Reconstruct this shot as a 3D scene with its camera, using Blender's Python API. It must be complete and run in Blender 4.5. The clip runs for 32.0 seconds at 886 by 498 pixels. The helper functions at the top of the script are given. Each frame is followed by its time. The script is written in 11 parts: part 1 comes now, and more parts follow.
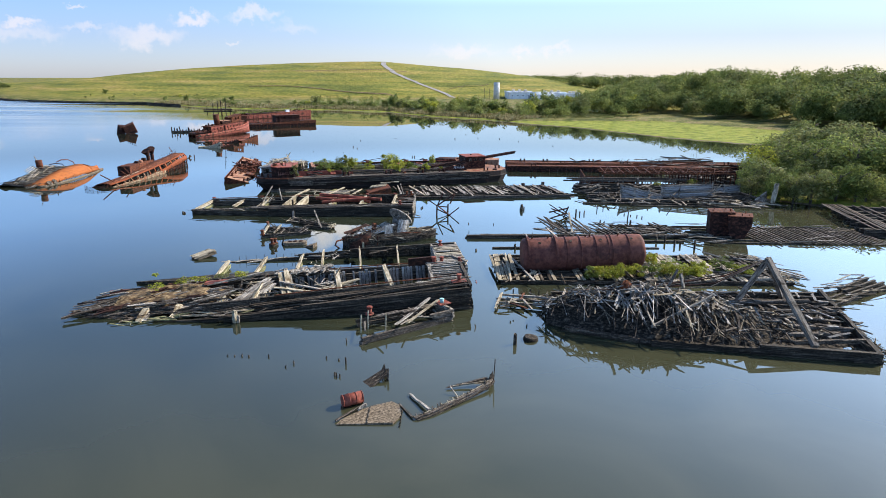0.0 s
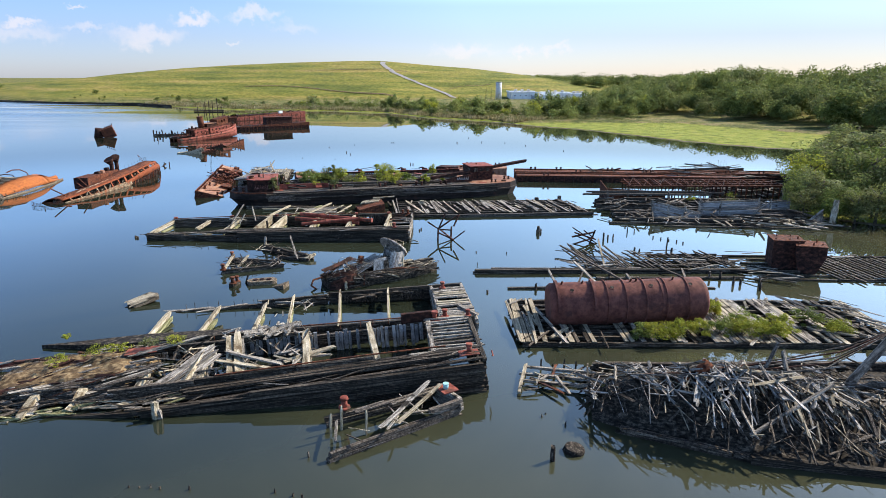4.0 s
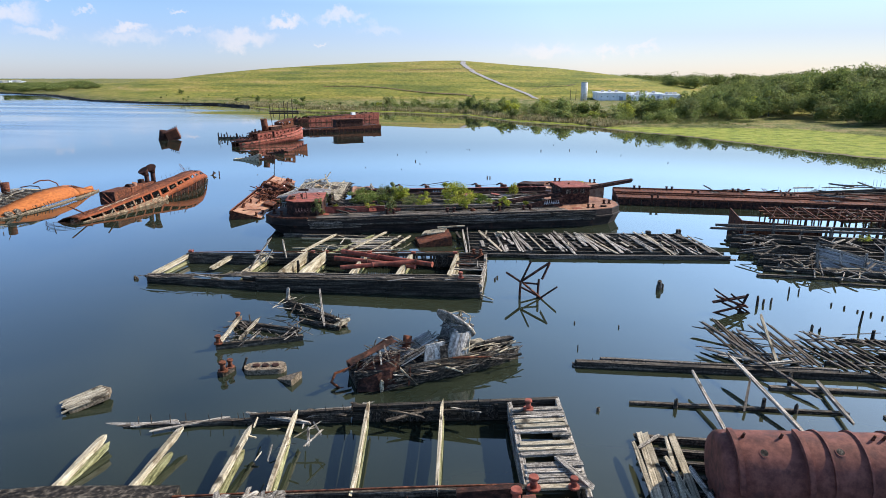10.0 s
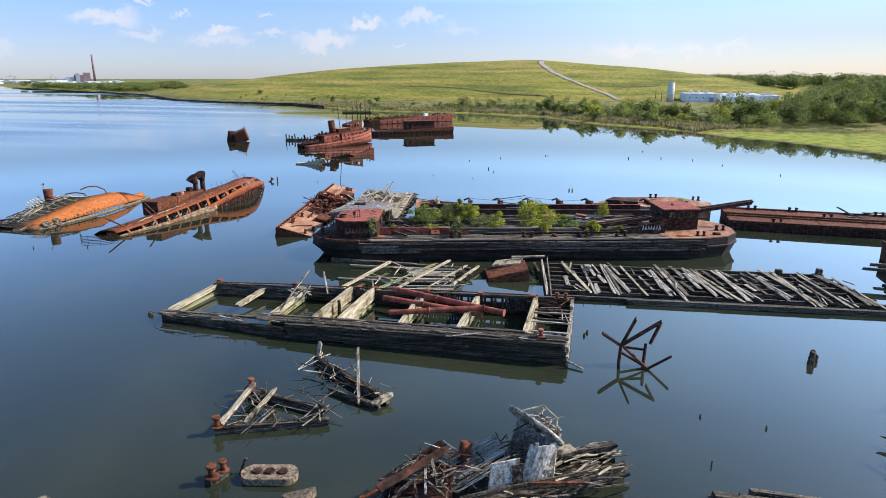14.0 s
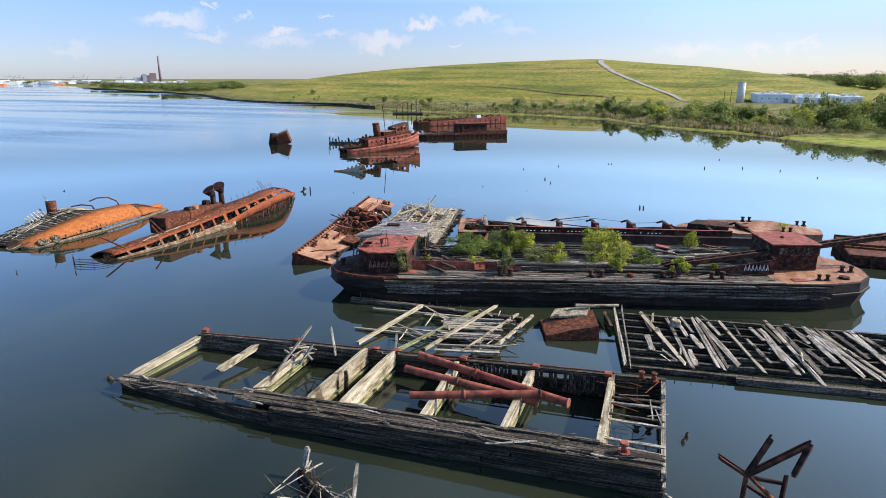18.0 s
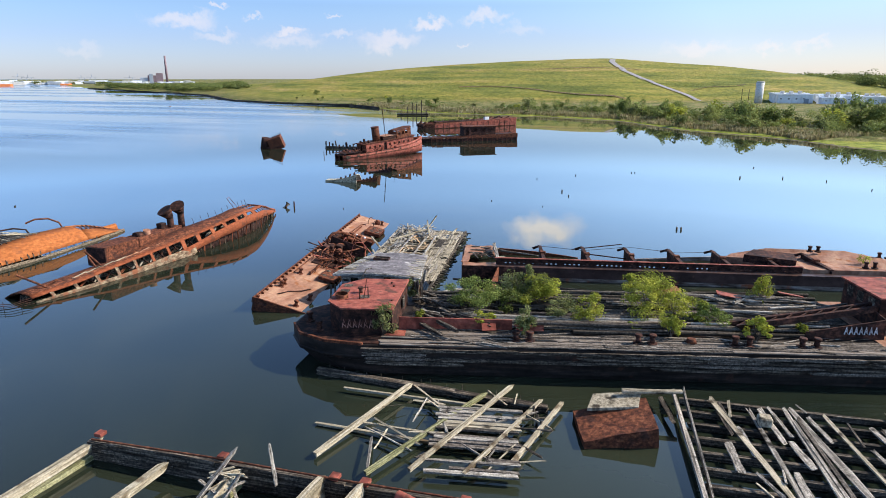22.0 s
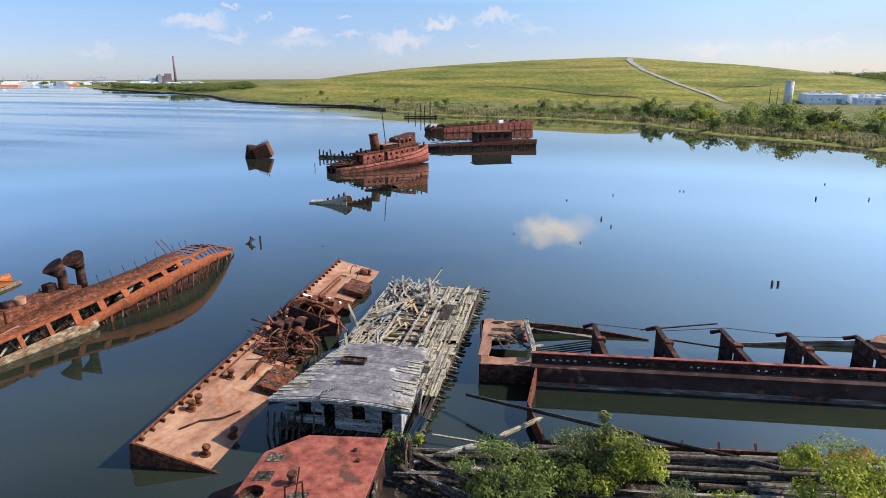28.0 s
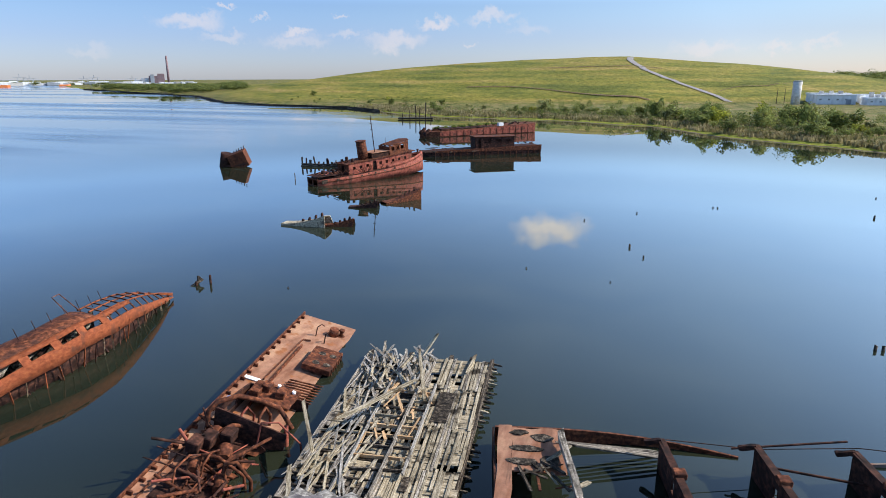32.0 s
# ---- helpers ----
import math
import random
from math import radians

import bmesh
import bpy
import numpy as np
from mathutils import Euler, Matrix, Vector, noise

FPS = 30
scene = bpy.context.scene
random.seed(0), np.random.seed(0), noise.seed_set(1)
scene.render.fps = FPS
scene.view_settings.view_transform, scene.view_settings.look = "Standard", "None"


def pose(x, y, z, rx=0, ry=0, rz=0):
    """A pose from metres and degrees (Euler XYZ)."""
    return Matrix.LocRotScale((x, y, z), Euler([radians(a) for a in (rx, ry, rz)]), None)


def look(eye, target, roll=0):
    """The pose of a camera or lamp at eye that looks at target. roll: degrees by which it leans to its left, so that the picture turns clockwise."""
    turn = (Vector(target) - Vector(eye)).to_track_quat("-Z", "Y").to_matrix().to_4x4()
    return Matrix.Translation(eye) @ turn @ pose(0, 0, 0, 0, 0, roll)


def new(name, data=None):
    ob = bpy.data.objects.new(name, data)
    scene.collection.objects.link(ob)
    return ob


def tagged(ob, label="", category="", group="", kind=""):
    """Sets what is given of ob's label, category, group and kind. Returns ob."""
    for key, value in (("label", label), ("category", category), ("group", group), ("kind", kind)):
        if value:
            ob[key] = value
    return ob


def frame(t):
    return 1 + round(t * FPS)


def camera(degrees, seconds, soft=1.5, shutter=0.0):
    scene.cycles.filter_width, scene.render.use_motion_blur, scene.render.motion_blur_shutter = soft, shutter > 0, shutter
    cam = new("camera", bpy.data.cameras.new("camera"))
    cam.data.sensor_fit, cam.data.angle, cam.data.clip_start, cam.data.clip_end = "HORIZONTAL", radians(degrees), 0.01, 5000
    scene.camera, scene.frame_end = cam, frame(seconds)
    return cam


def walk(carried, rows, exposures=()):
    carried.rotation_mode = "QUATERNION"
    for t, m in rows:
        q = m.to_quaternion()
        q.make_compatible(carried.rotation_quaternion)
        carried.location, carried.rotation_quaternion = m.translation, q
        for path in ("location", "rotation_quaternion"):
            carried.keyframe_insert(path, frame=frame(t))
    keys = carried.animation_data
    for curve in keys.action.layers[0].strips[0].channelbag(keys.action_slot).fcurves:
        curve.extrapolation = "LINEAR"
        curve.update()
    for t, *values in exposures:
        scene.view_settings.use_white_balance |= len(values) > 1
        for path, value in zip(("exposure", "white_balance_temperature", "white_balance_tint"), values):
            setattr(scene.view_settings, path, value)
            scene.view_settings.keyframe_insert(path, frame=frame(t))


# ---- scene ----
cam = camera(71.00, 32.0, soft=0.9)
PATH = [
 (0.00, (0.169, -23.988, 22.500), (0.278, -14.350, 19.835), 0.37),
 (0.50, (0.159, -21.807, 22.476), (0.269, -12.170, 19.811), 0.37),
 (1.00, (0.149, -19.627, 22.452), (0.262, -9.990, 19.786), 0.36),
 (1.50, (0.140, -17.447, 22.428), (0.255, -7.810, 19.762), 0.35),
 (2.00, (0.131, -15.267, 22.404), (0.244, -5.630, 19.737), 0.34),
 (2.50, (0.120, -13.087, 22.380), (0.230, -3.450, 19.713), 0.34),
 (3.00, (0.106, -10.907, 22.356), (0.214, -1.270, 19.689), 0.33),
 (3.50, (0.090, -8.726, 22.333), (0.195, 0.911, 19.665), 0.32),
 (5.50, (0.000, 0.000, 22.240), (0.004, 9.637, 19.572), 0.29),
 (6.00, (-0.026, 2.040, 22.217), (-0.109, 11.677, 19.549), 0.29),
 (6.50, (-0.053, 4.046, 22.195), (-0.221, 13.682, 19.526), 0.28),
 (7.00, (-0.079, 6.017, 22.172), (-0.337, 15.651, 19.503), 0.27),
 (7.50, (-0.113, 7.960, 22.150), (-0.463, 17.591, 19.481), 0.26),
 (8.00, (-0.165, 9.884, 22.128), (-0.610, 19.511, 19.459), 0.26),
 (8.50, (-0.244, 11.795, 22.106), (-0.793, 21.416, 19.436), 0.25),
 (9.00, (-0.359, 13.701, 22.084), (-1.041, 23.314, 19.414), 0.24),
 (9.50, (-0.515, 15.594, 22.063), (-1.390, 25.191, 19.393), 0.24),
 (10.00, (-0.707, 17.463, 22.041), (-1.813, 27.036, 19.371), 0.23),
 (10.50, (-0.929, 19.316, 22.020), (-2.287, 28.857, 19.349), 0.22),
 (11.00, (-1.177, 21.159, 21.999), (-2.782, 30.661, 19.328), 0.21),
 (11.50, (-1.444, 22.997, 21.978), (-3.257, 32.462, 19.307), 0.21),
 (12.00, (-1.725, 24.837, 21.957), (-3.668, 34.276, 19.286), 0.20),
 (12.50, (-2.014, 26.686, 21.936), (-4.047, 36.106, 19.265), 0.19),
 (13.00, (-2.307, 28.549, 21.916), (-4.424, 37.950, 19.244), 0.18),
 (13.50, (-2.600, 30.423, 21.895), (-4.783, 39.809, 19.223), 0.18),
 (14.00, (-2.900, 32.301, 21.875), (-5.133, 41.675, 19.203), 0.17),
 (14.50, (-3.211, 34.182, 21.855), (-5.486, 43.546, 19.183), 0.16),
 (16.50, (-4.647, 41.757, 21.776), (-7.251, 51.035, 19.103), 0.13),
 (17.00, (-5.073, 43.665, 21.757), (-7.843, 52.894, 19.084), 0.13),
 (17.50, (-5.524, 45.577, 21.737), (-8.443, 54.761, 19.064), 0.12),
 (18.00, (-5.996, 47.495, 21.718), (-9.027, 56.642, 19.045), 0.11),
 (18.50, (-6.486, 49.419, 21.699), (-9.573, 58.547, 19.026), 0.10),
 (19.00, (-6.988, 51.350, 21.681), (-10.089, 60.473, 19.007), 0.10),
 (19.50, (-7.505, 53.287, 21.662), (-10.605, 62.411, 18.989), 0.09),
 (20.00, (-8.039, 55.232, 21.644), (-11.135, 64.356, 18.970), 0.08),
 (20.50, (-8.589, 57.183, 21.625), (-11.685, 66.308, 18.952), 0.08),
 (21.00, (-9.155, 59.140, 21.607), (-12.254, 68.264, 18.933), 0.07),
 (21.50, (-9.735, 61.102, 21.589), (-12.849, 70.221, 18.915), 0.06),
 (22.00, (-10.330, 63.069, 21.572), (-13.476, 72.177, 18.897), 0.05),
 (22.50, (-10.938, 65.039, 21.554), (-14.124, 74.133, 18.880), 0.05),
 (23.00, (-11.557, 67.013, 21.536), (-14.784, 76.093, 18.862), 0.04),
 (23.50, (-12.192, 68.997, 21.519), (-15.449, 78.065, 18.845), 0.03),
 (24.00, (-12.843, 70.990, 21.502), (-16.120, 80.052, 18.827), 0.02),
 (24.50, (-13.507, 72.985, 21.485), (-16.792, 82.043, 18.810), 0.02),
 (25.00, (-14.179, 74.973, 21.468), (-17.467, 84.030, 18.793), 0.01),
 (25.50, (-14.856, 76.945, 21.451), (-18.149, 86.000, 18.777), 0.00),
 (27.50, (-17.628, 84.708, 21.386), (-20.923, 93.763, 18.711), -0.03),
 (28.00, (-18.333, 86.681, 21.370), (-21.629, 95.735, 18.695), -0.03),
 (28.50, (-19.043, 88.664, 21.354), (-22.339, 97.718, 18.679), -0.04),
 (29.00, (-19.757, 90.660, 21.339), (-23.053, 99.714, 18.664), -0.05),
 (29.50, (-20.474, 92.664, 21.323), (-23.767, 101.720, 18.648), -0.06),
 (30.00, (-21.194, 94.675, 21.308), (-24.476, 103.734, 18.633), -0.06),
 (30.50, (-21.916, 96.690, 21.293), (-25.187, 105.753, 18.618), -0.07),
 (31.00, (-22.638, 98.705, 21.278), (-25.898, 107.773, 18.603), -0.08),
 (31.50, (-23.359, 100.719, 21.263), (-26.612, 109.789, 18.588), -0.08),
 (32.00, (-24.078, 102.728, 21.248), (-27.323, 111.801, 18.572), -0.09),
]
walk(cam, [(t, look(eye, target, roll)) for t, eye, target, roll in PATH], [(0, 0.70), (9, 0.68), (14, 0.65), (25, 0.61), (28, 0.53), (32, 0.42)])

# ---- light ----
SUN_AZ, SUN_EL = 63.0, 36.0          # degrees clockwise from +y, and above the horizon
sun_dir = Vector((math.sin(radians(SUN_AZ)) * math.cos(radians(SUN_EL)),
                  math.cos(radians(SUN_AZ)) * math.cos(radians(SUN_EL)), math.sin(radians(SUN_EL))))
lamp = bpy.data.lights.new("sun", "SUN")
lamp.energy, lamp.angle, lamp.color = 5.0, radians(0.53), (1.0, 0.90, 0.76)
sun = new("sun", lamp)
sun.matrix_world = look(sun_dir * 400, (0, 0, 0))

world = bpy.data.worlds.new("sky")
scene.world = world
world.use_nodes = True
wt = world.node_tree
wt.nodes.clear()


def wnode(kind, **values):
    n = wt.nodes.new(kind)
    for key, value in values.items():
        n.inputs[key].default_value = value
    return n


w_out = wnode("ShaderNodeOutputWorld")
w_bg = wnode("ShaderNodeBackground", Strength=0.092)
w_sky = wt.nodes.new("ShaderNodeTexSky")
w_sky.sky_type, w_sky.sun_disc = "NISHITA", False
w_sky.sun_elevation, w_sky.sun_rotation = radians(SUN_EL), radians(SUN_AZ)
w_sky.air_density, w_sky.dust_density, w_sky.ozone_density = 1.0, 0.30, 2.6
w_sky.altitude = 200
w_tc = wt.nodes.new("ShaderNodeTexCoord")
# small flat fair-weather clouds, low over the horizon: bearing, height, radius, density
w_fine = wnode("ShaderNodeTexNoise", Scale=38.0, Detail=6.0, Roughness=0.62)
w_stir = wt.nodes.new("ShaderNodeMixRGB")
w_stir.blend_type = "LINEAR_LIGHT"
w_stir.inputs["Fac"].default_value = 0.03
wt.links.new(w_tc.outputs["Generated"], w_fine.inputs["Vector"])
wt.links.new(w_tc.outputs["Generated"], w_stir.inputs["Color1"])
wt.links.new(w_fine.outputs["Color"], w_stir.inputs["Color2"])
w_squash = wt.nodes.new("ShaderNodeVectorMath")
w_squash.operation = "MULTIPLY"
w_squash.inputs[1].default_value = (1, 1, 4.2)
wt.links.new(w_stir.outputs[0], w_squash.inputs[0])
w_small = None
for az_, el_, size_, thick_ in (
    (-38.0, 5.6, 0.018, 0.8), (-40.7, 4.3, 0.055, 0.75), (-35.1, 4.8, 0.016, 0.6), (-28.5, 4.9, 0.016, 0.7),
    (-32.0, 3.7, 0.031, 0.85), (-32.3, 2.9, 0.058, 0.5), (-20.1, 4.3, 0.036, 0.9), (-23.8, 3.0, 0.06, 0.7),
    (-28.1, 3.6, 0.031, 0.55), (-15.6, 5.0, 0.042, 0.7), (-12.0, 4.0, 0.036, 0.35), (2.3, 2.2, 0.056, 0.6),
    (7.6, 2.2, 0.031, 0.6), (10.5, 2.3, 0.027, 0.55), (-38.0, 3.2, 0.033, 0.5), (-48.1, 2.0, 0.036, 0.3),
    (-17.5, 3.0, 0.013, 0.6),
):
    a_, e_ = radians(az_), radians(el_)
    w_far = wt.nodes.new("ShaderNodeVectorMath")
    w_far.operation = "DISTANCE"
    w_far.inputs[1].default_value = (math.sin(a_) * math.cos(e_), math.cos(a_) * math.cos(e_), math.sin(e_) * 4.2)
    wt.links.new(w_squash.outputs[0], w_far.inputs[0])
    w_dense = wt.nodes.new("ShaderNodeMapRange")
    w_dense.interpolation_type = "SMOOTHSTEP"
    for key, value in (("From Min", size_ * 1.15), ("From Max", size_ * 0.2), ("To Min", 0.0), ("To Max", thick_)):
        w_dense.inputs[key].default_value = value
    wt.links.new(w_far.outputs["Value"], w_dense.inputs["Value"])
    if w_small is None:
        w_small = w_dense
    else:
        w_more = wt.nodes.new("ShaderNodeMath")
        w_more.operation = "MAXIMUM"
        wt.links.new(w_small.outputs[0], w_more.inputs[0])
        wt.links.new(w_dense.outputs[0], w_more.inputs[1])
        w_small = w_more
w_sep = wt.nodes.new("ShaderNodeSeparateXYZ")
wt.links.new(w_tc.outputs["Generated"], w_sep.inputs[0])
# one larger cloud, some thirteen degrees up, that the water mirrors
cloud_az, cloud_el = radians(-9.6), radians(13.6)
w_dot = wt.nodes.new("ShaderNodeVectorMath")
w_dot.operation = "DISTANCE"
w_warp = wt.nodes.new("ShaderNodeMixRGB")
w_warp.blend_type = "LINEAR_LIGHT"
w_warp.inputs["Fac"].default_value = 0.032
w_n2 = wnode("ShaderNodeTexNoise", Scale=24.0, Detail=6.0, Roughness=0.6)
wt.links.new(w_tc.outputs["Generated"], w_n2.inputs["Vector"])
wt.links.new(w_tc.outputs["Generated"], w_warp.inputs["Color1"])
wt.links.new(w_n2.outputs["Color"], w_warp.inputs["Color2"])
w_flat = wt.nodes.new("ShaderNodeVectorMath")
w_flat.operation = "MULTIPLY"
w_flat.inputs[1].default_value = (1, 1, 2.2)
wt.links.new(w_warp.outputs[0], w_flat.inputs[0])
wt.links.new(w_flat.outputs[0], w_dot.inputs[0])
w_dot.inputs[1].default_value = (math.sin(cloud_az) * math.cos(cloud_el), math.cos(cloud_az) * math.cos(cloud_el), math.sin(cloud_el) * 2.2)
w_big = wt.nodes.new("ShaderNodeMapRange")
w_big.inputs["From Min"].default_value, w_big.inputs["From Max"].default_value = 0.066, 0.022
wt.links.new(w_dot.outputs["Value"], w_big.inputs["Value"])
w_fade = wt.nodes.new("ShaderNodeMath")
w_fade.operation = "MULTIPLY"
w_fade.inputs[1].default_value = 0.6
wt.links.new(w_small.outputs[0], w_fade.inputs[0])
w_mix = wt.nodes.new("ShaderNodeMixRGB")
w_mix.inputs["Color2"].default_value = (7.5, 6.7, 6.6, 1)
wt.links.new(w_fade.outputs[0], w_mix.inputs["Fac"])
w_tint = wt.nodes.new("ShaderNodeMixRGB")
w_tint.blend_type = "MULTIPLY"
w_tint.inputs["Fac"].default_value = 1.0
# painted by height: horizon dimmed, a band above boosted for the water, dark overhead
w_height_tint = wt.nodes.new("ShaderNodeValToRGB")
w_height_tint.color_ramp.interpolation = "EASE"
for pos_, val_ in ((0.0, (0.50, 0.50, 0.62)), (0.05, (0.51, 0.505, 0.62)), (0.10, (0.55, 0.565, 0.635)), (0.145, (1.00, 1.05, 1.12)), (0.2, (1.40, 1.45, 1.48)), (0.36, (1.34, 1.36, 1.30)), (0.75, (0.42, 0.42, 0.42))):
    e = w_height_tint.color_ramp.elements.new(pos_) if pos_ not in (0.0, 0.75) else w_height_tint.color_ramp.elements[0 if pos_ == 0.0 else -1]
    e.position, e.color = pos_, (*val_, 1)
wt.links.new(w_sep.outputs["Z"], w_height_tint.inputs["Fac"])
w_sc = wt.nodes.new("ShaderNodeVectorMath")
w_sc.operation = "SCALE"
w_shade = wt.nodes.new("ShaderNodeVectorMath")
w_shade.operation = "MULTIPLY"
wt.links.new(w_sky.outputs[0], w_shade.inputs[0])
wt.links.new(w_height_tint.outputs["Color"], w_shade.inputs[1])
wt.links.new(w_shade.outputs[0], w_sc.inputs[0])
# painted gain towards the sun: brighter high up, dimmer near the horizon
w_near = wt.nodes.new("ShaderNodeVectorMath")
w_near.operation = "DOT_PRODUCT"
w_near.inputs[1].default_value = sun_dir
wt.links.new(w_tc.outputs["Generated"], w_near.inputs[0])
w_glow = wt.nodes.new("ShaderNodeMapRange")
w_glow.interpolation_type = "SMOOTHSTEP"
for key, value in (("From Min", 0.08), ("From Max", 1.0), ("To Min", 1.36), ("To Max", 3.7)):
    w_glow.inputs[key].default_value = value
wt.links.new(w_near.outputs["Value"], w_glow.inputs["Value"])
w_up = wt.nodes.new("ShaderNodeMapRange")
w_up.inputs["From Min"].default_value, w_up.inputs["From Max"].default_value = 0.06, 0.34
wt.links.new(w_sep.outputs["Z"], w_up.inputs["Value"])
w_even = wt.nodes.new("ShaderNodeMix")
w_side = wt.nodes.new("ShaderNodeValToRGB")
for pos_, val_ in ((0.0, 1.6), (0.2, 1.65), (0.45, 1.7), (0.7, 1.3), (0.95, 1.1)):
    e = w_side.color_ramp.elements.new(pos_) if pos_ not in (0.0, 0.95) else w_side.color_ramp.elements[0 if pos_ == 0.0 else -1]
    e.position, e.color = pos_, (val_, val_, val_, 1)
wt.links.new(w_near.outputs["Value"], w_side.inputs["Fac"])
wt.links.new(w_side.outputs[0], w_even.inputs[2])
wt.links.new(w_up.outputs[0], w_even.inputs[0])
wt.links.new(w_glow.outputs[0], w_even.inputs[3])
wt.links.new(w_even.outputs[0], w_sc.inputs["Scale"])
wt.links.new(w_sc.outputs[0], w_tint.inputs["Color1"])
# whiter on the sunward side, bluer away from it
w_warm = wt.nodes.new("ShaderNodeMapRange")
w_warm.inputs["From Min"].default_value, w_warm.inputs["From Max"].default_value = 0.0, 0.62
wt.links.new(w_near.outputs["Value"], w_warm.inputs["Value"])
w_hue = wt.nodes.new("ShaderNodeMixRGB")
w_hue.inputs["Color1"].default_value, w_hue.inputs["Color2"].default_value = (0.90, 1.0, 1.20, 1), (1.02, 1.0, 0.99, 1)
wt.links.new(w_warm.outputs[0], w_hue.inputs["Fac"])
wt.links.new(w_hue.outputs[0], w_tint.inputs["Color2"])
wt.links.new(w_tint.outputs[0], w_mix.inputs["Color1"])
w_puff = wt.nodes.new("ShaderNodeMixRGB")
w_puff.inputs["Color2"].default_value = (15, 14.7, 14.5, 1)
wt.links.new(w_big.outputs[0], w_puff.inputs["Fac"])
wt.links.new(w_mix.outputs[0], w_puff.inputs["Color1"])
wt.links.new(w_puff.outputs[0], w_bg.inputs["Color"])
wt.links.new(w_bg.outputs[0], w_out.inputs["Surface"])


# ---- materials ----
def material(name, colours, scale=1.0, stretch=(1, 1, 1), rough=0.8, metal=0.0, bump=0.3, space="Object", spots=None, vary=0.25,
             detail=8.0, bump_scale=None, relief=0.02, ior=1.22, wear=0.0, wear_scale=6.0):
    """A surface with grain and stains. colours: from dark to light along the grain; spots: (colour, amount) of larger stains."""
    m = bpy.data.materials.new(name)
    m.use_nodes = True
    t = m.node_tree
    t.nodes.clear()
    out = t.nodes.new("ShaderNodeOutputMaterial")
    b = t.nodes.new("ShaderNodeBsdfPrincipled")
    t.links.new(b.outputs[0], out.inputs["Surface"])
    info = t.nodes.new("ShaderNodeObjectInfo")
    if space == "World":
        geo = t.nodes.new("ShaderNodeNewGeometry")
        vec = geo.outputs["Position"]
    else:
        tc = t.nodes.new("ShaderNodeTexCoord")
        shift = t.nodes.new("ShaderNodeVectorMath")
        shift.operation = "ADD"
        off = t.nodes.new("ShaderNodeVectorMath")
        off.operation = "SCALE"
        off.inputs[0].default_value = (13.7, 7.1, 5.3)
        t.links.new(info.outputs["Random"], off.inputs["Scale"])
        t.links.new(tc.outputs["Object"], shift.inputs[0])
        t.links.new(off.outputs[0], shift.inputs[1])
        vec = shift.outputs[0]
    mp = t.nodes.new("ShaderNodeMapping")
    mp.inputs["Scale"].default_value = stretch
    t.links.new(vec, mp.inputs["Vector"])
    n = t.nodes.new("ShaderNodeTexNoise")
    n.inputs["Scale"].default_value, n.inputs["Detail"].default_value, n.inputs["Roughness"].default_value = scale, detail, 0.62
    t.links.new(mp.outputs[0], n.inputs["Vector"])
    r = t.nodes.new("ShaderNodeValToRGB")
    ramp = r.color_ramp
    while len(ramp.elements) < len(colours):
        ramp.elements.new(0.5)
    for i, c in enumerate(colours):
        ramp.elements[i].position = 0.35 + 0.30 * i / max(1, len(colours) - 1)
        ramp.elements[i].color = (*c, 1)
    t.links.new(n.outputs["Fac"], r.inputs["Fac"])
    colour = r.outputs["Color"]
    big = t.nodes.new("ShaderNodeTexNoise")
    big.inputs["Scale"].default_value, big.inputs["Detail"].default_value = 0.33, 4.0
    geo2 = t.nodes.new("ShaderNodeNewGeometry")
    t.links.new(geo2.outputs["Position"], big.inputs["Vector"])
    if spots:
        sr = t.nodes.new("ShaderNodeMapRange")
        sr.inputs["From Min"].default_value, sr.inputs["From Max"].default_value = 0.62 - spots[1] * 0.3, 0.72 - spots[1] * 0.3
        n3 = t.nodes.new("ShaderNodeTexNoise")
        n3.inputs["Scale"].default_value, n3.inputs["Detail"].default_value = 0.9, 7.0
        t.links.new(geo2.outputs["Position"], n3.inputs["Vector"])
        t.links.new(n3.outputs["Fac"], sr.inputs["Value"])
        mx = t.nodes.new("ShaderNodeMixRGB")
        mx.inputs["Color2"].default_value = (*spots[0], 1)
        t.links.new(sr.outputs[0], mx.inputs["Fac"])
        t.links.new(colour, mx.inputs["Color1"])
        colour = mx.outputs[0]
    if wear:
        n4 = t.nodes.new("ShaderNodeTexNoise")
        n4.inputs["Scale"].default_value, n4.inputs["Detail"].default_value, n4.inputs["Roughness"].default_value = wear_scale, 6.0, 0.72
        t.links.new(geo2.outputs["Position"], n4.inputs["Vector"])
        wr = t.nodes.new("ShaderNodeMapRange")
        for key_, val_ in (("From Min", 0.40), ("From Max", 0.60), ("To Min", 1 - wear), ("To Max", 1 + wear * 0.55)):
            wr.inputs[key_].default_value = val_
        t.links.new(n4.outputs["Fac"], wr.inputs["Value"])
        ws = t.nodes.new("ShaderNodeVectorMath")
        ws.operation = "SCALE"
        t.links.new(colour, ws.inputs[0])
        t.links.new(wr.outputs[0], ws.inputs["Scale"])
        colour = ws.outputs[0]
    # tone differs from piece to piece and over metres
    sm = t.nodes.new("ShaderNodeMath")
    sm.operation = "ADD"
    t.links.new(info.outputs["Random"], sm.inputs[0])
    t.links.new(big.outputs["Fac"], sm.inputs[1])
    vr = t.nodes.new("ShaderNodeMapRange")
    vr.inputs["From Min"].default_value, vr.inputs["From Max"].default_value = 0.3, 1.7
    vr.inputs["To Min"].default_value, vr.inputs["To Max"].default_value = 1 - vary, 1 + vary
    t.links.new(sm.outputs[0], vr.inputs["Value"])
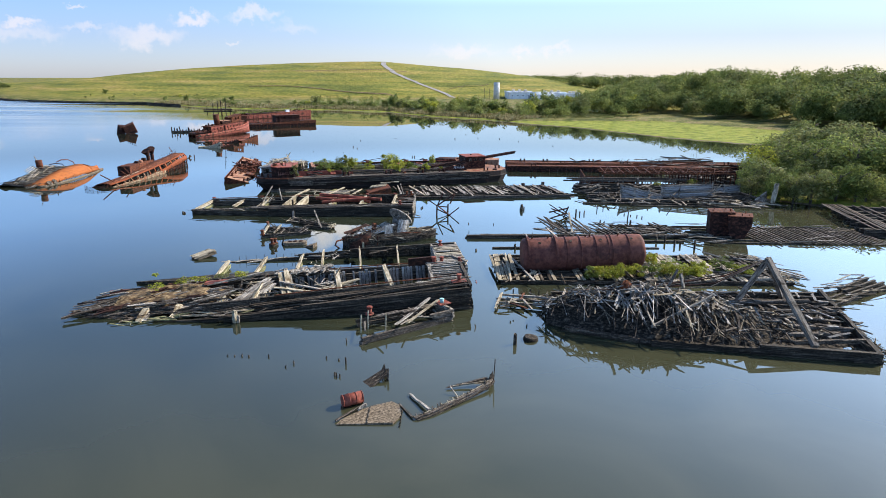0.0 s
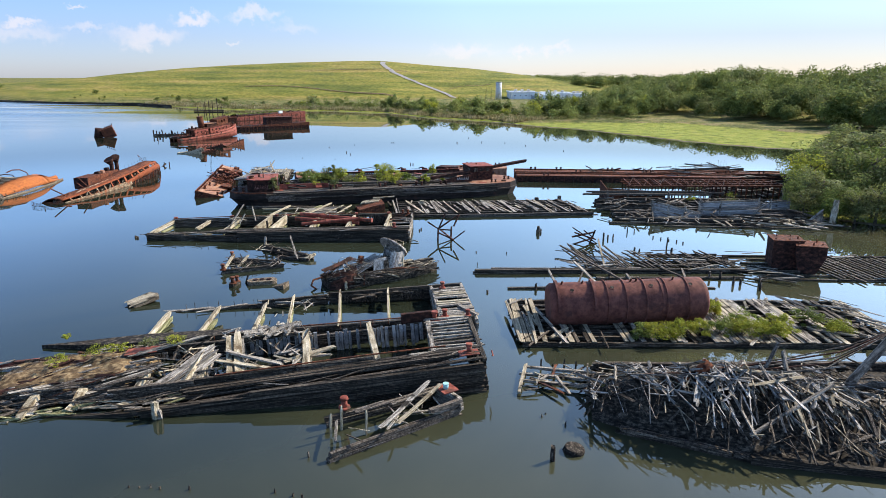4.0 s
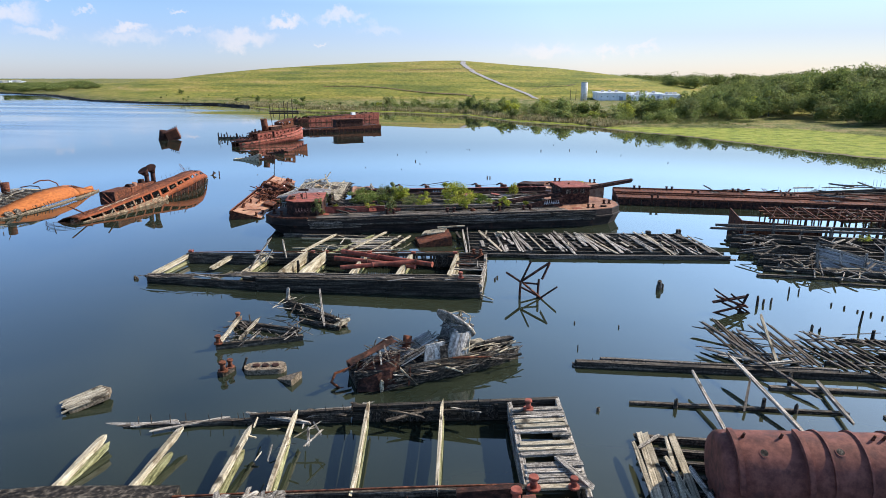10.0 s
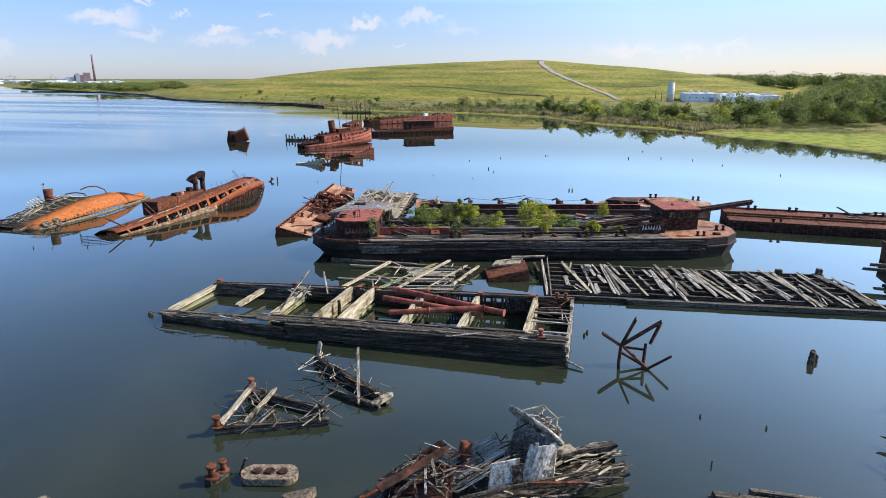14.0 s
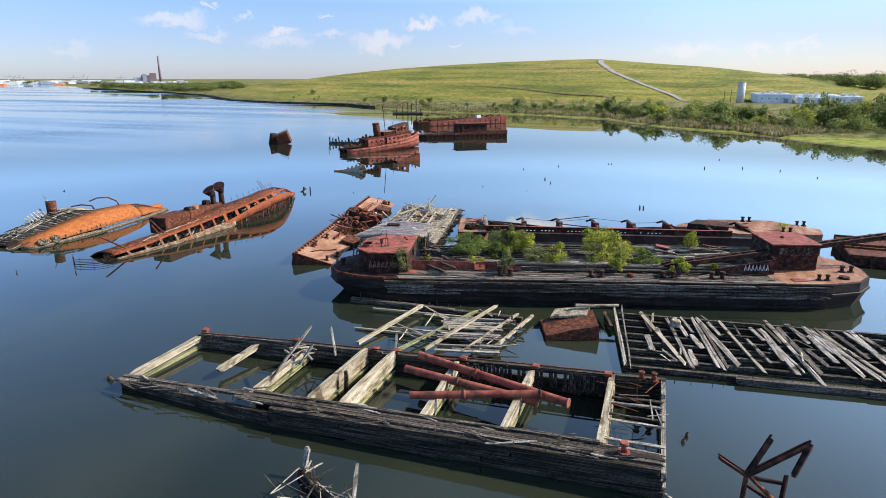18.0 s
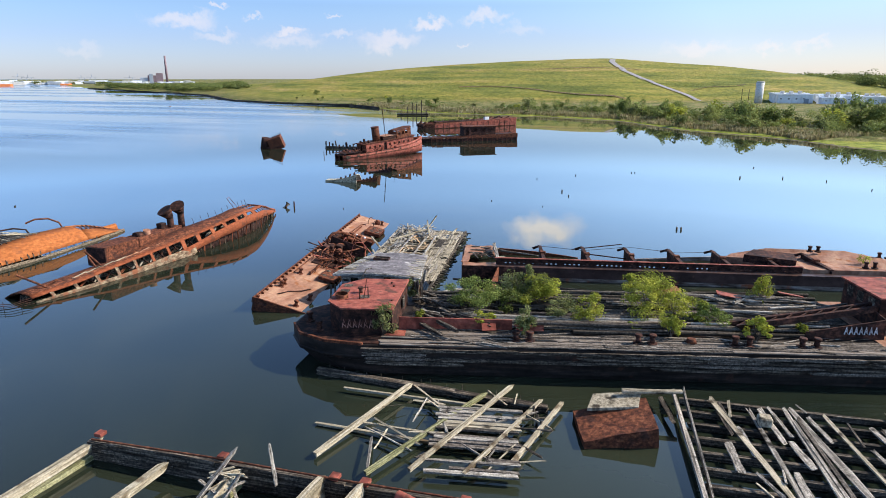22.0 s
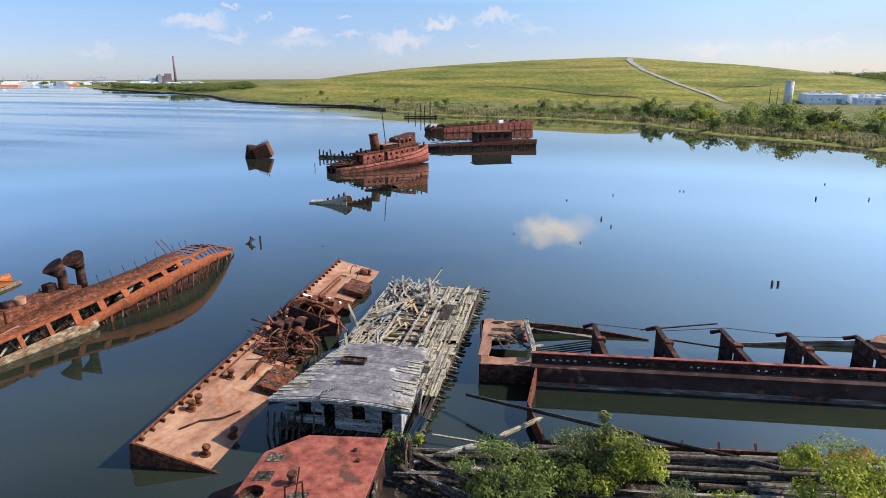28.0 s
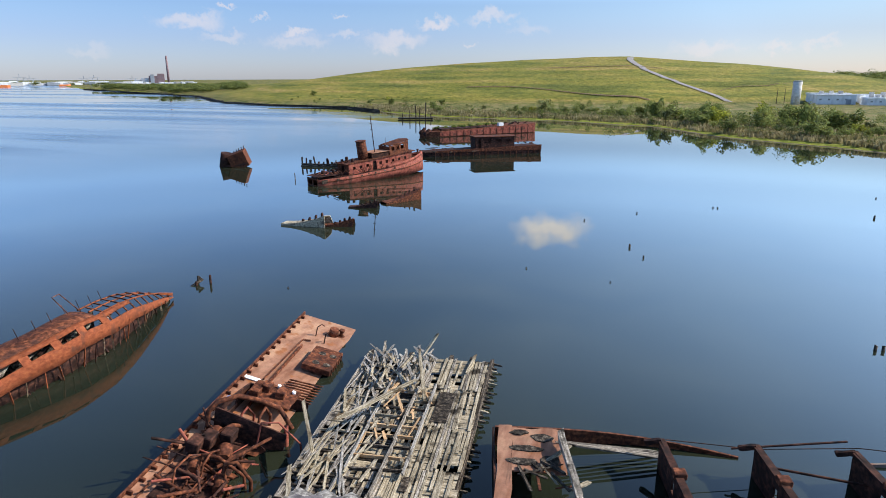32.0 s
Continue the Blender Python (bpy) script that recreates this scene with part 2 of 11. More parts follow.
    hs = t.nodes.new("ShaderNodeHueSaturation")
    t.links.new(vr.outputs[0], hs.inputs["Value"])
    t.links.new(colour, hs.inputs["Color"])
    t.links.new(hs.outputs[0], b.inputs["Base Color"])
    rr = t.nodes.new("ShaderNodeMapRange")
    rr.inputs["To Min"].default_value, rr.inputs["To Max"].default_value = max(0, rough - 0.12), min(1, rough + 0.12)
    t.links.new(n.outputs["Fac"], rr.inputs["Value"])
    t.links.new(rr.outputs[0], b.inputs["Roughness"])
    b.inputs["Metallic"].default_value, b.inputs["IOR"].default_value = metal, ior
    if bump:
        bp = t.nodes.new("ShaderNodeBump")
        bp.inputs["Strength"].default_value, bp.inputs["Distance"].default_value = bump, relief
        src = n
        if bump_scale:
            src = t.nodes.new("ShaderNodeTexNoise")
            src.inputs["Scale"].default_value, src.inputs["Detail"].default_value = bump_scale, 6.0
            t.links.new(mp.outputs[0], src.inputs["Vector"])
        t.links.new(src.outputs["Fac"], bp.inputs["Height"])
        t.links.new(bp.outputs[0], b.inputs["Normal"])
    return m


GRAIN = (1.9, 1.5, 1.5)
wood_grey = material("weathered_grey_wood", [(0.05, 0.042, 0.035), (0.25, 0.22, 0.185), (0.48, 0.435, 0.37)], 2.2, GRAIN, 0.9, vary=0.4, bump=0.5, spots=((0.030, 0.025, 0.020), 0.16), wear=0.5, wear_scale=9.0)
# black wood; also colours plates that stand for shade inside openings
wood_dark = material("black_wet_wood_and_shade", [(0.014, 0.011, 0.009), (0.055, 0.044, 0.034), (0.19, 0.155, 0.12)], 2.2, GRAIN, 0.85, vary=0.5, bump=0.6, wear=0.65, wear_scale=6.0)
wood_pale = material("bleached_cream_wood", [(0.12, 0.095, 0.055), (0.35, 0.295, 0.205), (0.54, 0.475, 0.36)], 2.0, GRAIN, 0.9, vary=0.2, bump=0.5,
                     spots=((0.12, 0.085, 0.05), 0.22), wear=0.35, wear_scale=9.0)
wood_tan = material("weathered_tan_planking", [(0.12, 0.10, 0.07), (0.33, 0.28, 0.20), (0.47, 0.41, 0.31)], 2.2, GRAIN, 0.92, vary=0.35, bump=0.5, spots=((0.05, 0.04, 0.028), 0.22), wear=0.3, wear_scale=9.0)
wood_silver = material("silvery_splintered_wood", [(0.09, 0.084, 0.076), (0.29, 0.27, 0.245), (0.50, 0.47, 0.425)], 2.4, GRAIN, 0.9, vary=0.45, bump=0.5, spots=((0.05, 0.044, 0.038), 0.18), wear=0.35, wear_scale=9.0)
wood_green = material("algae_wood", [(0.05, 0.05, 0.02), (0.22, 0.21, 0.10), (0.36, 0.34, 0.20)], 2.0, GRAIN, 0.85, vary=0.3, bump=0.5, wear=0.5, wear_scale=9.0)
hull_wood = material("tarred_hull_timber", [(0.008, 0.0072, 0.0065), (0.034, 0.028, 0.022), (0.14, 0.115, 0.088)], 2.2, (1.2, 1.6, 3.0), 0.82, vary=0.45,
                     bump=0.7, relief=0.04, detail=10, wear=0.45, wear_scale=5.0)
black_hull = material("black_steel_hull", [(0.010, 0.008, 0.0075), (0.022, 0.017, 0.015), (0.050, 0.034, 0.028)], 0.9, (0.3, 0.3, 2.2), 0.6, vary=0.25, space="World",
                      spots=((0.055, 0.027, 0.019), 0.05), bump=0.3, detail=9, wear=0.25, wear_scale=2.5)
log_wood = material("grey_log", [(0.022, 0.018, 0.015), (0.095, 0.078, 0.064), (0.29, 0.25, 0.21)], 2.0, (1.6, 5, 5), 0.9, vary=0.45, bump=0.5, wear=0.65, wear_scale=6.0)
rust = material("rusted_steel", [(0.045, 0.017, 0.011), (0.12, 0.041, 0.022), (0.23, 0.083, 0.04)], 2.8, (1, 1, 1.4), 0.85, vary=0.25, space="World",
                spots=((0.06, 0.027, 0.02), 0.18), bump=0.5, detail=10, wear=0.45, wear_scale=3.5)
rust_red = material("red_oxide_paint", [(0.12, 0.032, 0.022), (0.25, 0.07, 0.048), (0.32, 0.105, 0.07)], 1.1, (1, 1, 1), 0.72, vary=0.12, space="World",
                    spots=((0.10, 0.045, 0.03), 0.2), bump=0.25, detail=10, wear=0.22, wear_scale=3.0)
rust_orange = material("orange_rust", [(0.20, 0.062, 0.019), (0.29, 0.092, 0.027), (0.36, 0.125, 0.038)], 1.6, (1, 1, 2.2), 0.85, vary=0.15, space="World",
                       spots=((0.20, 0.07, 0.03), 0.08), bump=0.35, detail=10, wear=0.12, wear_scale=3.0)
ferry_rust = material("ferry_rust", [(0.155, 0.043, 0.019), (0.22, 0.061, 0.026), (0.28, 0.086, 0.035)], 2.6, (1, 1, 2.0), 0.85, vary=0.2, space="World",
                      spots=((0.12, 0.045, 0.026), 0.12), bump=0.4, detail=10, wear=0.18, wear_scale=3.0)
rust_dark = material("dark_brown_rust", [(0.014, 0.009, 0.008), (0.045, 0.021, 0.016), (0.11, 0.046, 0.03)], 1.6, (1, 1, 1.6), 0.85, vary=0.3, space="World",
                     bump=0.5, detail=10, wear=0.45, wear_scale=3.5)
rust_pink = material("pale_rusted_deck", [(0.20, 0.088, 0.053), (0.30, 0.155, 0.10), (0.40, 0.235, 0.15)], 0.6, (1.6, 0.35, 1), 0.8, vary=0.15, space="World",
                     spots=((0.27, 0.105, 0.045), 0.16), bump=0.3, detail=10, wear=0.16, wear_scale=2.0)
tank_rust = material("tank_rust", [(0.10, 0.039, 0.031), (0.165, 0.063, 0.048), (0.215, 0.085, 0.064)], 1.2, (1, 1, 1), 0.72, vary=0.15, space="World",
                     spots=((0.10, 0.045, 0.038), 0.12), bump=0.2, detail=9, wear=0.2, wear_scale=3.0)
mud = material("straw_and_mud", [(0.03, 0.02, 0.012), (0.13, 0.085, 0.045), (0.30, 0.22, 0.12)], 2.0, (1, 1, 1), 0.95, space="World", bump=0.8, relief=0.06)
concrete = material("pale_concrete", [(0.36, 0.34, 0.31), (0.50, 0.48, 0.44), (0.58, 0.55, 0.51)], 0.6, (1, 1, 1), 0.85, space="World", bump=0.2)
white_paint = material("white_paint", [(0.62, 0.63, 0.64), (0.76, 0.77, 0.78), (0.82, 0.82, 0.82)], 0.4, (1, 1, 0.3), 0.6, space="World", bump=0.1)
grey_paint = material("bluish_grey_boards", [(0.11, 0.11, 0.11), (0.25, 0.25, 0.25), (0.42, 0.42, 0.41)], 1.5, (0.7, 8, 0.8), 0.85, space="Object", bump=0.4, wear=0.2, wear_scale=8.0)
roofing = material("weathered_roof_felt", [(0.10, 0.09, 0.095), (0.155, 0.14, 0.145), (0.23, 0.21, 0.21)], 1.0, (1.2, 0.8, 1), 0.85, space="World",
                   spots=((0.42, 0.40, 0.38), 0.0), bump=0.3, wear=0.3, wear_scale=4.0)
brick_far = material("far_brick", [(0.17, 0.12, 0.13), (0.24, 0.17, 0.18)], 0.05, (1, 1, 1), 0.9, space="World", bump=0)
steel_far = material("far_grey_steel", [(0.25, 0.28, 0.32), (0.34, 0.37, 0.41)], 0.05, (1, 1, 1), 0.7, space="World", bump=0)
orange_far = material("orange_ship_paint", [(0.55, 0.16, 0.05), (0.62, 0.20, 0.07)], 0.05, (1, 1, 1), 0.6, space="World", bump=0)
gravel = material("gravel_road", [(0.24, 0.225, 0.22), (0.33, 0.31, 0.305), (0.39, 0.37, 0.36)], 0.5, (1, 1, 1), 0.95, space="World", bump=0.2)
paint_white = material("faded_white_marking", [(0.4, 0.38, 0.37), (0.62, 0.60, 0.58)], 3.0, (1, 1, 1), 0.8, space="World", bump=0.1)


def leaf_material(name, colours, scale=0.6):
    m = material(name, colours, scale, (1, 1, 1), 0.85, space="World", bump=0, vary=0.25)
    t = m.node_tree
    b = next(n for n in t.nodes if n.type == "BSDF_PRINCIPLED")
    geo = t.nodes.new("ShaderNodeNewGeometry")
    hs = next(n for n in t.nodes if n.type == "HUE_SAT")
    mr = t.nodes.new("ShaderNodeMapRange")
    mr.inputs["To Min"].default_value, mr.inputs["To Max"].default_value = 0.65, 1.35
    t.links.new(geo.outputs["Random Per Island"], mr.inputs["Value"])
    mul = t.nodes.new("ShaderNodeVectorMath")
    mul.operation = "SCALE"
    t.links.new(hs.outputs[0], mul.inputs[0])
    t.links.new(mr.outputs[0], mul.inputs["Scale"])
    t.links.new(mul.outputs[0], b.inputs["Base Color"])
    tr = t.nodes.new("ShaderNodeBsdfTranslucent")
    t.links.new(mul.outputs[0], tr.inputs["Color"])
    mix = t.nodes.new("ShaderNodeMixShader")
    mix.inputs[0].default_value = 0.38
    out = next(n for n in t.nodes if n.type == "OUTPUT_MATERIAL")
    t.links.new(b.outputs[0], mix.inputs[1])
    t.links.new(tr.outputs[0], mix.inputs[2])
    t.links.new(mix.outputs[0], out.inputs["Surface"])
    return m


leaf_green = leaf_material("green_leaves", [(0.075, 0.105, 0.026), (0.15, 0.19, 0.046), (0.24, 0.28, 0.072)])
leaf_yellow = leaf_material("yellow_green_leaves", [(0.15, 0.17, 0.027), (0.28, 0.30, 0.042), (0.40, 0.39, 0.062)])
leaf_olive = leaf_material("olive_leaves", [(0.085, 0.10, 0.036), (0.175, 0.19, 0.068), (0.26, 0.27, 0.115)])
leaf_dark = leaf_material("dark_wood_leaves", [(0.07, 0.092, 0.028), (0.145, 0.175, 0.052), (0.24, 0.26, 0.082)], 0.12)
leaf_mid = leaf_material("shore_tree_leaves", [(0.10, 0.13, 0.034), (0.19, 0.225, 0.062), (0.30, 0.32, 0.10)], 0.12)
bark = material("grey_bark", [(0.05, 0.04, 0.035), (0.14, 0.12, 0.10)], 4, (1, 1, 0.4), 0.95)

# murky tidal water: still, with faint ruffled lanes far out
water_mat = bpy.data.materials.new("murky_water")
water_mat.use_nodes = True
wn = water_mat.node_tree
wb = wn.nodes["Principled BSDF"]
wb.inputs["IOR"].default_value = 1.45
w_geo = wn.nodes.new("ShaderNodeNewGeometry")
w_silt = wn.nodes.new("ShaderNodeTexNoise")
w_silt.inputs["Scale"].default_value, w_silt.inputs["Detail"].default_value, w_silt.inputs["Distortion"].default_value = 0.055, 7.0, 0.8
wn.links.new(w_geo.outputs["Position"], w_silt.inputs["Vector"])
w_sr = wn.nodes.new("ShaderNodeValToRGB")
w_sr.color_ramp.elements[0].position, w_sr.color_ramp.elements[0].color = 0.35, (0.012, 0.017, 0.0115, 1)
w_sr.color_ramp.elements[1].position, w_sr.color_ramp.elements[1].color = 0.72, (0.028, 0.033, 0.02, 1)
wn.links.new(w_silt.outputs["Fac"], w_sr.inputs["Fac"])
# silty shallows among the near barges, darker depth out in the channel
w_px = wn.nodes.new("ShaderNodeVectorMath")
w_px.operation = "DOT_PRODUCT"
w_px.inputs[1].default_value = (1.0, -0.9, 0)
wn.links.new(w_geo.outputs["Position"], w_px.inputs[0])
w_deep = wn.nodes.new("ShaderNodeMapRange")
w_deep.interpolation_type = "SMOOTHSTEP"
w_deep.inputs["From Min"].default_value, w_deep.inputs["From Max"].default_value = -62.0, 12.0
wn.links.new(w_px.outputs["Value"], w_deep.inputs["Value"])
w_shoal = wn.nodes.new("ShaderNodeValToRGB")
w_shoal.color_ramp.elements[0].position, w_shoal.color_ramp.elements[0].color = 0.3, (0.040, 0.043, 0.024, 1)
w_shoal.color_ramp.elements[1].position, w_shoal.color_ramp.elements[1].color = 0.72, (0.072, 0.070, 0.040, 1)
wn.links.new(w_silt.outputs["Fac"], w_shoal.inputs["Fac"])
w_depth = wn.nodes.new("ShaderNodeMixRGB")
wn.links.new(w_deep.outputs[0], w_depth.inputs["Fac"])
wn.links.new(w_sr.outputs["Color"], w_depth.inputs["Color1"])
wn.links.new(w_shoal.outputs["Color"], w_depth.inputs["Color2"])
wn.links.new(w_depth.outputs[0], wb.inputs["Base Color"])
# glassier still at a grazing view
w_lw = wn.nodes.new("ShaderNodeLayerWeight")
w_sheen = wn.nodes.new("ShaderNodeMapRange")
w_sheen.inputs["From Min"].default_value, w_sheen.inputs["From Max"].default_value = 0.80, 0.93
wn.links.new(w_lw.outputs["Facing"], w_sheen.inputs["Value"])
w_sheen.inputs["To Max"].default_value = 0.6
wn.links.new(w_sheen.outputs[0], wb.inputs["Coat Weight"])
wb.inputs["Coat IOR"].default_value = 1.45
w_lm = wn.nodes.new("ShaderNodeMapping")
w_lm.inputs["Scale"].default_value = (0.0022, 0.016, 1)
w_lm.inputs["Rotation"].default_value = (0, 0, radians(-28))
wn.links.new(w_geo.outputs["Position"], w_lm.inputs["Vector"])
w_lane = wn.nodes.new("ShaderNodeTexNoise")
w_lane.inputs["Scale"].default_value, w_lane.inputs["Detail"].default_value = 1.0, 5.0
wn.links.new(w_lm.outputs[0], w_lane.inputs["Vector"])
w_lr = wn.nodes.new("ShaderNodeMapRange")
w_lr.inputs["From Min"].default_value, w_lr.inputs["From Max"].default_value = 0.47, 0.60
wn.links.new(w_lane.outputs["Fac"], w_lr.inputs["Value"])
# open river only: the lanes begin some 250 m up the creek
w_sx = wn.nodes.new("ShaderNodeSeparateXYZ")
wn.links.new(w_geo.outputs["Position"], w_sx.inputs[0])
w_far = wn.nodes.new("ShaderNodeMapRange")
w_far.inputs["From Min"].default_value, w_far.inputs["From Max"].default_value = -120.0, -230.0
wn.links.new(w_sx.outputs["X"], w_far.inputs["Value"])
w_amt = wn.nodes.new("ShaderNodeMath")
w_amt.operation = "MULTIPLY"
wn.links.new(w_lr.outputs[0], w_amt.inputs[0])
wn.links.new(w_far.outputs[0], w_amt.inputs[1])
w_rg = wn.nodes.new("ShaderNodeMapRange")
w_rg.inputs["To Min"].default_value, w_rg.inputs["To Max"].default_value = 0.012, 0.30
wn.links.new(w_amt.outputs[0], w_rg.inputs["Value"])
wn.links.new(w_rg.outputs[0], wb.inputs["Roughness"])
wn.links.new(w_rg.outputs[0], wb.inputs["Coat Roughness"])
w_rip = wn.nodes.new("ShaderNodeTexNoise")
w_rip.inputs["Scale"].default_value, w_rip.inputs["Detail"].default_value = 0.9, 3.0
wn.links.new(w_geo.outputs["Position"], w_rip.inputs["Vector"])
w_bst = wn.nodes.new("ShaderNodeMapRange")
w_bst.inputs["To Min"].default_value, w_bst.inputs["To Max"].default_value = 0.005, 0.75
wn.links.new(w_amt.outputs[0], w_bst.inputs["Value"])
w_bump = wn.nodes.new("ShaderNodeBump")
w_bump.inputs["Distance"].default_value = 0.06
wn.links.new(w_bst.outputs[0], w_bump.inputs["Strength"])
wn.links.new(w_rip.outputs["Fac"], w_bump.inputs["Height"])
wn.links.new(w_bump.outputs[0], wb.inputs["Normal"])
wn.links.new(w_bump.outputs[0], wb.inputs["Coat Normal"])

# ground: marsh, scrub and mown grass on the hill
ground_mat = bpy.data.materials.new("grassland")
ground_mat.use_nodes = True
gn = ground_mat.node_tree
gb = gn.nodes["Principled BSDF"]
gb.inputs["Roughness"].default_value, gb.inputs["Specular IOR Level"].default_value = 0.95, 0.12
g_geo = gn.nodes.new("ShaderNodeNewGeometry")


def g_noise(scale, stretch=(1, 1, 1), detail=6.0):
    mp = gn.nodes.new("ShaderNodeMapping")
    mp.inputs["Scale"].default_value = stretch
    gn.links.new(g_geo.outputs["Position"], mp.inputs["Vector"])
    n = gn.nodes.new("ShaderNodeTexNoise")
    n.inputs["Scale"].default_value, n.inputs["Detail"].default_value, n.inputs["Roughness"].default_value = scale, detail, 0.6
    gn.links.new(mp.outputs[0], n.inputs["Vector"])
    return n


def g_ramp(src, stops):
    r = gn.nodes.new("ShaderNodeValToRGB")
    while len(r.color_ramp.elements) < len(stops):
        r.color_ramp.elements.new(0.5)
    for e, (p, c) in zip(r.color_ramp.elements, stops):
        e.position, e.color = p, (*c, 1)
    gn.links.new(src, r.inputs["Fac"])
    return r.outputs["Color"]


def g_mix(fac, a, b):
    m = gn.nodes.new("ShaderNodeMixRGB")
    gn.links.new(fac, m.inputs["Fac"])
    gn.links.new(a, m.inputs["Color1"])
    gn.links.new(b, m.inputs["Color2"])
    return m.outputs[0]


grass = g_ramp(g_noise(0.02, (0.55, 0.55, 13), 9).outputs["Fac"], [(0.36, (0.098, 0.115, 0.020)), (0.46, (0.170, 0.172, 0.030)), (0.56, (0.245, 0.21, 0.045)), (0.68, (0.335, 0.24, 0.085))])
speck = g_ramp(g_noise(0.25, (1, 1, 1), 8).outputs["Fac"], [(0.4, (0.55, 0.6, 0.5)), (0.6, (1.12, 1.1, 1.05))])
g_mul = gn.nodes.new("ShaderNodeMixRGB")
g_mul.blend_type, g_mul.inputs["Fac"].default_value = "MULTIPLY", 0.8
gn.links.new(grass, g_mul.inputs["Color1"])
gn.links.new(speck, g_mul.inputs["Color2"])
scrub = g_ramp(g_noise(0.11, (1, 1, 1), 9).outputs["Fac"], [(0.38, (0.07, 0.085, 0.018)), (0.5, (0.15, 0.15, 0.042)), (0.62, (0.24, 0.19, 0.085))])
g_sep = gn.nodes.new("ShaderNodeSeparateXYZ")
gn.links.new(g_geo.outputs["Position"], g_sep.inputs[0])
g_zr = gn.nodes.new("ShaderNodeMapRange")
g_zr.inputs["From Min"].default_value, g_zr.inputs["From Max"].default_value = 1.9, 4.5
gn.links.new(g_sep.outputs["Z"], g_zr.inputs["Value"])
marsh = g_ramp(g_noise(0.22, (1, 1, 1), 12).outputs["Fac"], [(0.38, (0.105, 0.128, 0.014)), (0.5, (0.195, 0.225, 0.026)), (0.62, (0.26, 0.25, 0.046))])
g_mr = gn.nodes.new("ShaderNodeMapRange")
g_mr.inputs["From Min"].default_value, g_mr.inputs["From Max"].default_value = 0.55, 0.8
gn.links.new(g_sep.outputs["Z"], g_mr.inputs["Value"])
silt = g_ramp(g_noise(0.3).outputs["Fac"], [(0.4, (0.09, 0.07, 0.045)), (0.6, (0.16, 0.13, 0.085))])
g_sr = gn.nodes.new("ShaderNodeMapRange")
g_sr.inputs["From Min"].default_value, g_sr.inputs["From Max"].default_value = 0.12, 0.22
gn.links.new(g_sep.outputs["Z"], g_sr.inputs["Value"])
tuft = g_ramp(g_noise(0.9, (1, 1, 1), 8).outputs["Fac"], [(0.38, (0.42, 0.45, 0.42)), (0.6, (1.22, 1.2, 1.15))])
g_tuft = gn.nodes.new("ShaderNodeMixRGB")
g_tuft.blend_type, g_tuft.inputs["Fac"].default_value = "MULTIPLY", 0.85
gn.links.new(scrub, g_tuft.inputs["Color1"])
gn.links.new(tuft, g_tuft.inputs["Color2"])
low = g_mix(g_mr.outputs[0], marsh, g_tuft.outputs[0])
gn.links.new(g_mix(g_sr.outputs[0], silt, g_mix(g_zr.outputs[0], low, g_mul.outputs[0])), gb.inputs["Base Color"])
g_bump = gn.nodes.new("ShaderNodeBump")
g_bump.inputs["Strength"].default_value, g_bump.inputs["Distance"].default_value = 0.9, 1.2
gn.links.new(g_noise(0.35, (1, 1, 1), 8).outputs["Fac"], g_bump.inputs["Height"])
gn.links.new(g_bump.outputs[0], gb.inputs["Normal"])


# ---- building helpers ----
rng = random.Random(11)


def thing(name, label, category, x=0.0, y=0.0, z=0.0, rz=0.0, group="", kind="", rx=0.0, ry=0.0):
    ob = new(name)
    ob.empty_display_size = 0.5
    ob.matrix_basis = pose(x, y, z, rx, ry, rz)
    return tagged(ob, label, category, group, kind)


def part(name, bm, mat, parent, label=""):
    me = bpy.data.meshes.new(name)
    bm.normal_update()
    bm.to_mesh(me)
    bm.free()
    me.materials.append(mat)
    ob = new(name, me)
    if parent is not None:
        ob.parent = parent
    if label:
        tagged(ob, label)
    return ob


def solid(name, bm, mat, label, category, group="", kind="", x=0.0, y=0.0, z=0.0, rz=0.0):
    ob = part(name, bm, mat, None)
    ob.matrix_basis = pose(x, y, z, 0, 0, rz)
    return tagged(ob, label, category, group, kind)


def unit_stick(seed, rough):
    """A worn board, one unit long, wide and thick, with a split far end."""
    r = random.Random(seed)
    bm = bmesh.new()
    rings = []
    steps = (0.0, 0.1, 0.3, 0.62, 0.9, 1.0)
    for i, s in enumerate(steps):
        ring = []
        for y, z in ((-0.5, -0.5), (0.5, -0.5), (0.5, 0.5), (-0.5, 0.5)):
            k = 1 - rough * r.random() * (2.2 if i in (0, 5) else 0.9)
            end = (r.random() - 0.5) * 0.09 * (1 if i in (0, 5) else 0) * rough * 4
            ring.append(bm.verts.new((s + end, y * k + rough * (r.random() - 0.5) * 0.4, z * k + rough * (r.random() - 0.5) * 0.3)))
        rings.append(ring)
    for a, b in zip(rings, rings[1:]):
        for j in range(4):
            bm.faces.new((a[j], a[(j + 1) % 4], b[(j + 1) % 4], b[j]))
    bm.faces.new(rings[0][::-1])
    bm.faces.new(rings[-1])
    bmesh.ops.recalc_face_normals(bm, faces=bm.faces)
    return bm


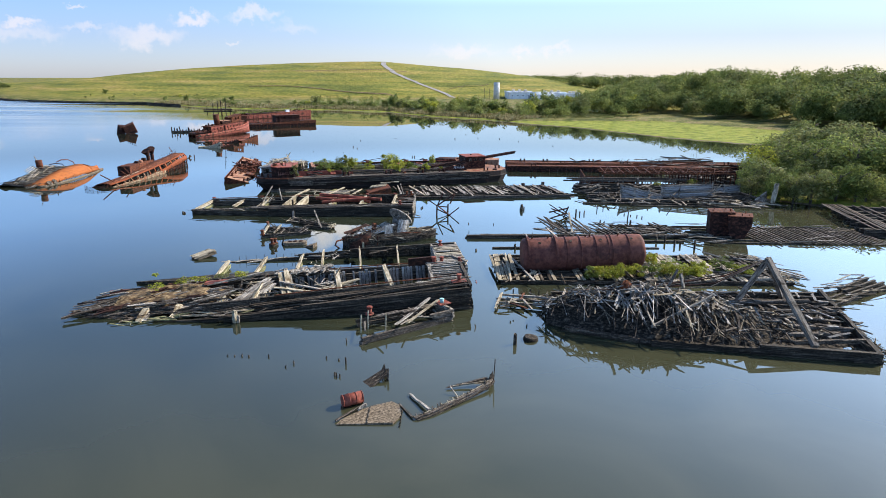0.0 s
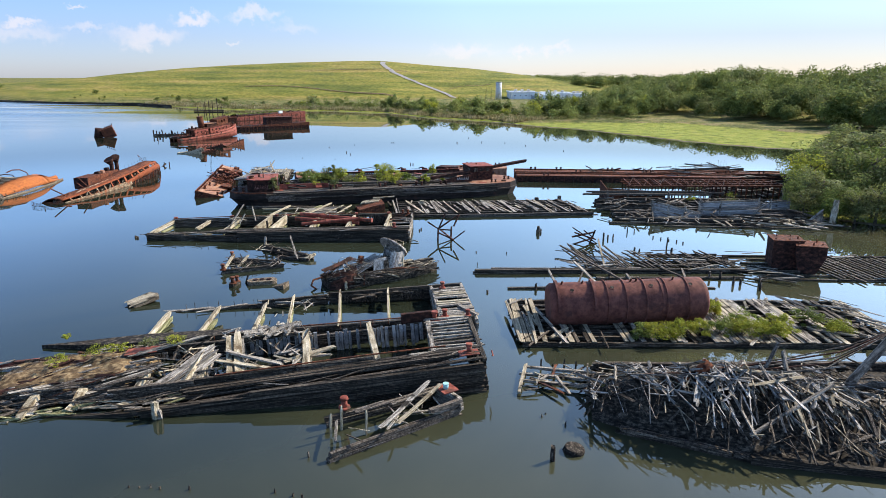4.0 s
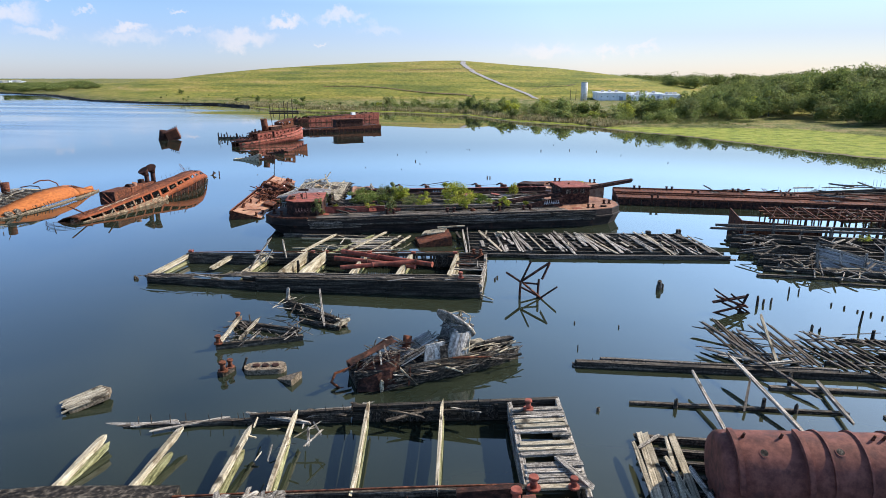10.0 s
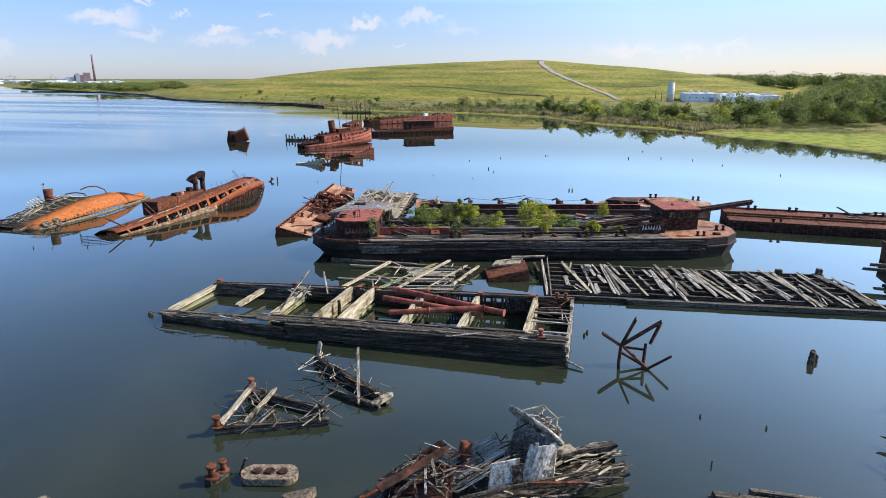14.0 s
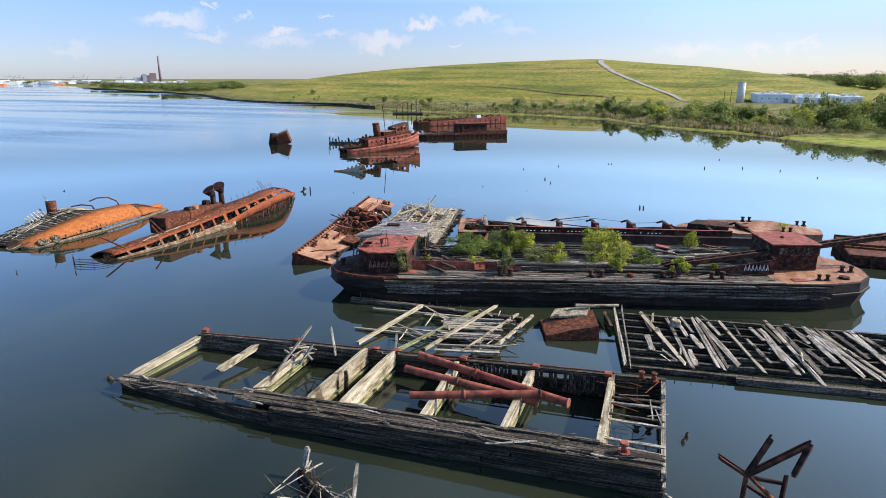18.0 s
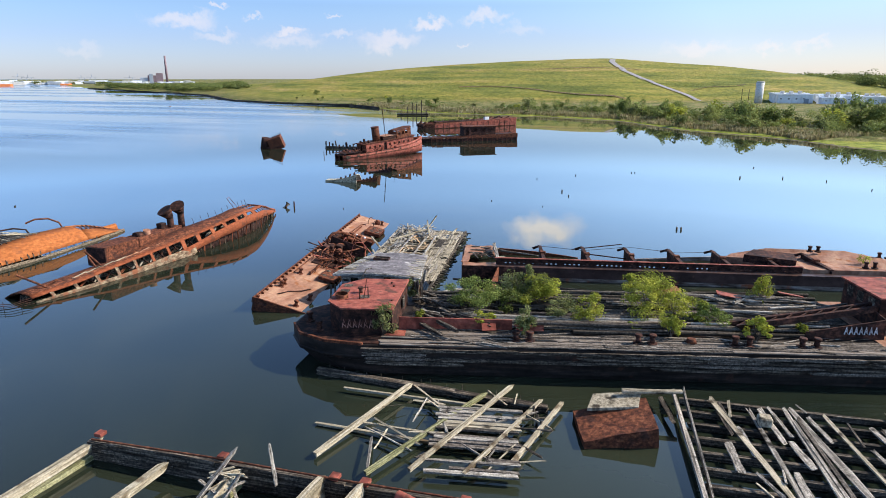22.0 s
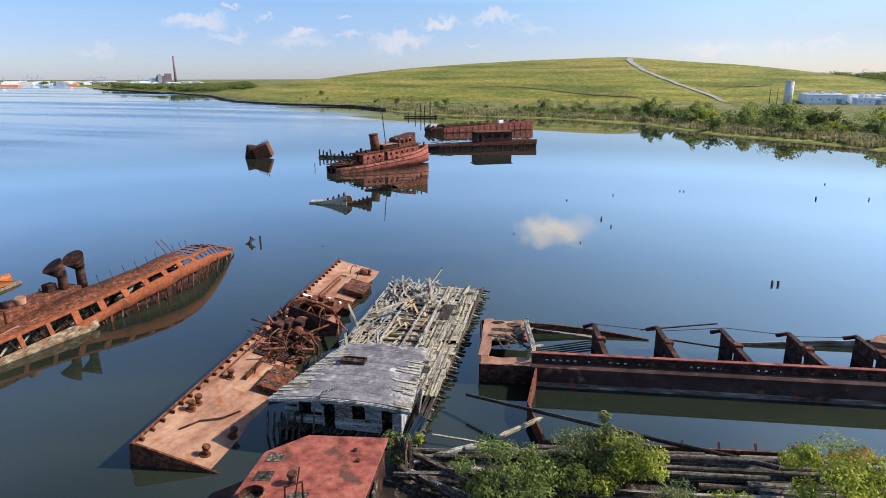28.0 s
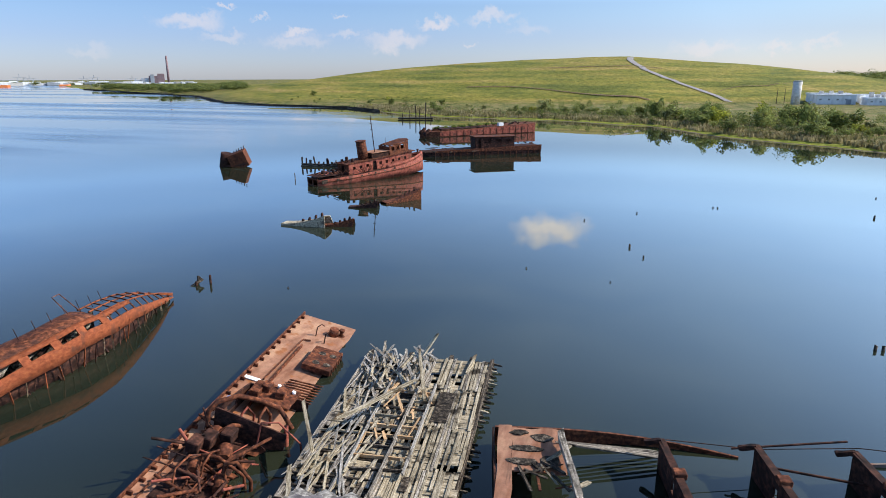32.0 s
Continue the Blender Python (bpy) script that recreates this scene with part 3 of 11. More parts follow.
def unit_round(seed, rough, sides=9, taper=0.0, smooth=True):
    r = random.Random(seed)
    bm = bmesh.new()
    rings = []
    for s in (0.0, 0.34, 0.67, 1.0):
        k0 = 1 - taper * s
        oy, oz = rough * (r.random() - 0.5) * 0.5, rough * (r.random() - 0.5) * 0.5
        ring = []
        for j in range(sides):
            a = 2 * math.pi * j / sides
            k = 0.5 * k0 * (1 - rough * r.random() * 0.5)
            ring.append(bm.verts.new((s, math.cos(a) * k + oy, math.sin(a) * k + oz)))
        rings.append(ring)
    for a, b in zip(rings, rings[1:]):
        for j in range(sides):
            f = bm.faces.new((a[j], b[j], b[(j + 1) % sides], a[(j + 1) % sides]))
            f.smooth = smooth
    bm.faces.new(rings[0])
    bm.faces.new(rings[-1][::-1])
    bmesh.ops.recalc_face_normals(bm, faces=bm.faces)
    return bm


SHARED = {}


def shared(kind, mat):
    key = (kind, mat.name)
    if key not in SHARED:
        made = []
        for i in range(5):
            bm = unit_stick(i, 0.28) if kind == "stick" else unit_stick(i, 0.10) if kind == "beam" else unit_round(i, 0.25, 8, 0.18) if kind == "log" else unit_round(i, 0.0, 12)
            me = bpy.data.meshes.new(kind)
            bm.to_mesh(me)
            bm.free()
            me.materials.append(mat)
            made.append(me)
        SHARED[key] = made
    return SHARED[key]


def between(p0, p1, w, h, roll=0.0):
    p0, p1 = Vector(p0), Vector(p1)
    d = p1 - p0
    q = d.to_track_quat("X", "Z")
    return Matrix.LocRotScale(p0, q @ Euler((radians(roll), 0, 0)).to_quaternion(), (max(d.length, 1e-3), w, h))


def bar(parent, p0, p1, w, h, mat, name="plank", kind="stick", roll=0.0, label=""):
    """One board, beam, log or pipe from p0 to p1, in the parent's own space."""
    me = rng.choice(shared(kind, mat))
    ob = new(name, me)
    ob.parent = parent
    ob.matrix_basis = between(p0, p1, w, h, roll)
    if label:
        tagged(ob, label)
    return ob


def heap(name, bars, mat, parent, label=""):
    """Many boards too small to pick apart, as one mesh. bars: (p0, p1, w, h, roll)."""
    base = [unit_stick(i, 0.28) for i in range(4)]
    tv = [np.array([v.co for v in b.verts]) for b in base]
    tf = [[[v.index for v in f.verts] for f in b.faces] for b in base]
    for b in base:
        b.free()
    verts, faces, n = [], [], 0
    for i, (p0, p1, w, h, roll) in enumerate(bars):
        m = np.array(between(p0, p1, w, h, roll))
        v = tv[i % 4] @ m[:3, :3].T + m[:3, 3]
        verts.append(v)
        faces += [[k + n for k in f] for f in tf[i % 4]]
        n += len(v)
    me = bpy.data.meshes.new(name)
    me.from_pydata(np.concatenate(verts).tolist(), [], faces)
    me.materials.append(mat)
    ob = new(name, me)
    ob.parent = parent
    ob["kind"] = "stuff"
    if label:
        tagged(ob, label)
    return ob


def box(bm, x0, x1, y0, y1, z0, z1, bevel=0.0, m=None):
    vs = [bm.verts.new(Vector(c) if m is None else m @ Vector(c)) for c in
          ((x0, y0, z0), (x1, y0, z0), (x1, y1, z0), (x0, y1, z0), (x0, y0, z1), (x1, y0, z1), (x1, y1, z1), (x0, y1, z1))]
    fs = [bm.faces.new([vs[i] for i in f]) for f in ((3, 2, 1, 0), (4, 5, 6, 7), (0, 1, 5, 4), (1, 2, 6, 5), (2, 3, 7, 6), (3, 0, 4, 7))]
    if bevel:
        es = list({e for f in fs for e in f.edges})
        bmesh.ops.bevel(bm, geom=es, offset=bevel, segments=1, affect="EDGES")
    return vs


def block(name, mat, parent, x0, x1, y0, y1, z0, z1, bevel=0.03, label=""):
    bm = bmesh.new()
    box(bm, x0, x1, y0, y1, z0, z1, bevel)
    return part(name, bm, mat, parent, label)


def prism(bm, outline, z0, z1, flare=1.0, centre=(0, 0)):
    """A solid over a plan outline (anticlockwise); z0, z1 numbers or functions of x; flare scales the foot."""
    f0 = z0 if callable(z0) else (lambda x: z0)
    f1 = z1 if callable(z1) else (lambda x: z1)
    lo = [bm.verts.new((centre[0] + (x - centre[0]) * flare, centre[1] + (y - centre[1]) * flare, f0(x))) for x, y in outline]
    hi = [bm.verts.new((x, y, f1(x))) for x, y in outline]
    n = len(outline)
    for i in range(n):
        bm.faces.new((lo[i], lo[(i + 1) % n], hi[(i + 1) % n], hi[i]))
    bm.faces.new(hi)
    bm.faces.new(lo[::-1])


def ruffle(bm, amount, scale=0.7, seed=0.0, zonly=False):
    """Dents and sag over a mesh."""
    for v in bm.verts:
        d = noise.noise_vector(v.co * scale + Vector((seed, seed * 0.7, 0))) * amount
        v.co += Vector((0, 0, d.z)) if zonly else d


def cylinder(bm, p0, p1, r0, r1=None, sides=16, caps=True):
    r1 = r0 if r1 is None else r1
    p0, p1 = Vector(p0), Vector(p1)
    q = (p1 - p0).to_track_quat("Z", "Y")
    rings = []
    for p, r in ((p0, r0), (p1, r1)):
        rings.append([bm.verts.new(p + q @ Vector((math.cos(2 * math.pi * i / sides) * r, math.sin(2 * math.pi * i / sides) * r, 0))) for i in range(sides)])
    for i in range(sides):
        f = bm.faces.new((rings[0][i], rings[0][(i + 1) % sides], rings[1][(i + 1) % sides], rings[1][i]))
        f.smooth = True
    if caps:
        bm.faces.new(rings[0][::-1])
        bm.faces.new(rings[1])
    return rings


def tube(name, points, radius, mat, parent, label=""):
    """A bent pipe, cable or rail along points."""
    cu = bpy.data.curves.new(name, "CURVE")
    cu.dimensions, cu.bevel_depth, cu.bevel_resolution = "3D", radius, 1
    s = cu.splines.new("POLY")
    s.points.add(len(points) - 1)
    for q, p in zip(s.points, points):
        q.co = (*p, 1)
    ob = bpy.data.objects.new(name, cu)
    me = bpy.data.meshes.new_from_object(ob)
    bpy.data.objects.remove(ob)
    me.materials.clear()
    me.materials.append(mat)
    o = new(name, me)
    o.parent = parent
    if label:
        tagged(o, label)
    return o


def plate_wall(bm, p0, p1, z0, z1, thick, holes=()):
    """An upright plate from p0 to p1 (plan), its top from z1[0] to z1[1], with openings (s0, s1, h0, h1) as parts of length and height."""
    p0, p1 = Vector((*p0, 0)), Vector((*p1, 0))
    d = p1 - p0
    n = Vector((-d.y, d.x, 0)).normalized() * thick / 2
    ss = sorted({0.0, 1.0, *[h[0] for h in holes], *[h[1] for h in holes]})
    hs = sorted({0.0, 1.0, *[h[2] for h in holes], *[h[3] for h in holes]})

    def at(s, h, side):
        top = z1[0] + (z1[1] - z1[0]) * s
        return p0 + d * s + n * side + Vector((0, 0, z0 + (top - z0) * h))

    grid = {}
    for i, s in enumerate(ss):
        for j, h in enumerate(hs):
            for side in (-1, 1):
                grid[i, j, side] = bm.verts.new(at(s, h, side))

    def solid_at(i, j):
        if not (0 <= i < len(ss) - 1 and 0 <= j < len(hs) - 1):
            return False
        s, h = (ss[i] + ss[i + 1]) / 2, (hs[j] + hs[j + 1]) / 2
        return not any(a < s < b and c < h < e for a, b, c, e in holes)

    for i in range(len(ss) - 1):
        for j in range(len(hs) - 1):
            if not solid_at(i, j):
                continue
            q = [(i, j), (i + 1, j), (i + 1, j + 1), (i, j + 1)]
            bm.faces.new([grid[a, b, -1] for a, b in q])
            bm.faces.new([grid[a, b, 1] for a, b in q[::-1]])
            for k, (di, dj) in enumerate(((0, -1), (1, 0), (0, 1), (-1, 0))):
                if not solid_at(i + di, j + dj):
                    a, b = q[k], q[(k + 1) % 4]
                    bm.faces.new((grid[*a, -1], grid[*a, 1], grid[*b, 1], grid[*b, -1]))


def bollard(parent, x, y, z, mat=None, size=1.0, pair=False):
    for k in ((0.0, 0.9) if pair else (0.0,)):
        bm = bmesh.new()
        cylinder(bm, (x + k * size, y, z), (x + k * size, y, z + 0.5 * size), 0.17 * size, sides=12)
        cylinder(bm, (x + k * size, y, z + 0.5 * size), (x + k * size, y, z + 0.64 * size), 0.25 * size, 0.22 * size, 12)
        cylinder(bm, (x + k * size, y, z - 0.05), (x + k * size, y, z + 0.06), 0.33 * size, 0.33 * size, 12)
        part("bollard", bm, mat or rust_red, parent, "rusty mooring bollard")


# ---- ground, hill and water ----
SHORE = [(-4900, 1700), (-2300, 1500), (-1500, 1330), (-1150, 1060), (-1009, 965), (-660, 765), (-515, 681), (-378, 551), (-310, 517), (-237, 505),
         (-190, 458), (-140, 425), (-82, 418), (-34, 395), (-2, 345), (24, 325), (37, 306), (70, 267), (91, 223), (109, 202), (131, 190), (128, 180),
         (105, 160), (85, 138), (66, 108), (62, 97), (68, 88), (90, 80), (150, 62), (300, 20), (800, -100), (4900, -100), (4900, 4900), (-4900, 4900)]
MARSH = [(28, 300), (70, 262), (92, 215), (128, 178), (150, 165), (182, 200), (156, 241), (120, 308), (90, 307), (58, 306)]
WOODS = [(60, 345), (100, 342), (138, 350), (152, 330), (172, 258), (200, 215), (250, 180), (900, 150), (1500, 900), (240, 900), (150, 560), (110, 440)]


def inside(poly, x, y):
    c = np.zeros(np.shape(x), bool)
    for (x0, y0), (x1, y1) in zip(poly, poly[1:] + poly[:1]):
        if y0 != y1:
            c ^= ((y0 > y) != (y1 > y)) & (x < (x1 - x0) * (y - y0) / (y1 - y0) + x0)
    return c


def edge_distance(poly, x, y):
    """Metres to the outline, positive inside."""
    best = np.full(np.shape(x), 1e9)
    for (x0, y0), (x1, y1) in zip(poly, poly[1:] + poly[:1]):
        dx, dy = x1 - x0, y1 - y0
        s = np.clip(((x - x0) * dx + (y - y0) * dy) / (dx * dx + dy * dy), 0, 1)
        best = np.minimum(best, np.hypot(x - x0 - s * dx, y - y0 - s * dy))
    return np.where(inside(poly, x, y), best, -best)


def smooth(v):
    v = np.clip(v, 0, 1)
    return v * v * (3 - 2 * v)


def wobble(x, y):
    return (np.sin(x * 0.11 + 1.3 * np.sin(y * 0.07)) + np.sin(y * 0.13 + 1.7 * np.sin(x * 0.05))) * 0.5


def ground_height(x, y):
    x, y = np.asarray(x, float), np.asarray(y, float)
    d = edge_distance(SHORE, x, y) + wobble(x, y) * 1.6
    m = edge_distance(MARSH, x, y)
    z = np.where(d < 0, np.maximum(-2.0, d * 0.12), 0.42 * smooth(d / 1.5))
    z = z + np.where(d > 0, (1.0 * smooth(d / 14)) * smooth(-m / 8), 0)
    w = edge_distance(WOODS, x, y)
    z = z + np.where(w > 0, 11 * smooth(w / 110), 0) * (d > 0)
    # the long grassed hill
    az, r = np.degrees(np.arctan2(x + 10, y - 40)), np.hypot(x + 10, y - 40)
    top = np.interp(az, [-50, -40, -36, -32, -27, -22, -17, -12, -7.5, -4.5, -0.4, 3.7, 7.6, 11.2, 14.5, 19], [0, 0, 4, 14, 24, 31, 36, 39.5, 42, 42, 38, 33.5, 28, 21, 14, 5])
    foot = np.interp(az, [-45, -30, -14, -4, 6, 16], [590, 560, 520, 520, 590, 640])
    s = (r - foot) / (800 - foot)
    rise = np.clip(s, 0, 1)
    rise = np.where(s > 1, 1 - 0.10 * smooth((r - 800) / 300) - smooth((r - 1200) / 900) * 0.8, 1 - (1 - rise) ** 1.25)
    rise = rise * smooth(s * 8)
    # two terraces run along the slope
    shelf = 0.9 * np.exp(-((s - 0.36) / 0.025) ** 2) + 0.8 * np.exp(-((s - 0.62) / 0.02) ** 2)
    hill = np.maximum(0, top - 1.4) * rise + shelf * (top > 12) + 0.35 * wobble(x * 0.5, y * 0.5) * smooth(s * 3)
    return z + np.where((d > 0) & (s > 0), hill, 0)


def build_ground():
    az = sorted(set(list(np.arange(-78, 62, 0.8)) + list(np.arange(62, 282, 10.0))))
    rs = [0.0, 40.0]
    while rs[-1] < 4800:
        rs.append(rs[-1] + max(4.5, 0.018 * rs[-1]) if rs[-1] < 1000 else rs[-1] * 1.12)
    a, r = np.meshgrid(np.radians(az), rs)
    x, y = np.sin(a) * r, 60 + np.cos(a) * r
    z = ground_height(x, y)
    n = len(az)
    verts = np.stack([x, y, z], -1).reshape(-1, 3).tolist()
    faces = []
    for i in range(1, len(rs) - 1):
        for j in range(n):
            k = (j + 1) % n
            faces.append((i * n + j, i * n + k, (i + 1) * n + k, (i + 1) * n + j))
    faces.append([n + j for j in range(n)])
    me = bpy.data.meshes.new("ground")
    me.from_pydata(verts, [], faces)
    me.polygons.foreach_set("use_smooth", [True] * len(me.polygons))
    me.materials.append(ground_mat)
    me.update()
    bm = bmesh.new()
    bm.from_mesh(me)
    bmesh.ops.recalc_face_normals(bm, faces=bm.faces)
    bm.to_mesh(me)
    bm.free()
    tagged(new("ground", me), "grassed landfill hill, scrub shore and green salt marsh behind the creek", "ground", kind="structure")


build_ground()
me = bpy.data.meshes.new("water")
me.from_pydata([(-4950, -600, 0), (4950, -600, 0), (4950, 4900, 0), (-4950, 4900, 0)], [], [(0, 1, 2, 3)])
me.materials.append(water_mat)
tagged(new("water", me), "calm murky green tidal water mirroring a blue sky", "water", kind="structure")


# ---- wrecks: shared pieces ----
def U(a, b):
    return rng.uniform(a, b)


def timber_wall(parent, p0, p1, z0, z1, thick, mat, course=0.33, ragged=0.0, name="timber", seg=(5, 11)):
    """A wall of heavy timbers laid one on another from p0 to p1 (plan); z1: the top at each end."""
    p0, p1 = Vector(p0), Vector(p1)
    length = (p1 - p0).length
    d = (p1 - p0) / length
    n = Vector((-d.y, d.x))
    top = max(z1)
    rows = max(1, int(round((top - z0) / course)))
    for i in range(rows):
        za = z0 + (i + 0.5) * (top - z0) / rows
        s = U(-0.15, 0.1)
        while s < length - 0.4:
            e = min(length + U(-0.25, 0.2), s + U(*seg))
            mid = (s + e) / 2 / length
            if za < z1[0] + (z1[1] - z1[0]) * mid and not (ragged and i > rows * 0.5 and rng.random() < ragged):
                o = U(-0.05, 0.05)
                a, b = p0 + d * s + n * o, p0 + d * e + n * (o + U(-0.03, 0.03))
                bar(parent, (a.x, a.y, za + U(-0.02, 0.02)), (b.x, b.y, za + U(-0.03, 0.03)), thick * U(0.85, 1.1), (top - z0) / rows * U(0.93, 1.0), mat, name, "beam")
            s = e + U(0.02, 0.06)


def board_wall(parent, p0, p1, z0, z1, mat, w=0.28, miss=0.1, name="board", thick=0.07):
    """Upright boards side by side, with gaps and broken feet."""
    p0, p1 = Vector(p0), Vector(p1)
    length = (p1 - p0).length
    d = (p1 - p0) / length
    s = 0.0
    while s < length:
        ww = w * U(0.7, 1.25)
        if rng.random() > miss:
            p = p0 + d * (s + ww / 2)
            bar(parent, (p.x, p.y, z1 + U(-0.15, 0.05)), (p.x + U(-0.04, 0.04), p.y, z0 + U(0, 0.5) * (z1 - z0) * 0.5), thick, ww * 0.95, mat, name, "stick", 0 if abs(d.x) > abs(d.y) else 90)
        s += ww + 0.015


def decking(parent, x0, x1, y0, y1, z, mat, along="x", w=0.3, gap=0.04, miss=0.1, thick=0.09, short=0.2, name="plank", tilt=0.0, mats=None):
    """Deck boards over a rectangle, laid along x or y, some short, skewed or gone."""
    lo, hi = (y0, y1) if along == "x" else (x0, x1)
    s = lo
    while s < hi:
        ww = w * U(0.75, 1.3)
        if rng.random() > miss:
            a, b = (x0, x1) if along == "x" else (y0, y1)
            if rng.random() < short:
                k = U(0.25, 0.7) * (b - a)
                a, b = (a, b - k) if rng.random() < 0.5 else (a + k, b)
            a, b = a + U(-0.15, 0.1), b + U(-0.1, 0.15)
            c0, c1 = s + ww / 2 + U(-0.03, 0.03), s + ww / 2 + U(-0.07, 0.07)
            zz = z + U(-0.03, 0.04)
            m = rng.choice(mats) if mats else mat
            if along == "x":
                bar(parent, (a, c0, zz), (b, c1, zz + U(-0.04, 0.04) + tilt), ww * 0.96, thick, m, name, "beam")
            else:
                bar(parent, (c0, a, zz), (c1, b, zz + U(-0.04, 0.04) + tilt), ww * 0.96, thick, m, name, "beam")
        s += ww + gap


def scatter(parent, n, x0, x1, y0, y1, zf, mats, length=(1, 4), w=(0.08, 0.25), tip=0.35, name="loose_plank", heading=None):
    """Loose fallen boards over a rectangle; zf gives the height they lie at."""
    for _ in range(n):
        x, y = U(x0, x1), U(y0, y1)
        a = U(0, math.pi) if heading is None else radians(heading) + U(-0.45, 0.45)
        k = U(*length)
        t = U(-tip, tip)
        z = zf(x, y)
        d = Vector((math.cos(a) * math.cos(t), math.sin(a) * math.cos(t), math.sin(t))) * k
        p0 = Vector((x, y, z)) - d / 2
        p1 = p0 + d
        ww = U(*w)
        thin = "board" in name
        bar(parent, p0, p1, ww, 0.05 if thin else ww * U(0.3, 0.7), rng.choice(mats), name, "stick", U(-9, 9) if thin else U(-30, 30))


def spikes(parent, n, p0, p1, z, mat, h=(0.15, 0.45), name="iron_spike"):
    for i in range(n):
        s = (i + U(0.1, 0.9)) / n
        x, y = p0[0] + (p1[0] - p0[0]) * s, p0[1] + (p1[1] - p0[1]) * s
        bar(parent, (x, y, z - 0.2), (x + U(-0.06, 0.06), y + U(-0.06, 0.06), z + U(*h)), 0.05, 0.05, mat, name, "stick")


def pile_post(x, y, h, r=0.16, mat=None, lean=0.0, group="mooring stumps in the creek"):
    bm = bmesh.new()
    cylinder(bm, (0, 0, -1.2), (lean, lean * 0.3, h), r, r * 0.75, 9)
    for v in bm.verts:
        if v.co.z > 0:
            v.co.z += U(-0.12, 0.1)
    return solid("wooden_post", bm, mat or wood_dark, "black rotted wooden post standing in the water", "post", group, x=x, y=y)


# ---- the pair of wooden barges ----
def barge_pair():
    a = thing("wooden_barge", "long rotted black timber barge with broken crossbeams and fallen planks", "barge", 3.45, 34.9, 0, 9, ry=-3.4, group="derelict wooden barges")
    # seaward side: outer wall, side deck, inner coaming
    timber_wall(a, (0.1, -0.1), (-24.0, 0.0), -0.9, (2.65, 1.75), 0.34, hull_wood, 0.36)
    timber_wall(a, (-24.0, 0.05), (-30, 0.95), -0.9, (1.8, 1.7), 0.34, hull_wood, 0.36, 0.15)
    timber_wall(a, (-30, 1.0), (-37, 3.2), -0.9, (1.75, 1.8), 0.4, wood_dark, 0.36, 0.35)
    timber_wall(a, (-2.2, 2.3), (-26, 1.9), 0.2, (2.75, 2.7), 0.32, wood_dark, 0.36, 0.1)
    decking(a, -21, 0.1, 0.1, 1.0, 1.82, wood_grey, "x", 0.32, 0.06, 0.1, 0.16, 0.0, mats=[wood_dark, wood_dark, log_wood], name="deck_timber", tilt=0.74)
    decking(a, -21, 0.1, 1.05, 2.0, 2.22, wood_grey, "x", 0.32, 0.06, 0.1, 0.16, 0.0, mats=[wood_dark, wood_dark, log_wood], name="deck_timber", tilt=0.35)
    scatter(a, 46, -30, -1, 0.1, 2.2, lambda x, y: 2.64 + 0.036 * x * (1 - y / 2.6), [wood_dark, wood_dark, log_wood, wood_grey], (0.8, 4), (0.05, 0.18), 0.08, name="splintered_timber", heading=0)
    decking(a, -30, -20, 0.8, 2.2, 1.85, wood_dark, "x", 0.4, 0.12, 0.3, 0.18, 0.5, mats=[wood_dark, log_wood], name="deck_timber")
    tube("edge_rail", [(-2.2, 2.3, 2.85), (-8, 2.25, 2.9), (-15, 2.15, 2.85), (-19, 2.1, 2.8)], 0.06, rust, a, "bent rusty rail on the coaming")
    # stern end: frame and spaced deck boards
    timber_wall(a, (0.35, 0.2), (0.9, 9.2), -0.8, (2.5, 2.2), 0.32, hull_wood, 0.36, 0.1)
    timber_wall(a, (-3.1, 2.4), (-2.6, 9.2), 0.4, (2.5, 2.2), 0.42, wood_grey, 0.5)
    for i in range(11):
        y = 2.6 + i * 0.62
        if rng.random() > 0.12:
            bar(a, (-2.9, y + U(-0.1, 0.1), 2.45 + U(-0.1, 0.05)), (0.8, y + U(-0.15, 0.15), 2.35 + U(-0.1, 0.05)), U(0.2, 0.34), 0.16, rng.choice([wood_grey, wood_grey, log_wood]), "deck_plank")
    bollard(a, -0.6, 1.2, 2.65, rust_red, 1.1)
    block("bollard_plate", rust_red, a, -1.4, 0.1, 0.7, 1.6, 2.58, 2.66, 0.01, "rust red steel plate")
    bollard(a, -2.0, 9.0, 2.3, rust_red, 1.2)
    block("bollard_plate", rust_red, a, -2.7, -1.0, 8.6, 9.5, 2.2, 2.3, 0.01, "rust red steel plate")
    tube("chain", [(0.9, 0.2, 2.6), (1.1, 0.8, 2.3), (1.2, 1.6, 2.35)], 0.05, rust_red, a, "rusty chain end")
    # landward inner wall with hanging boards
    timber_wall(a, (-2.6, 8.9), (-33, 9.6), 0.9, (2.5, 2.4), 0.35, wood_dark, 0.4, 0.15)
    board_wall(a, (-2.8, 8.68), (-17.5, 8.9), 0.25, 2.35, grey_paint, 0.33, 0.16)
    board_wall(a, (-17.5, 8.9), (-26, 9.1), 0.5, 2.1, wood_grey, 0.3, 0.45)
    spikes(a, 16, (-3, 9.3), (-30, 9.8), 2.4, rust)
    block("steel_plate", rust_dark, a, -4.9, -1.7, 9.05, 9.45, 2.2, 3.05, 0.02, "dark rusty hatch plate standing on edge")
    # crossbeams
    for x, w, z0, z1, mat in ((-7.4, 0.5, 2.35, 2.5, wood_pale), (-12.6, 0.6, 2.2, 2.4, wood_pale)):
        bar(a, (x, 2.2, z0), (x - 0.3, 8.9, z1), w, 0.75, mat, "crossbeam")
        bar(a, (x + 0.1, 2.4, z0 - 0.7), (x - 0.2, 8.8, z1 - 0.7), w * 0.8, 0.6, wood_tan, "crossbeam")
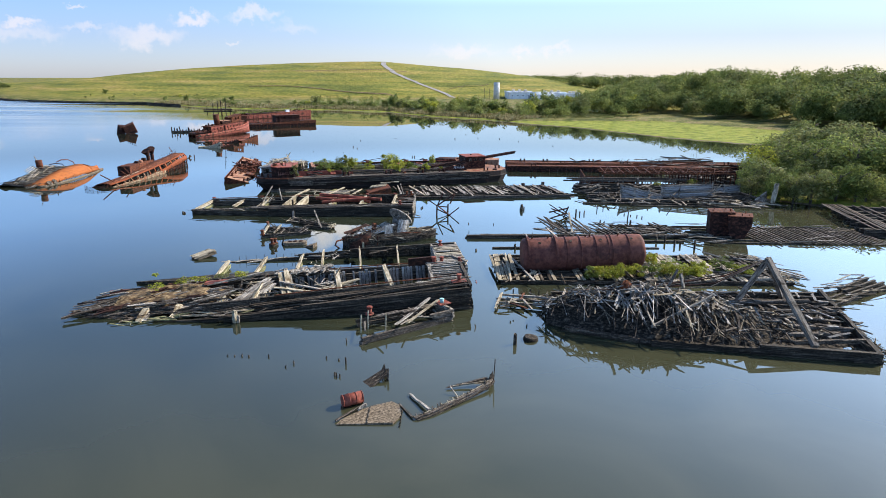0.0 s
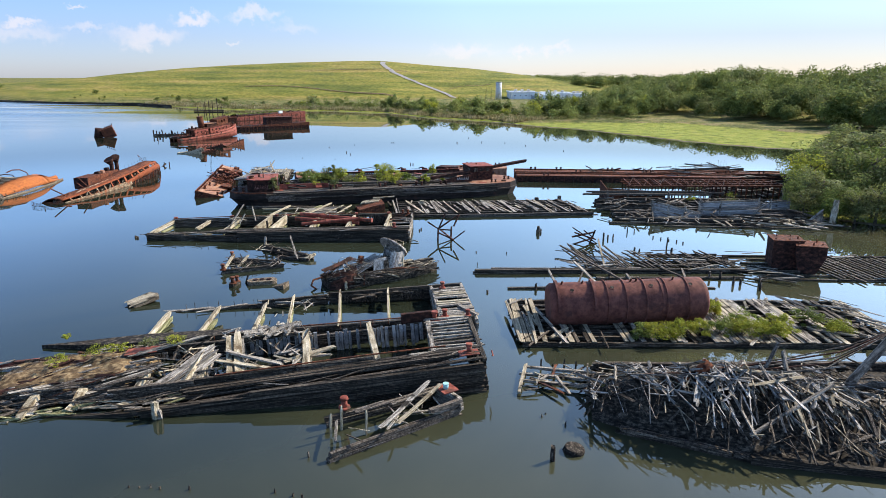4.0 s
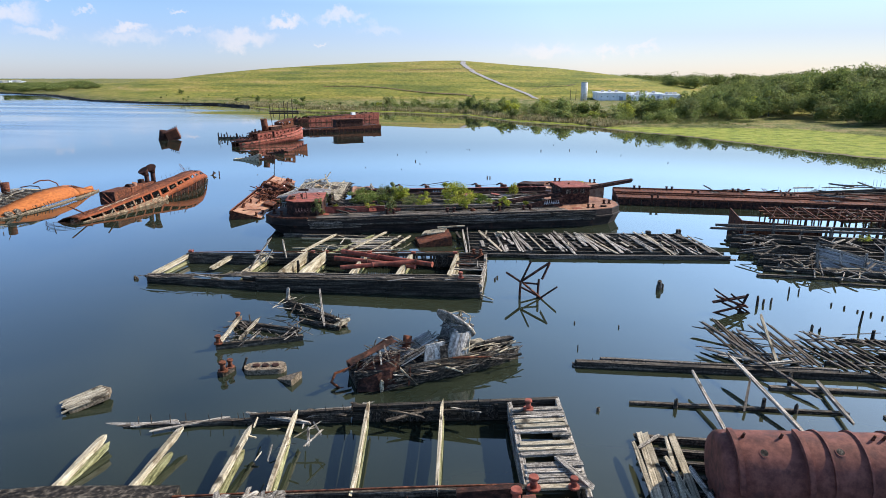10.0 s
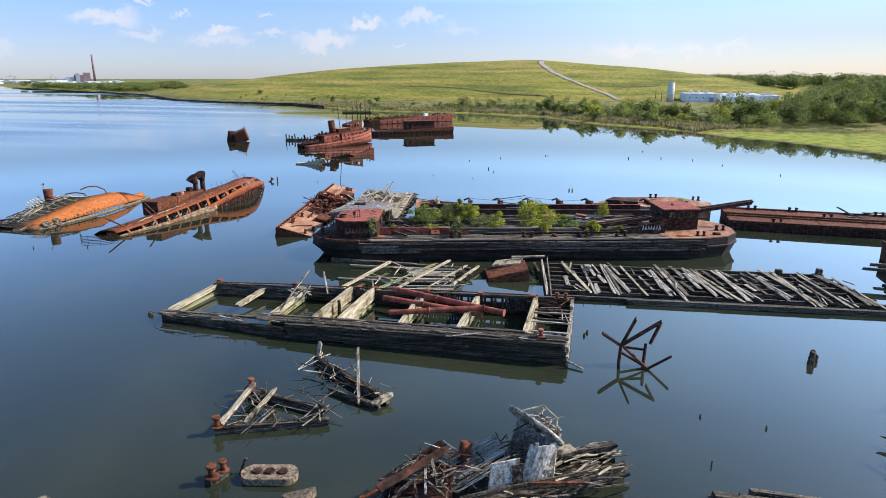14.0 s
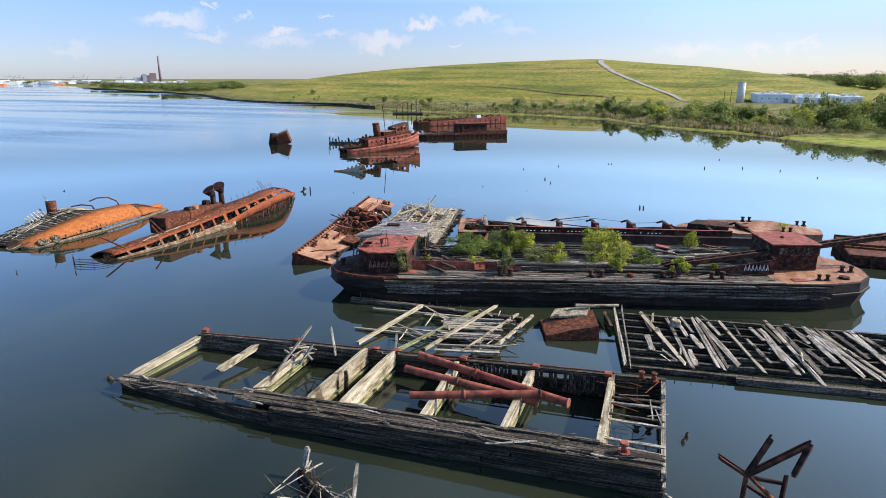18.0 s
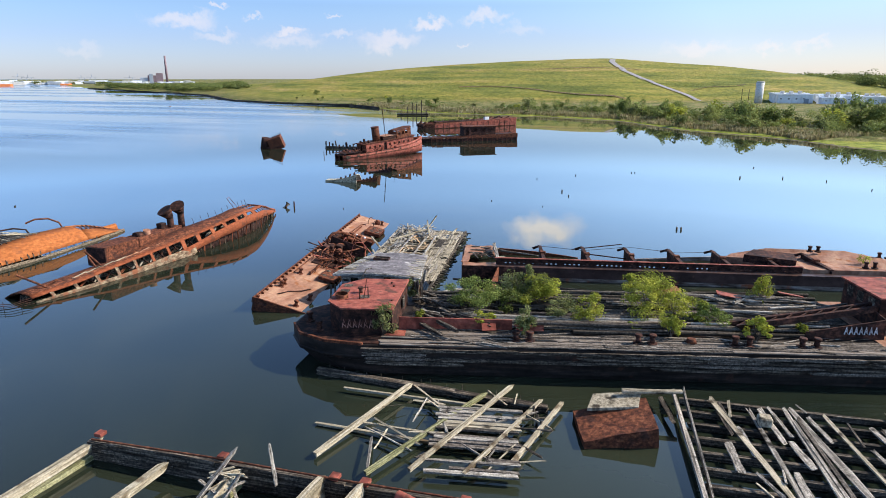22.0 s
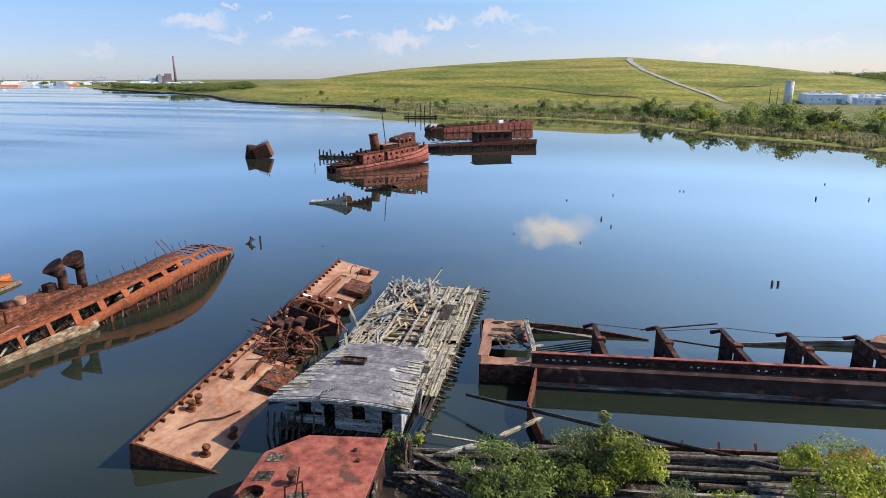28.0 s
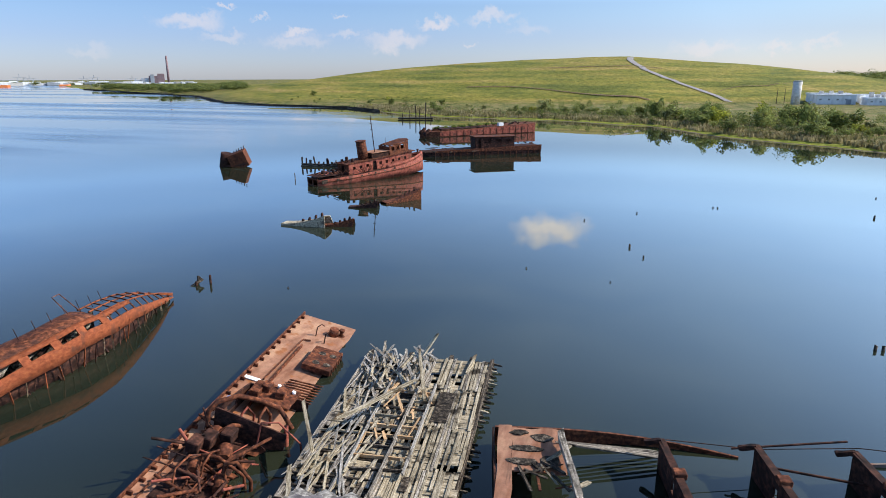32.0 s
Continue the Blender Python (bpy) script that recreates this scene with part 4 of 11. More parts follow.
    for x0, y0, z0, x1, y1, z1, w in ((-17.3, 2.0, 2.0, -18.3, 8.6, 3.2, 0.7), (-18.1, 2.2, 2.2, -18.9, 8.4, 3.0, 0.5), (-20.6, 2.2, 1.6, -20.0, 6.6, 3.1, 0.6),
                                      (-21.4, 2.0, 2.2, -20.4, 6.3, 3.0, 0.4), (-24.9, 2.3, 1.9, -24.2, 4.6, 2.5, 0.5), (-28.6, 1.4, 1.8, -28.2, 3.4, 2.4, 0.6),
                                      (-31.6, 0.9, 1.9, -31.2, 2.9, 2.5, 0.6), (-22.6, -0.4, 1.2, -22.5, -0.3, 2.5, 0.4)):
        bar(a, (x0, y0, z0), (x1, y1, z1), w, 0.4, wood_pale, "broken_crossbeam", "stick", U(-25, 25))
        bar(a, (x0 + 0.3, y0 + 0.2, z0 - 0.2), (x1 + 0.35, y1 - 0.6, z1 - 0.3), w * 0.6, 0.25, wood_grey, "broken_crossbeam", "stick", U(-40, 40))
    # fallen broad planks in the middle
    for x0, y0, z0, x1, y1, z1, w in ((-23.2, 3.0, 2.2, -19.8, 6.4, 3.2, 0.75), (-22.5, 2.7, 2.2, -19.4, 6.0, 3.1, 0.6), (-21.9, 2.6, 2.1, -19.2, 5.5, 2.9, 0.5),
                                      (-18.6, 5.6, 3.0, -14.6, 3.4, 2.5, 0.6), (-19.2, 4.6, 2.8, -15.2, 3.0, 2.4, 0.35), (-14.4, 4.2, 2.2, -10.6, 5.4, 2.5, 0.5),
                                      (-14.9, 5.2, 2.0, -10.9, 4.4, 2.3, 0.4), (-15.3, 6.4, 2.0, -12.6, 6.2, 2.3, 0.35), (-26.2, 6.9, 3.0, -20.6, 8.4, 3.4, 0.6)):
        bar(a, (x0, y0, z0), (x1, y1, z1), w, 0.14, rng.choice([wood_grey, wood_grey, wood_pale]), "fallen_plank", "stick", U(-15, 15))
    scatter(a, 90, -26, -12.5, 2.8, 9.2, lambda x, y: 2.0 + 0.9 * noise.noise((x * 0.4, y * 0.4, 1)) + (0.6 if y > 7.5 else 0), [wood_grey, wood_grey, wood_tan, wood_dark], (1.0, 3.4), (0.07, 0.24), name="fallen_plank")
    scatter(a, 30, -19.5, -14, 8.4, 10.2, lambda x, y: 2.95, [wood_grey], (1, 2.6), (0.2, 0.4), 0.15, name="fallen_plank")
    # bow mound of rotted timber and straw
    bm = bmesh.new()
    n = 26
    pts = {}
    for i in range(n):
        for j in range(12):
            x, y = -24 - 13.2 * i / (n - 1), 2.6 + 7.6 * j / 11
            e = min(1, i / 4, (n - 1 - i) / 5) * min(1, j / 3, (11 - j) / 2)
            pts[i, j] = bm.verts.new((x, y - 1.0 * i / n, 1.0 + 1.9 * e + 0.35 * noise.noise((x * 0.7, y * 0.7, 3)) * e))
    for i in range(n - 1):
        for j in range(11):
            bm.faces.new((pts[i, j], pts[i, j + 1], pts[i + 1, j + 1], pts[i + 1, j]))
    bmesh.ops.recalc_face_normals(bm, faces=bm.faces)
    part("bow_mound", bm, mud, a, "straw and mud over rotted bow timbers")
    scatter(a, 90, -36.3, -25, 2.3, 4.9, lambda x, y: 1.8 + 0.55 * (y - 1.8) / 2, [wood_dark, wood_dark, log_wood, wood_grey], (2, 6), (0.15, 0.4), 0.1, heading=4, name="bow_timber")
    scatter(a, 100, -37.3, -25, 3.2, 9.4, lambda x, y: 2.75, [wood_dark, log_wood, wood_grey, rust_dark], (1.5, 5), (0.12, 0.35), 0.14, heading=10, name="bow_timber")
    scatter(a, 26, -33, -20, 0.1, 2.0, lambda x, y: 1.9, [wood_dark, wood_green, wood_tan], (1, 3.5), (0.12, 0.3), 0.2, heading=2, name="bow_timber")
    block("red_sheet", rust_red, a, -26.6, -24.2, 7.0, 8.2, 3.05, 3.1, 0.01, "flat red rusted sheet")
    block("red_sheet", rust_red, a, -36.6, -32.4, 9.0, 9.3, 2.4, 2.75, 0.02, "red rusted strip along the bow")

    b = thing("wooden_barge", "sunken wooden barge of open bays with pale broken crossbeams", "barge", 3.2, 45.3, 0, 7.4, ry=-2.1, group="derelict wooden barges")
    timber_wall(b, (0.6, 9.9), (-13, 9.8), -0.7, (1.55, 1.5), 0.34, hull_wood, 0.36, 0.05)
    timber_wall(b, (-13, 9.7), (-28, 9.0), 0.1, (1.45, 1.05), 0.3, wood_dark, 0.36, 0.3)
    board_wall(b, (-3.2, 9.62), (-12, 9.6), 0.2, 1.3, wood_dark, 0.3, 0.25)
    timber_wall(b, (-2.6, 0.5), (-22, 0.7), -0.4, (1.75, 1.65), 0.36, wood_dark, 0.36, 0.1)
    timber_wall(b, (-22, 0.7), (-36.0, 1.6), 0.2, (1.7, 1.25), 0.5, wood_dark, 0.36, 0.1)
    bm = bmesh.new()
    prism(bm, [(-21, 0.3), (-21, 1.7), (-28, 2.1), (-36.6, 1.65), (-30, 0.4)], 0.2, lambda x: 1.78 - 0.012 * (-21 - x))
    ruffle(bm, 0.12)
    part("bow_piece", bm, hull_wood, b, "black pointed bow timbers")
    tube("edge_rail", [(-3, 0.5, 1.9), (-9, 0.55, 1.92), (-16, 0.6, 1.88), (-21, 0.65, 1.8)], 0.06, rust, b, "rusty rail along the wall top")
    timber_wall(b, (0.55, 0.0), (0.75, 9.9), -0.7, (1.5, 1.45), 0.32, wood_grey, 0.36, 0.05)
    timber_wall(b, (-2.55, 0.2), (-2.45, 9.7), -0.2, (1.55, 1.5), 0.36, wood_grey, 0.42)
    decking(b, -2.4, 0.6, 0.4, 9.7, 1.58, wood_grey, "x", 0.36, 0.13, 0.1, 0.14, 0.15, name="deck_plank", mats=[wood_grey, wood_grey, wood_tan])
    bar(b, (-0.6, 3.0, 1.75), (0.7, 0.2, 1.75), 0.4, 0.14, wood_grey, "fallen_plank")
    bollard(b, -1.4, 8.4, 1.66, rust_red)
    bollard(b, -2.3, 0.3, 1.8, rust_red, 1.1)
    bollard(b, -0.2, 0.4, 1.7, rust_red, 0.9)
    for x0, y0, z0, x1, y1, z1, w in ((-7.3, 0.7, 1.6, -7.4, 9.6, 1.55, 0.34), (-11.7, 0.7, 1.6, -12.2, 9.4, 1.75, 0.34), (-16.2, 0.8, 1.5, -16.7, 8.2, 2.0, 0.42),
                                      (-19.2, 0.9, 1.4, -19.2, 7.0, 1.9, 0.5), (-24.0, 0.9, 1.3, -23.6, 7.0, 1.8, 0.62), (-28.4, 1.6, 1.2, -27.9, 6.4, 1.9, 0.6)):
        bar(b, (x0, y0, z0), (x1 + 0.5, y1, z1), w * 0.55, 0.42, rng.choice([wood_pale, wood_pale, wood_tan]), "crossbeam", "stick", U(-8, 8))
        bar(b, (x0 + 0.1, y0, z0 - 0.5), (x1 + 0.5, y1 - U(0, 2), z1 - 0.55), w * 0.6, 0.45, wood_green, "crossbeam")
    scatter(b, 12, -19, -14, 4, 8, lambda x, y: 1.75, [wood_grey, wood_pale], (0.8, 2.2), (0.06, 0.16), 0.3, name="splinter")
    spikes(b, 24, (-3, 9.8), (-27, 9.1), 1.35, wood_dark, (0.2, 0.5), "stub")
    scatter(b, 14, -28, -4, 9.0, 10.2, lambda x, y: 1.35 + 0.012 * x, [wood_dark, wood_grey], (2, 5), (0.12, 0.3), 0.05, heading=0, name="loose_timber")


barge_pair()


mud_crust = material("crusted_deck", [(0.035, 0.027, 0.018), (0.13, 0.10, 0.07), (0.24, 0.19, 0.135)], 6.0, (1, 1, 1), 0.95, space="World", bump=0.6)


def wreck_fragment():
    f = thing("hull_fragment", "broken corner of a wooden hull with bollards and splintered planks", "wreck", -3, 29.5, 0, 33)
    timber_wall(f, (-4.6, -1.1), (5.0, -0.8), -0.6, (0.4, 1.2), 0.3, log_wood, 0.3, 0.1)
    timber_wall(f, (-3.2, 2.6), (4.8, 1.9), -0.5, (0.55, 1.1), 0.3, wood_dark, 0.3, 0.2)
    timber_wall(f, (5.1, -0.9), (4.9, 1.9), -0.5, (1.5, 1.1), 0.3, wood_grey, 0.3)
    decking(f, -1.5, 5.0, 1.2, 2.0, 1.05, log_wood, "x", 0.2, 0.06, 0.2, 0.1, 0.4)
    for p in ((-3.6, 1.2), (-2.6, 1.8), (-1.5, 0.4)):
        bar(f, (p[0], p[1], -0.6), (p[0] + 0.1, p[1], 1.7), 0.16, 0.14, wood_pale, "stanchion")
    bar(f, (-0.8, -0.6, 0.9), (3.8, 1.2, 1.9), 0.35, 0.12, wood_grey, "fallen_plank")
    bar(f, (0.2, -0.8, 0.9), (4.4, 0.6, 1.8), 0.3, 0.12, wood_pale, "fallen_plank")
    scatter(f, 14, -3.5, 4.5, -0.9, 2, lambda x, y: 0.9, [wood_grey, wood_dark, wood_tan], (1, 3), (0.08, 0.2), 0.25)
    bollard(f, -1.9, 2.7, 1.0, rust_red, 1.2)
    block("steel_plate", rust_red, f, 4.0, 5.2, -0.5, 0.8, 1.62, 1.7, 0.01, "rust red plate")
    bm = bmesh.new()
    cylinder(bm, (4.5, 0.1, 1.7), (4.5, 0.1, 2.05), 0.17, 0.2, 12)
    cylinder(bm, (4.5, 0.1, 2.05), (4.5, 0.1, 2.1), 0.22, 0.22, 12)
    bucket = material("pale_teal_plastic", [(0.25, 0.47, 0.46), (0.33, 0.55, 0.54)], 2, (1, 1, 1), 0.5, bump=0)
    solid("bucket", bm, bucket, "pale teal plastic bucket standing on the hull fragment", "bucket").matrix_basis = pose(-3, 29.5, 0, 0, 0, 33)

    p = thing("sunken_deck", "half-sunken tan deck section with a corroded edge", "wreck", -4.4, 14.3, 0)
    bm = bmesh.new()
    prism(bm, [(-2.1, -1.3), (1.7, -1.2), (2.2, -0.2), (2.0, 1.1), (1.4, 1.6), (0.2, 1.1), (-0.7, 0.5), (-1.9, -0.7)], -0.3, lambda x: 0.12 + 0.03 * x)
    bmesh.ops.subdivide_edges(bm, edges=list(bm.edges), cuts=2, use_grid_fill=True)
    ruffle(bm, 0.06, 1.4)
    part("deck_slab", bm, mud_crust, p, "crusted tan deck")
    block("deck_seam", wood_dark, p, -0.05, 0.0, -1.2, 0.9, 0.12, 0.19, 0)
    bar(p, (-2.2, -0.9, 0.1), (-0.8, 0.6, 0.3), 0.16, 0.16, wood_dark, "edge_timber", "log")
    bar(p, (-0.9, 0.5, 0.15), (-0.3, 0.95, 0.3), 0.2, 0.2, wood_grey, "edge_timber")
    for i in range(6):
        bar(p, (1.9 + 0.08 * i, -1.6 + 0.4 * i, -0.3), (2.2, -1.5 + 0.4 * i, 0.12), 0.09, 0.1, wood_dark, "rib_end")
    bm = bmesh.new()
    cylinder(bm, (-0.72, 0, 0), (0.72, 0.1, 0), 0.43, 0.43, 20)
    for x in (-0.72, -0.25, 0.25, 0.72):
        cylinder(bm, (x - 0.03, 0.05 + x * 0.07, 0), (x + 0.03, 0.05 + x * 0.07, 0), 0.455, 0.455, 20)
    solid("rusty_drum", bm, rust_red, "red-brown rusted steel drum lying on a sunken deck", "drum", x=-5.75, y=15.75, z=0.42, rz=24)
    k = thing("boat_keel", "curved broken keel and frames of a small wooden boat", "wreck", 1.8, 16.2, 0)
    keel = [(-3.0, -2.5, 0.1), (-2.0, -1.9, 0.16), (-0.7, -0.75, 0.2), (0.75, 0.5, 0.26), (2.15, 1.75, 0.36), (2.65, 2.5, 0.5)]
    for p, q in zip(keel, keel[1:]):
        bar(k, p, q, 0.2, 0.16, log_wood, "keel")
        bar(k, (p[0] - 0.12, p[1] + 0.1, p[2] + 0.06), (q[0] - 0.12, q[1] + 0.1, q[2] + 0.06), 0.07, 0.06, wood_tan, "splinter")
        bar(k, (p[0] + 0.16, p[1] - 0.12, p[2] - 0.1), (q[0] + 0.16, q[1] - 0.12, q[2] - 0.1), 0.14, 0.16, wood_dark, "strake")
        for m in range(7):
            u = p[0] + (q[0] - p[0]) * m / 7
            v = p[1] + (q[1] - p[1]) * m / 7
            bar(k, (u, v, p[2]), (u - U(0.05, 0.2), v + U(0.1, 0.3), p[2] + U(0.1, 0.3)), 0.1, 0.07, rng.choice([wood_dark, wood_dark, log_wood, wood_tan]), "frame_stub")
    bar(k, (-3.5, 0.8, 0.1), (-2.05, -1.6, 0.22), 0.2, 0.16, wood_grey, "crossbeam")
    bar(k, (-4.2, -0.5, 0.05), (-3.2, -2.4, 0.1), 0.12, 0.1, wood_dark, "crossbeam")
    bar(k, (-0.6, 1.4, 0.5), (0.1, 0.5, -0.1), 0.1, 0.08, wood_grey, "stanchion")
    for i in range(5):
        bar(k, (-0.85 + 0.3 * i, 1.8 + 0.1 * i, 0.12 + 0.04 * i), (2.3 + 0.05 * i, 2.75 - 0.12 * i, 0.5 - 0.06 * i), 0.2, 0.06, rng.choice([wood_dark, wood_dark, wood_tan]), "side_plank")
    for i in range(6):
        bar(k, (2.4 + 0.06 * i, 2.3 + 0.12 * i, -0.1), (2.5 + 0.05 * i, 2.4 + 0.12 * i, U(0.6, 1.0)), 0.1, 0.07, wood_dark, "stem_post")
    bar(k, (2.75, 2.6, 0), (2.85, 2.7, 2.0), 0.06, 0.06, wood_dark, "stem_post")
    s = thing("splintered_stump", "splintered black remains of a small wooden hull", "wreck", -4.3, 19.4, 0, 30)
    for i in range(6):
        bar(s, (-1.2, -0.7 + 0.2 * i, -0.1), (0.8, 0.1 * i - 0.2, 0.4 + 0.05 * i), 0.24, 0.09, wood_dark, "side_plank")
    for i in range(7):
        bar(s, (0.5 + U(-0.2, 0.3), -0.5 + 0.18 * i, -0.3), (0.7 + U(-0.2, 0.3), -0.5 + 0.18 * i, U(0.5, 1.1)), 0.12, 0.1, wood_dark, "frame_stub")
    for x, y, h in ((-17.1, 23.7, 0.25), (-16.5, 23.7, 0.2), (-15.9, 23.7, 0.28), (-15.3, 23.6, 0.22), (-13.7, 23.5, 0.3), (-11.9, 21.6, 0.25), (-11.4, 22.2, 0.35), (-9, 23.2, 0.25), (-7.9, 22.9, 0.3),
                    (-7.1, 22.3, 0.9), (-7.8, 20.2, 0.4), (-7.5, 20.1, 0.5), (-7.2, 20.0, 0.35), (-7.6, 26.6, 0.6), (8.7, 30.2, 0.3), (7.6, 31.6, 0.15), (7.2, 31.2, 0.2)):
        pile_post(x, y, h * 0.6, 0.08, lean=U(-0.12, 0.12))
    pile_post(7.1, 26.2, 0.95, 0.19)
    h = thing("floating_hatch", "round black hatch cover afloat beside the debris", "wreck", 8.6, 27.2, 0)
    bm = bmesh.new()
    cylinder(bm, (0, 0, -0.2), (0.05, 0, 0.28), 0.75, 0.6, 14)
    part("cover", bm, wood_dark, h)


wreck_fragment()


def tank_raft():
    r = thing("timber_raft", "flat wrecked timber deck awash with gaps between grey planks", "raft", 7.0, 42.6, 0, -0.5, group="flat timber wrecks")
    for y in (0.15, 1.4, 2.7, 4.0, 5.3, 6.6, 7.9, 9.2, 10.6):
        timber_wall(r, (0.2 + U(0, 0.4), y), (33.5, y + U(-0.1, 0.1)), -0.6, (0.42, 0.42), 0.28, wood_dark, 0.33, 0.0, "bearer", (6, 12))
    decking(r, 0.3, 17.5, 0.1, 10.8, 0.47, wood_tan, "y", 0.42, 0.06, 0.35, 0.09, 0.75, mats=[wood_tan, wood_grey, wood_dark, wood_tan])
    decking(r, 17.5, 27, 0.1, 10.8, 0.47, wood_tan, "y", 0.42, 0.04, 0.06, 0.09, 0.2, mats=[wood_tan, wood_grey, wood_tan])
    decking(r, 27, 34.2, 0.1, 10.6, 0.47, wood_tan, "y", 0.42, 0.14, 0.25, 0.09, 0.4, mats=[wood_tan, wood_grey, wood_dark])
    for x, y0, y1, l in ((0.3, 0.2, 8.8, 0.4), (1.6, -0.4, 9.6, -0.3), (2.2, 3.6, 7.6, 0.7)):
        bar(r, (x, y0, 0.55), (x - l, y1, 0.85), 0.28, 0.2, wood_tan, "loose_beam")
    bar(r, (4.2, -0.6, 0.6), (2.4, 6.4, 1.2), 0.3, 0.16, wood_grey, "loose_beam")
    scatter(r, 46, 0.5, 33.5, 0.2, 10.5, lambda x, y: 0.58, [wood_grey, wood_dark, wood_tan], (1, 4.2), (0.12, 0.35), 0.05, heading=70)
    scatter(r, 22, 27, 34.5, 1, 10.5, lambda x, y: 0.62, [wood_grey, wood_grey, wood_tan], (3, 6), (0.12, 0.26), 0.05, heading=-38)
    t = thing("steel_tank", "long rust-brown riveted steel tank lying on a rotten deck", "tank", 10.45, 47.9, 1.85, 1, ry=-2.4)
    bm = bmesh.new()
    rings = []
    prof = [(0.0, 1.5), (0.05, 1.85), (0.25, 2.03), (0.5, 2.05), (3.9, 2.05), (7.3, 2.03), (10.9, 2.05), (14.0, 2.04), (14.25, 2.0), (14.5, 1.7), (14.55, 1.3)]
    for x, rad in prof:
        rings.append([bm.verts.new((x, math.cos(2 * math.pi * i / 48) * rad, math.sin(2 * math.pi * i / 48) * rad)) for i in range(48)])
    for p, q in zip(rings, rings[1:]):
        for i in range(48):
            f = bm.faces.new((p[i], p[(i + 1) % 48], q[(i + 1) % 48], q[i]))
            f.smooth = True
    bm.faces.new(rings[0])
    bm.faces.new(rings[-1])
    bmesh.ops.recalc_face_normals(bm, faces=bm.faces)
    part("shell", bm, tank_rust, t)

    def hoop(x, width, rad, a0, a1, name, label="", mat=tank_rust):
        bm = bmesh.new()
        n = 40
        rows = []
        for i in range(n + 1):
            a = radians(a0 + (a1 - a0) * i / n)
            rows.append([bm.verts.new((x + dx, math.cos(a) * rr, math.sin(a) * rr)) for dx, rr in ((-width, 2.03), (-width, rad), (width, rad), (width, 2.03))])
        for p, q in zip(rows, rows[1:]):
            for j in range(3):
                bm.faces.new((p[j], p[j + 1], q[j + 1], q[j]))
        bm.faces.new(rows[0])
        bm.faces.new(rows[-1])
        bmesh.ops.recalc_face_normals(bm, faces=bm.faces)
        part(name, bm, mat, t, label)

    for x in (0.7, 4.0):
        hoop(x, 0.13, 2.3, 80, 178, "saddle_strap", "bent steel strap over the tank top")
    for x in (5.2, 6.9, 8.7, 10.6, 12.6):
        hoop(x, 0.05, 2.14, 0, 360, "stiffener_ring")
    hoop(10.2, 0.09, 2.1, 60, 200, "seam")
    for x, a in ((2.0, 122), (5.7, 118), (9.3, 117), (12.9, 118)):
        bm = bmesh.new()
        c, s = math.cos(radians(a)), math.sin(radians(a))
        cylinder(bm, (x, c * 2.0, s * 2.0), (x, c * 2.065, s * 2.065), 0.25, 0.25, 16)
        part("flange", bm, tank_rust, t)
        # flush dark disc, painted as the shade inside the hole
        bm = bmesh.new()
        cylinder(bm, (x, c * 2.05, s * 2.05), (x, c * 2.072, s * 2.072), 0.19, 0.19, 14)
        part("opening", bm, wood_dark, t, "dark disc painted as the shade in an open hole")
    for x in (1.2, 3.1, 7.6, 8.1, 11.5):
        bm = bmesh.new()
        cylinder(bm, (x, -0.15, 2.0), (x + 0.1, -0.2, 2.32), 0.09, 0.07, 8)
        part("stub_pipe", bm, rust, t)


tank_raft()


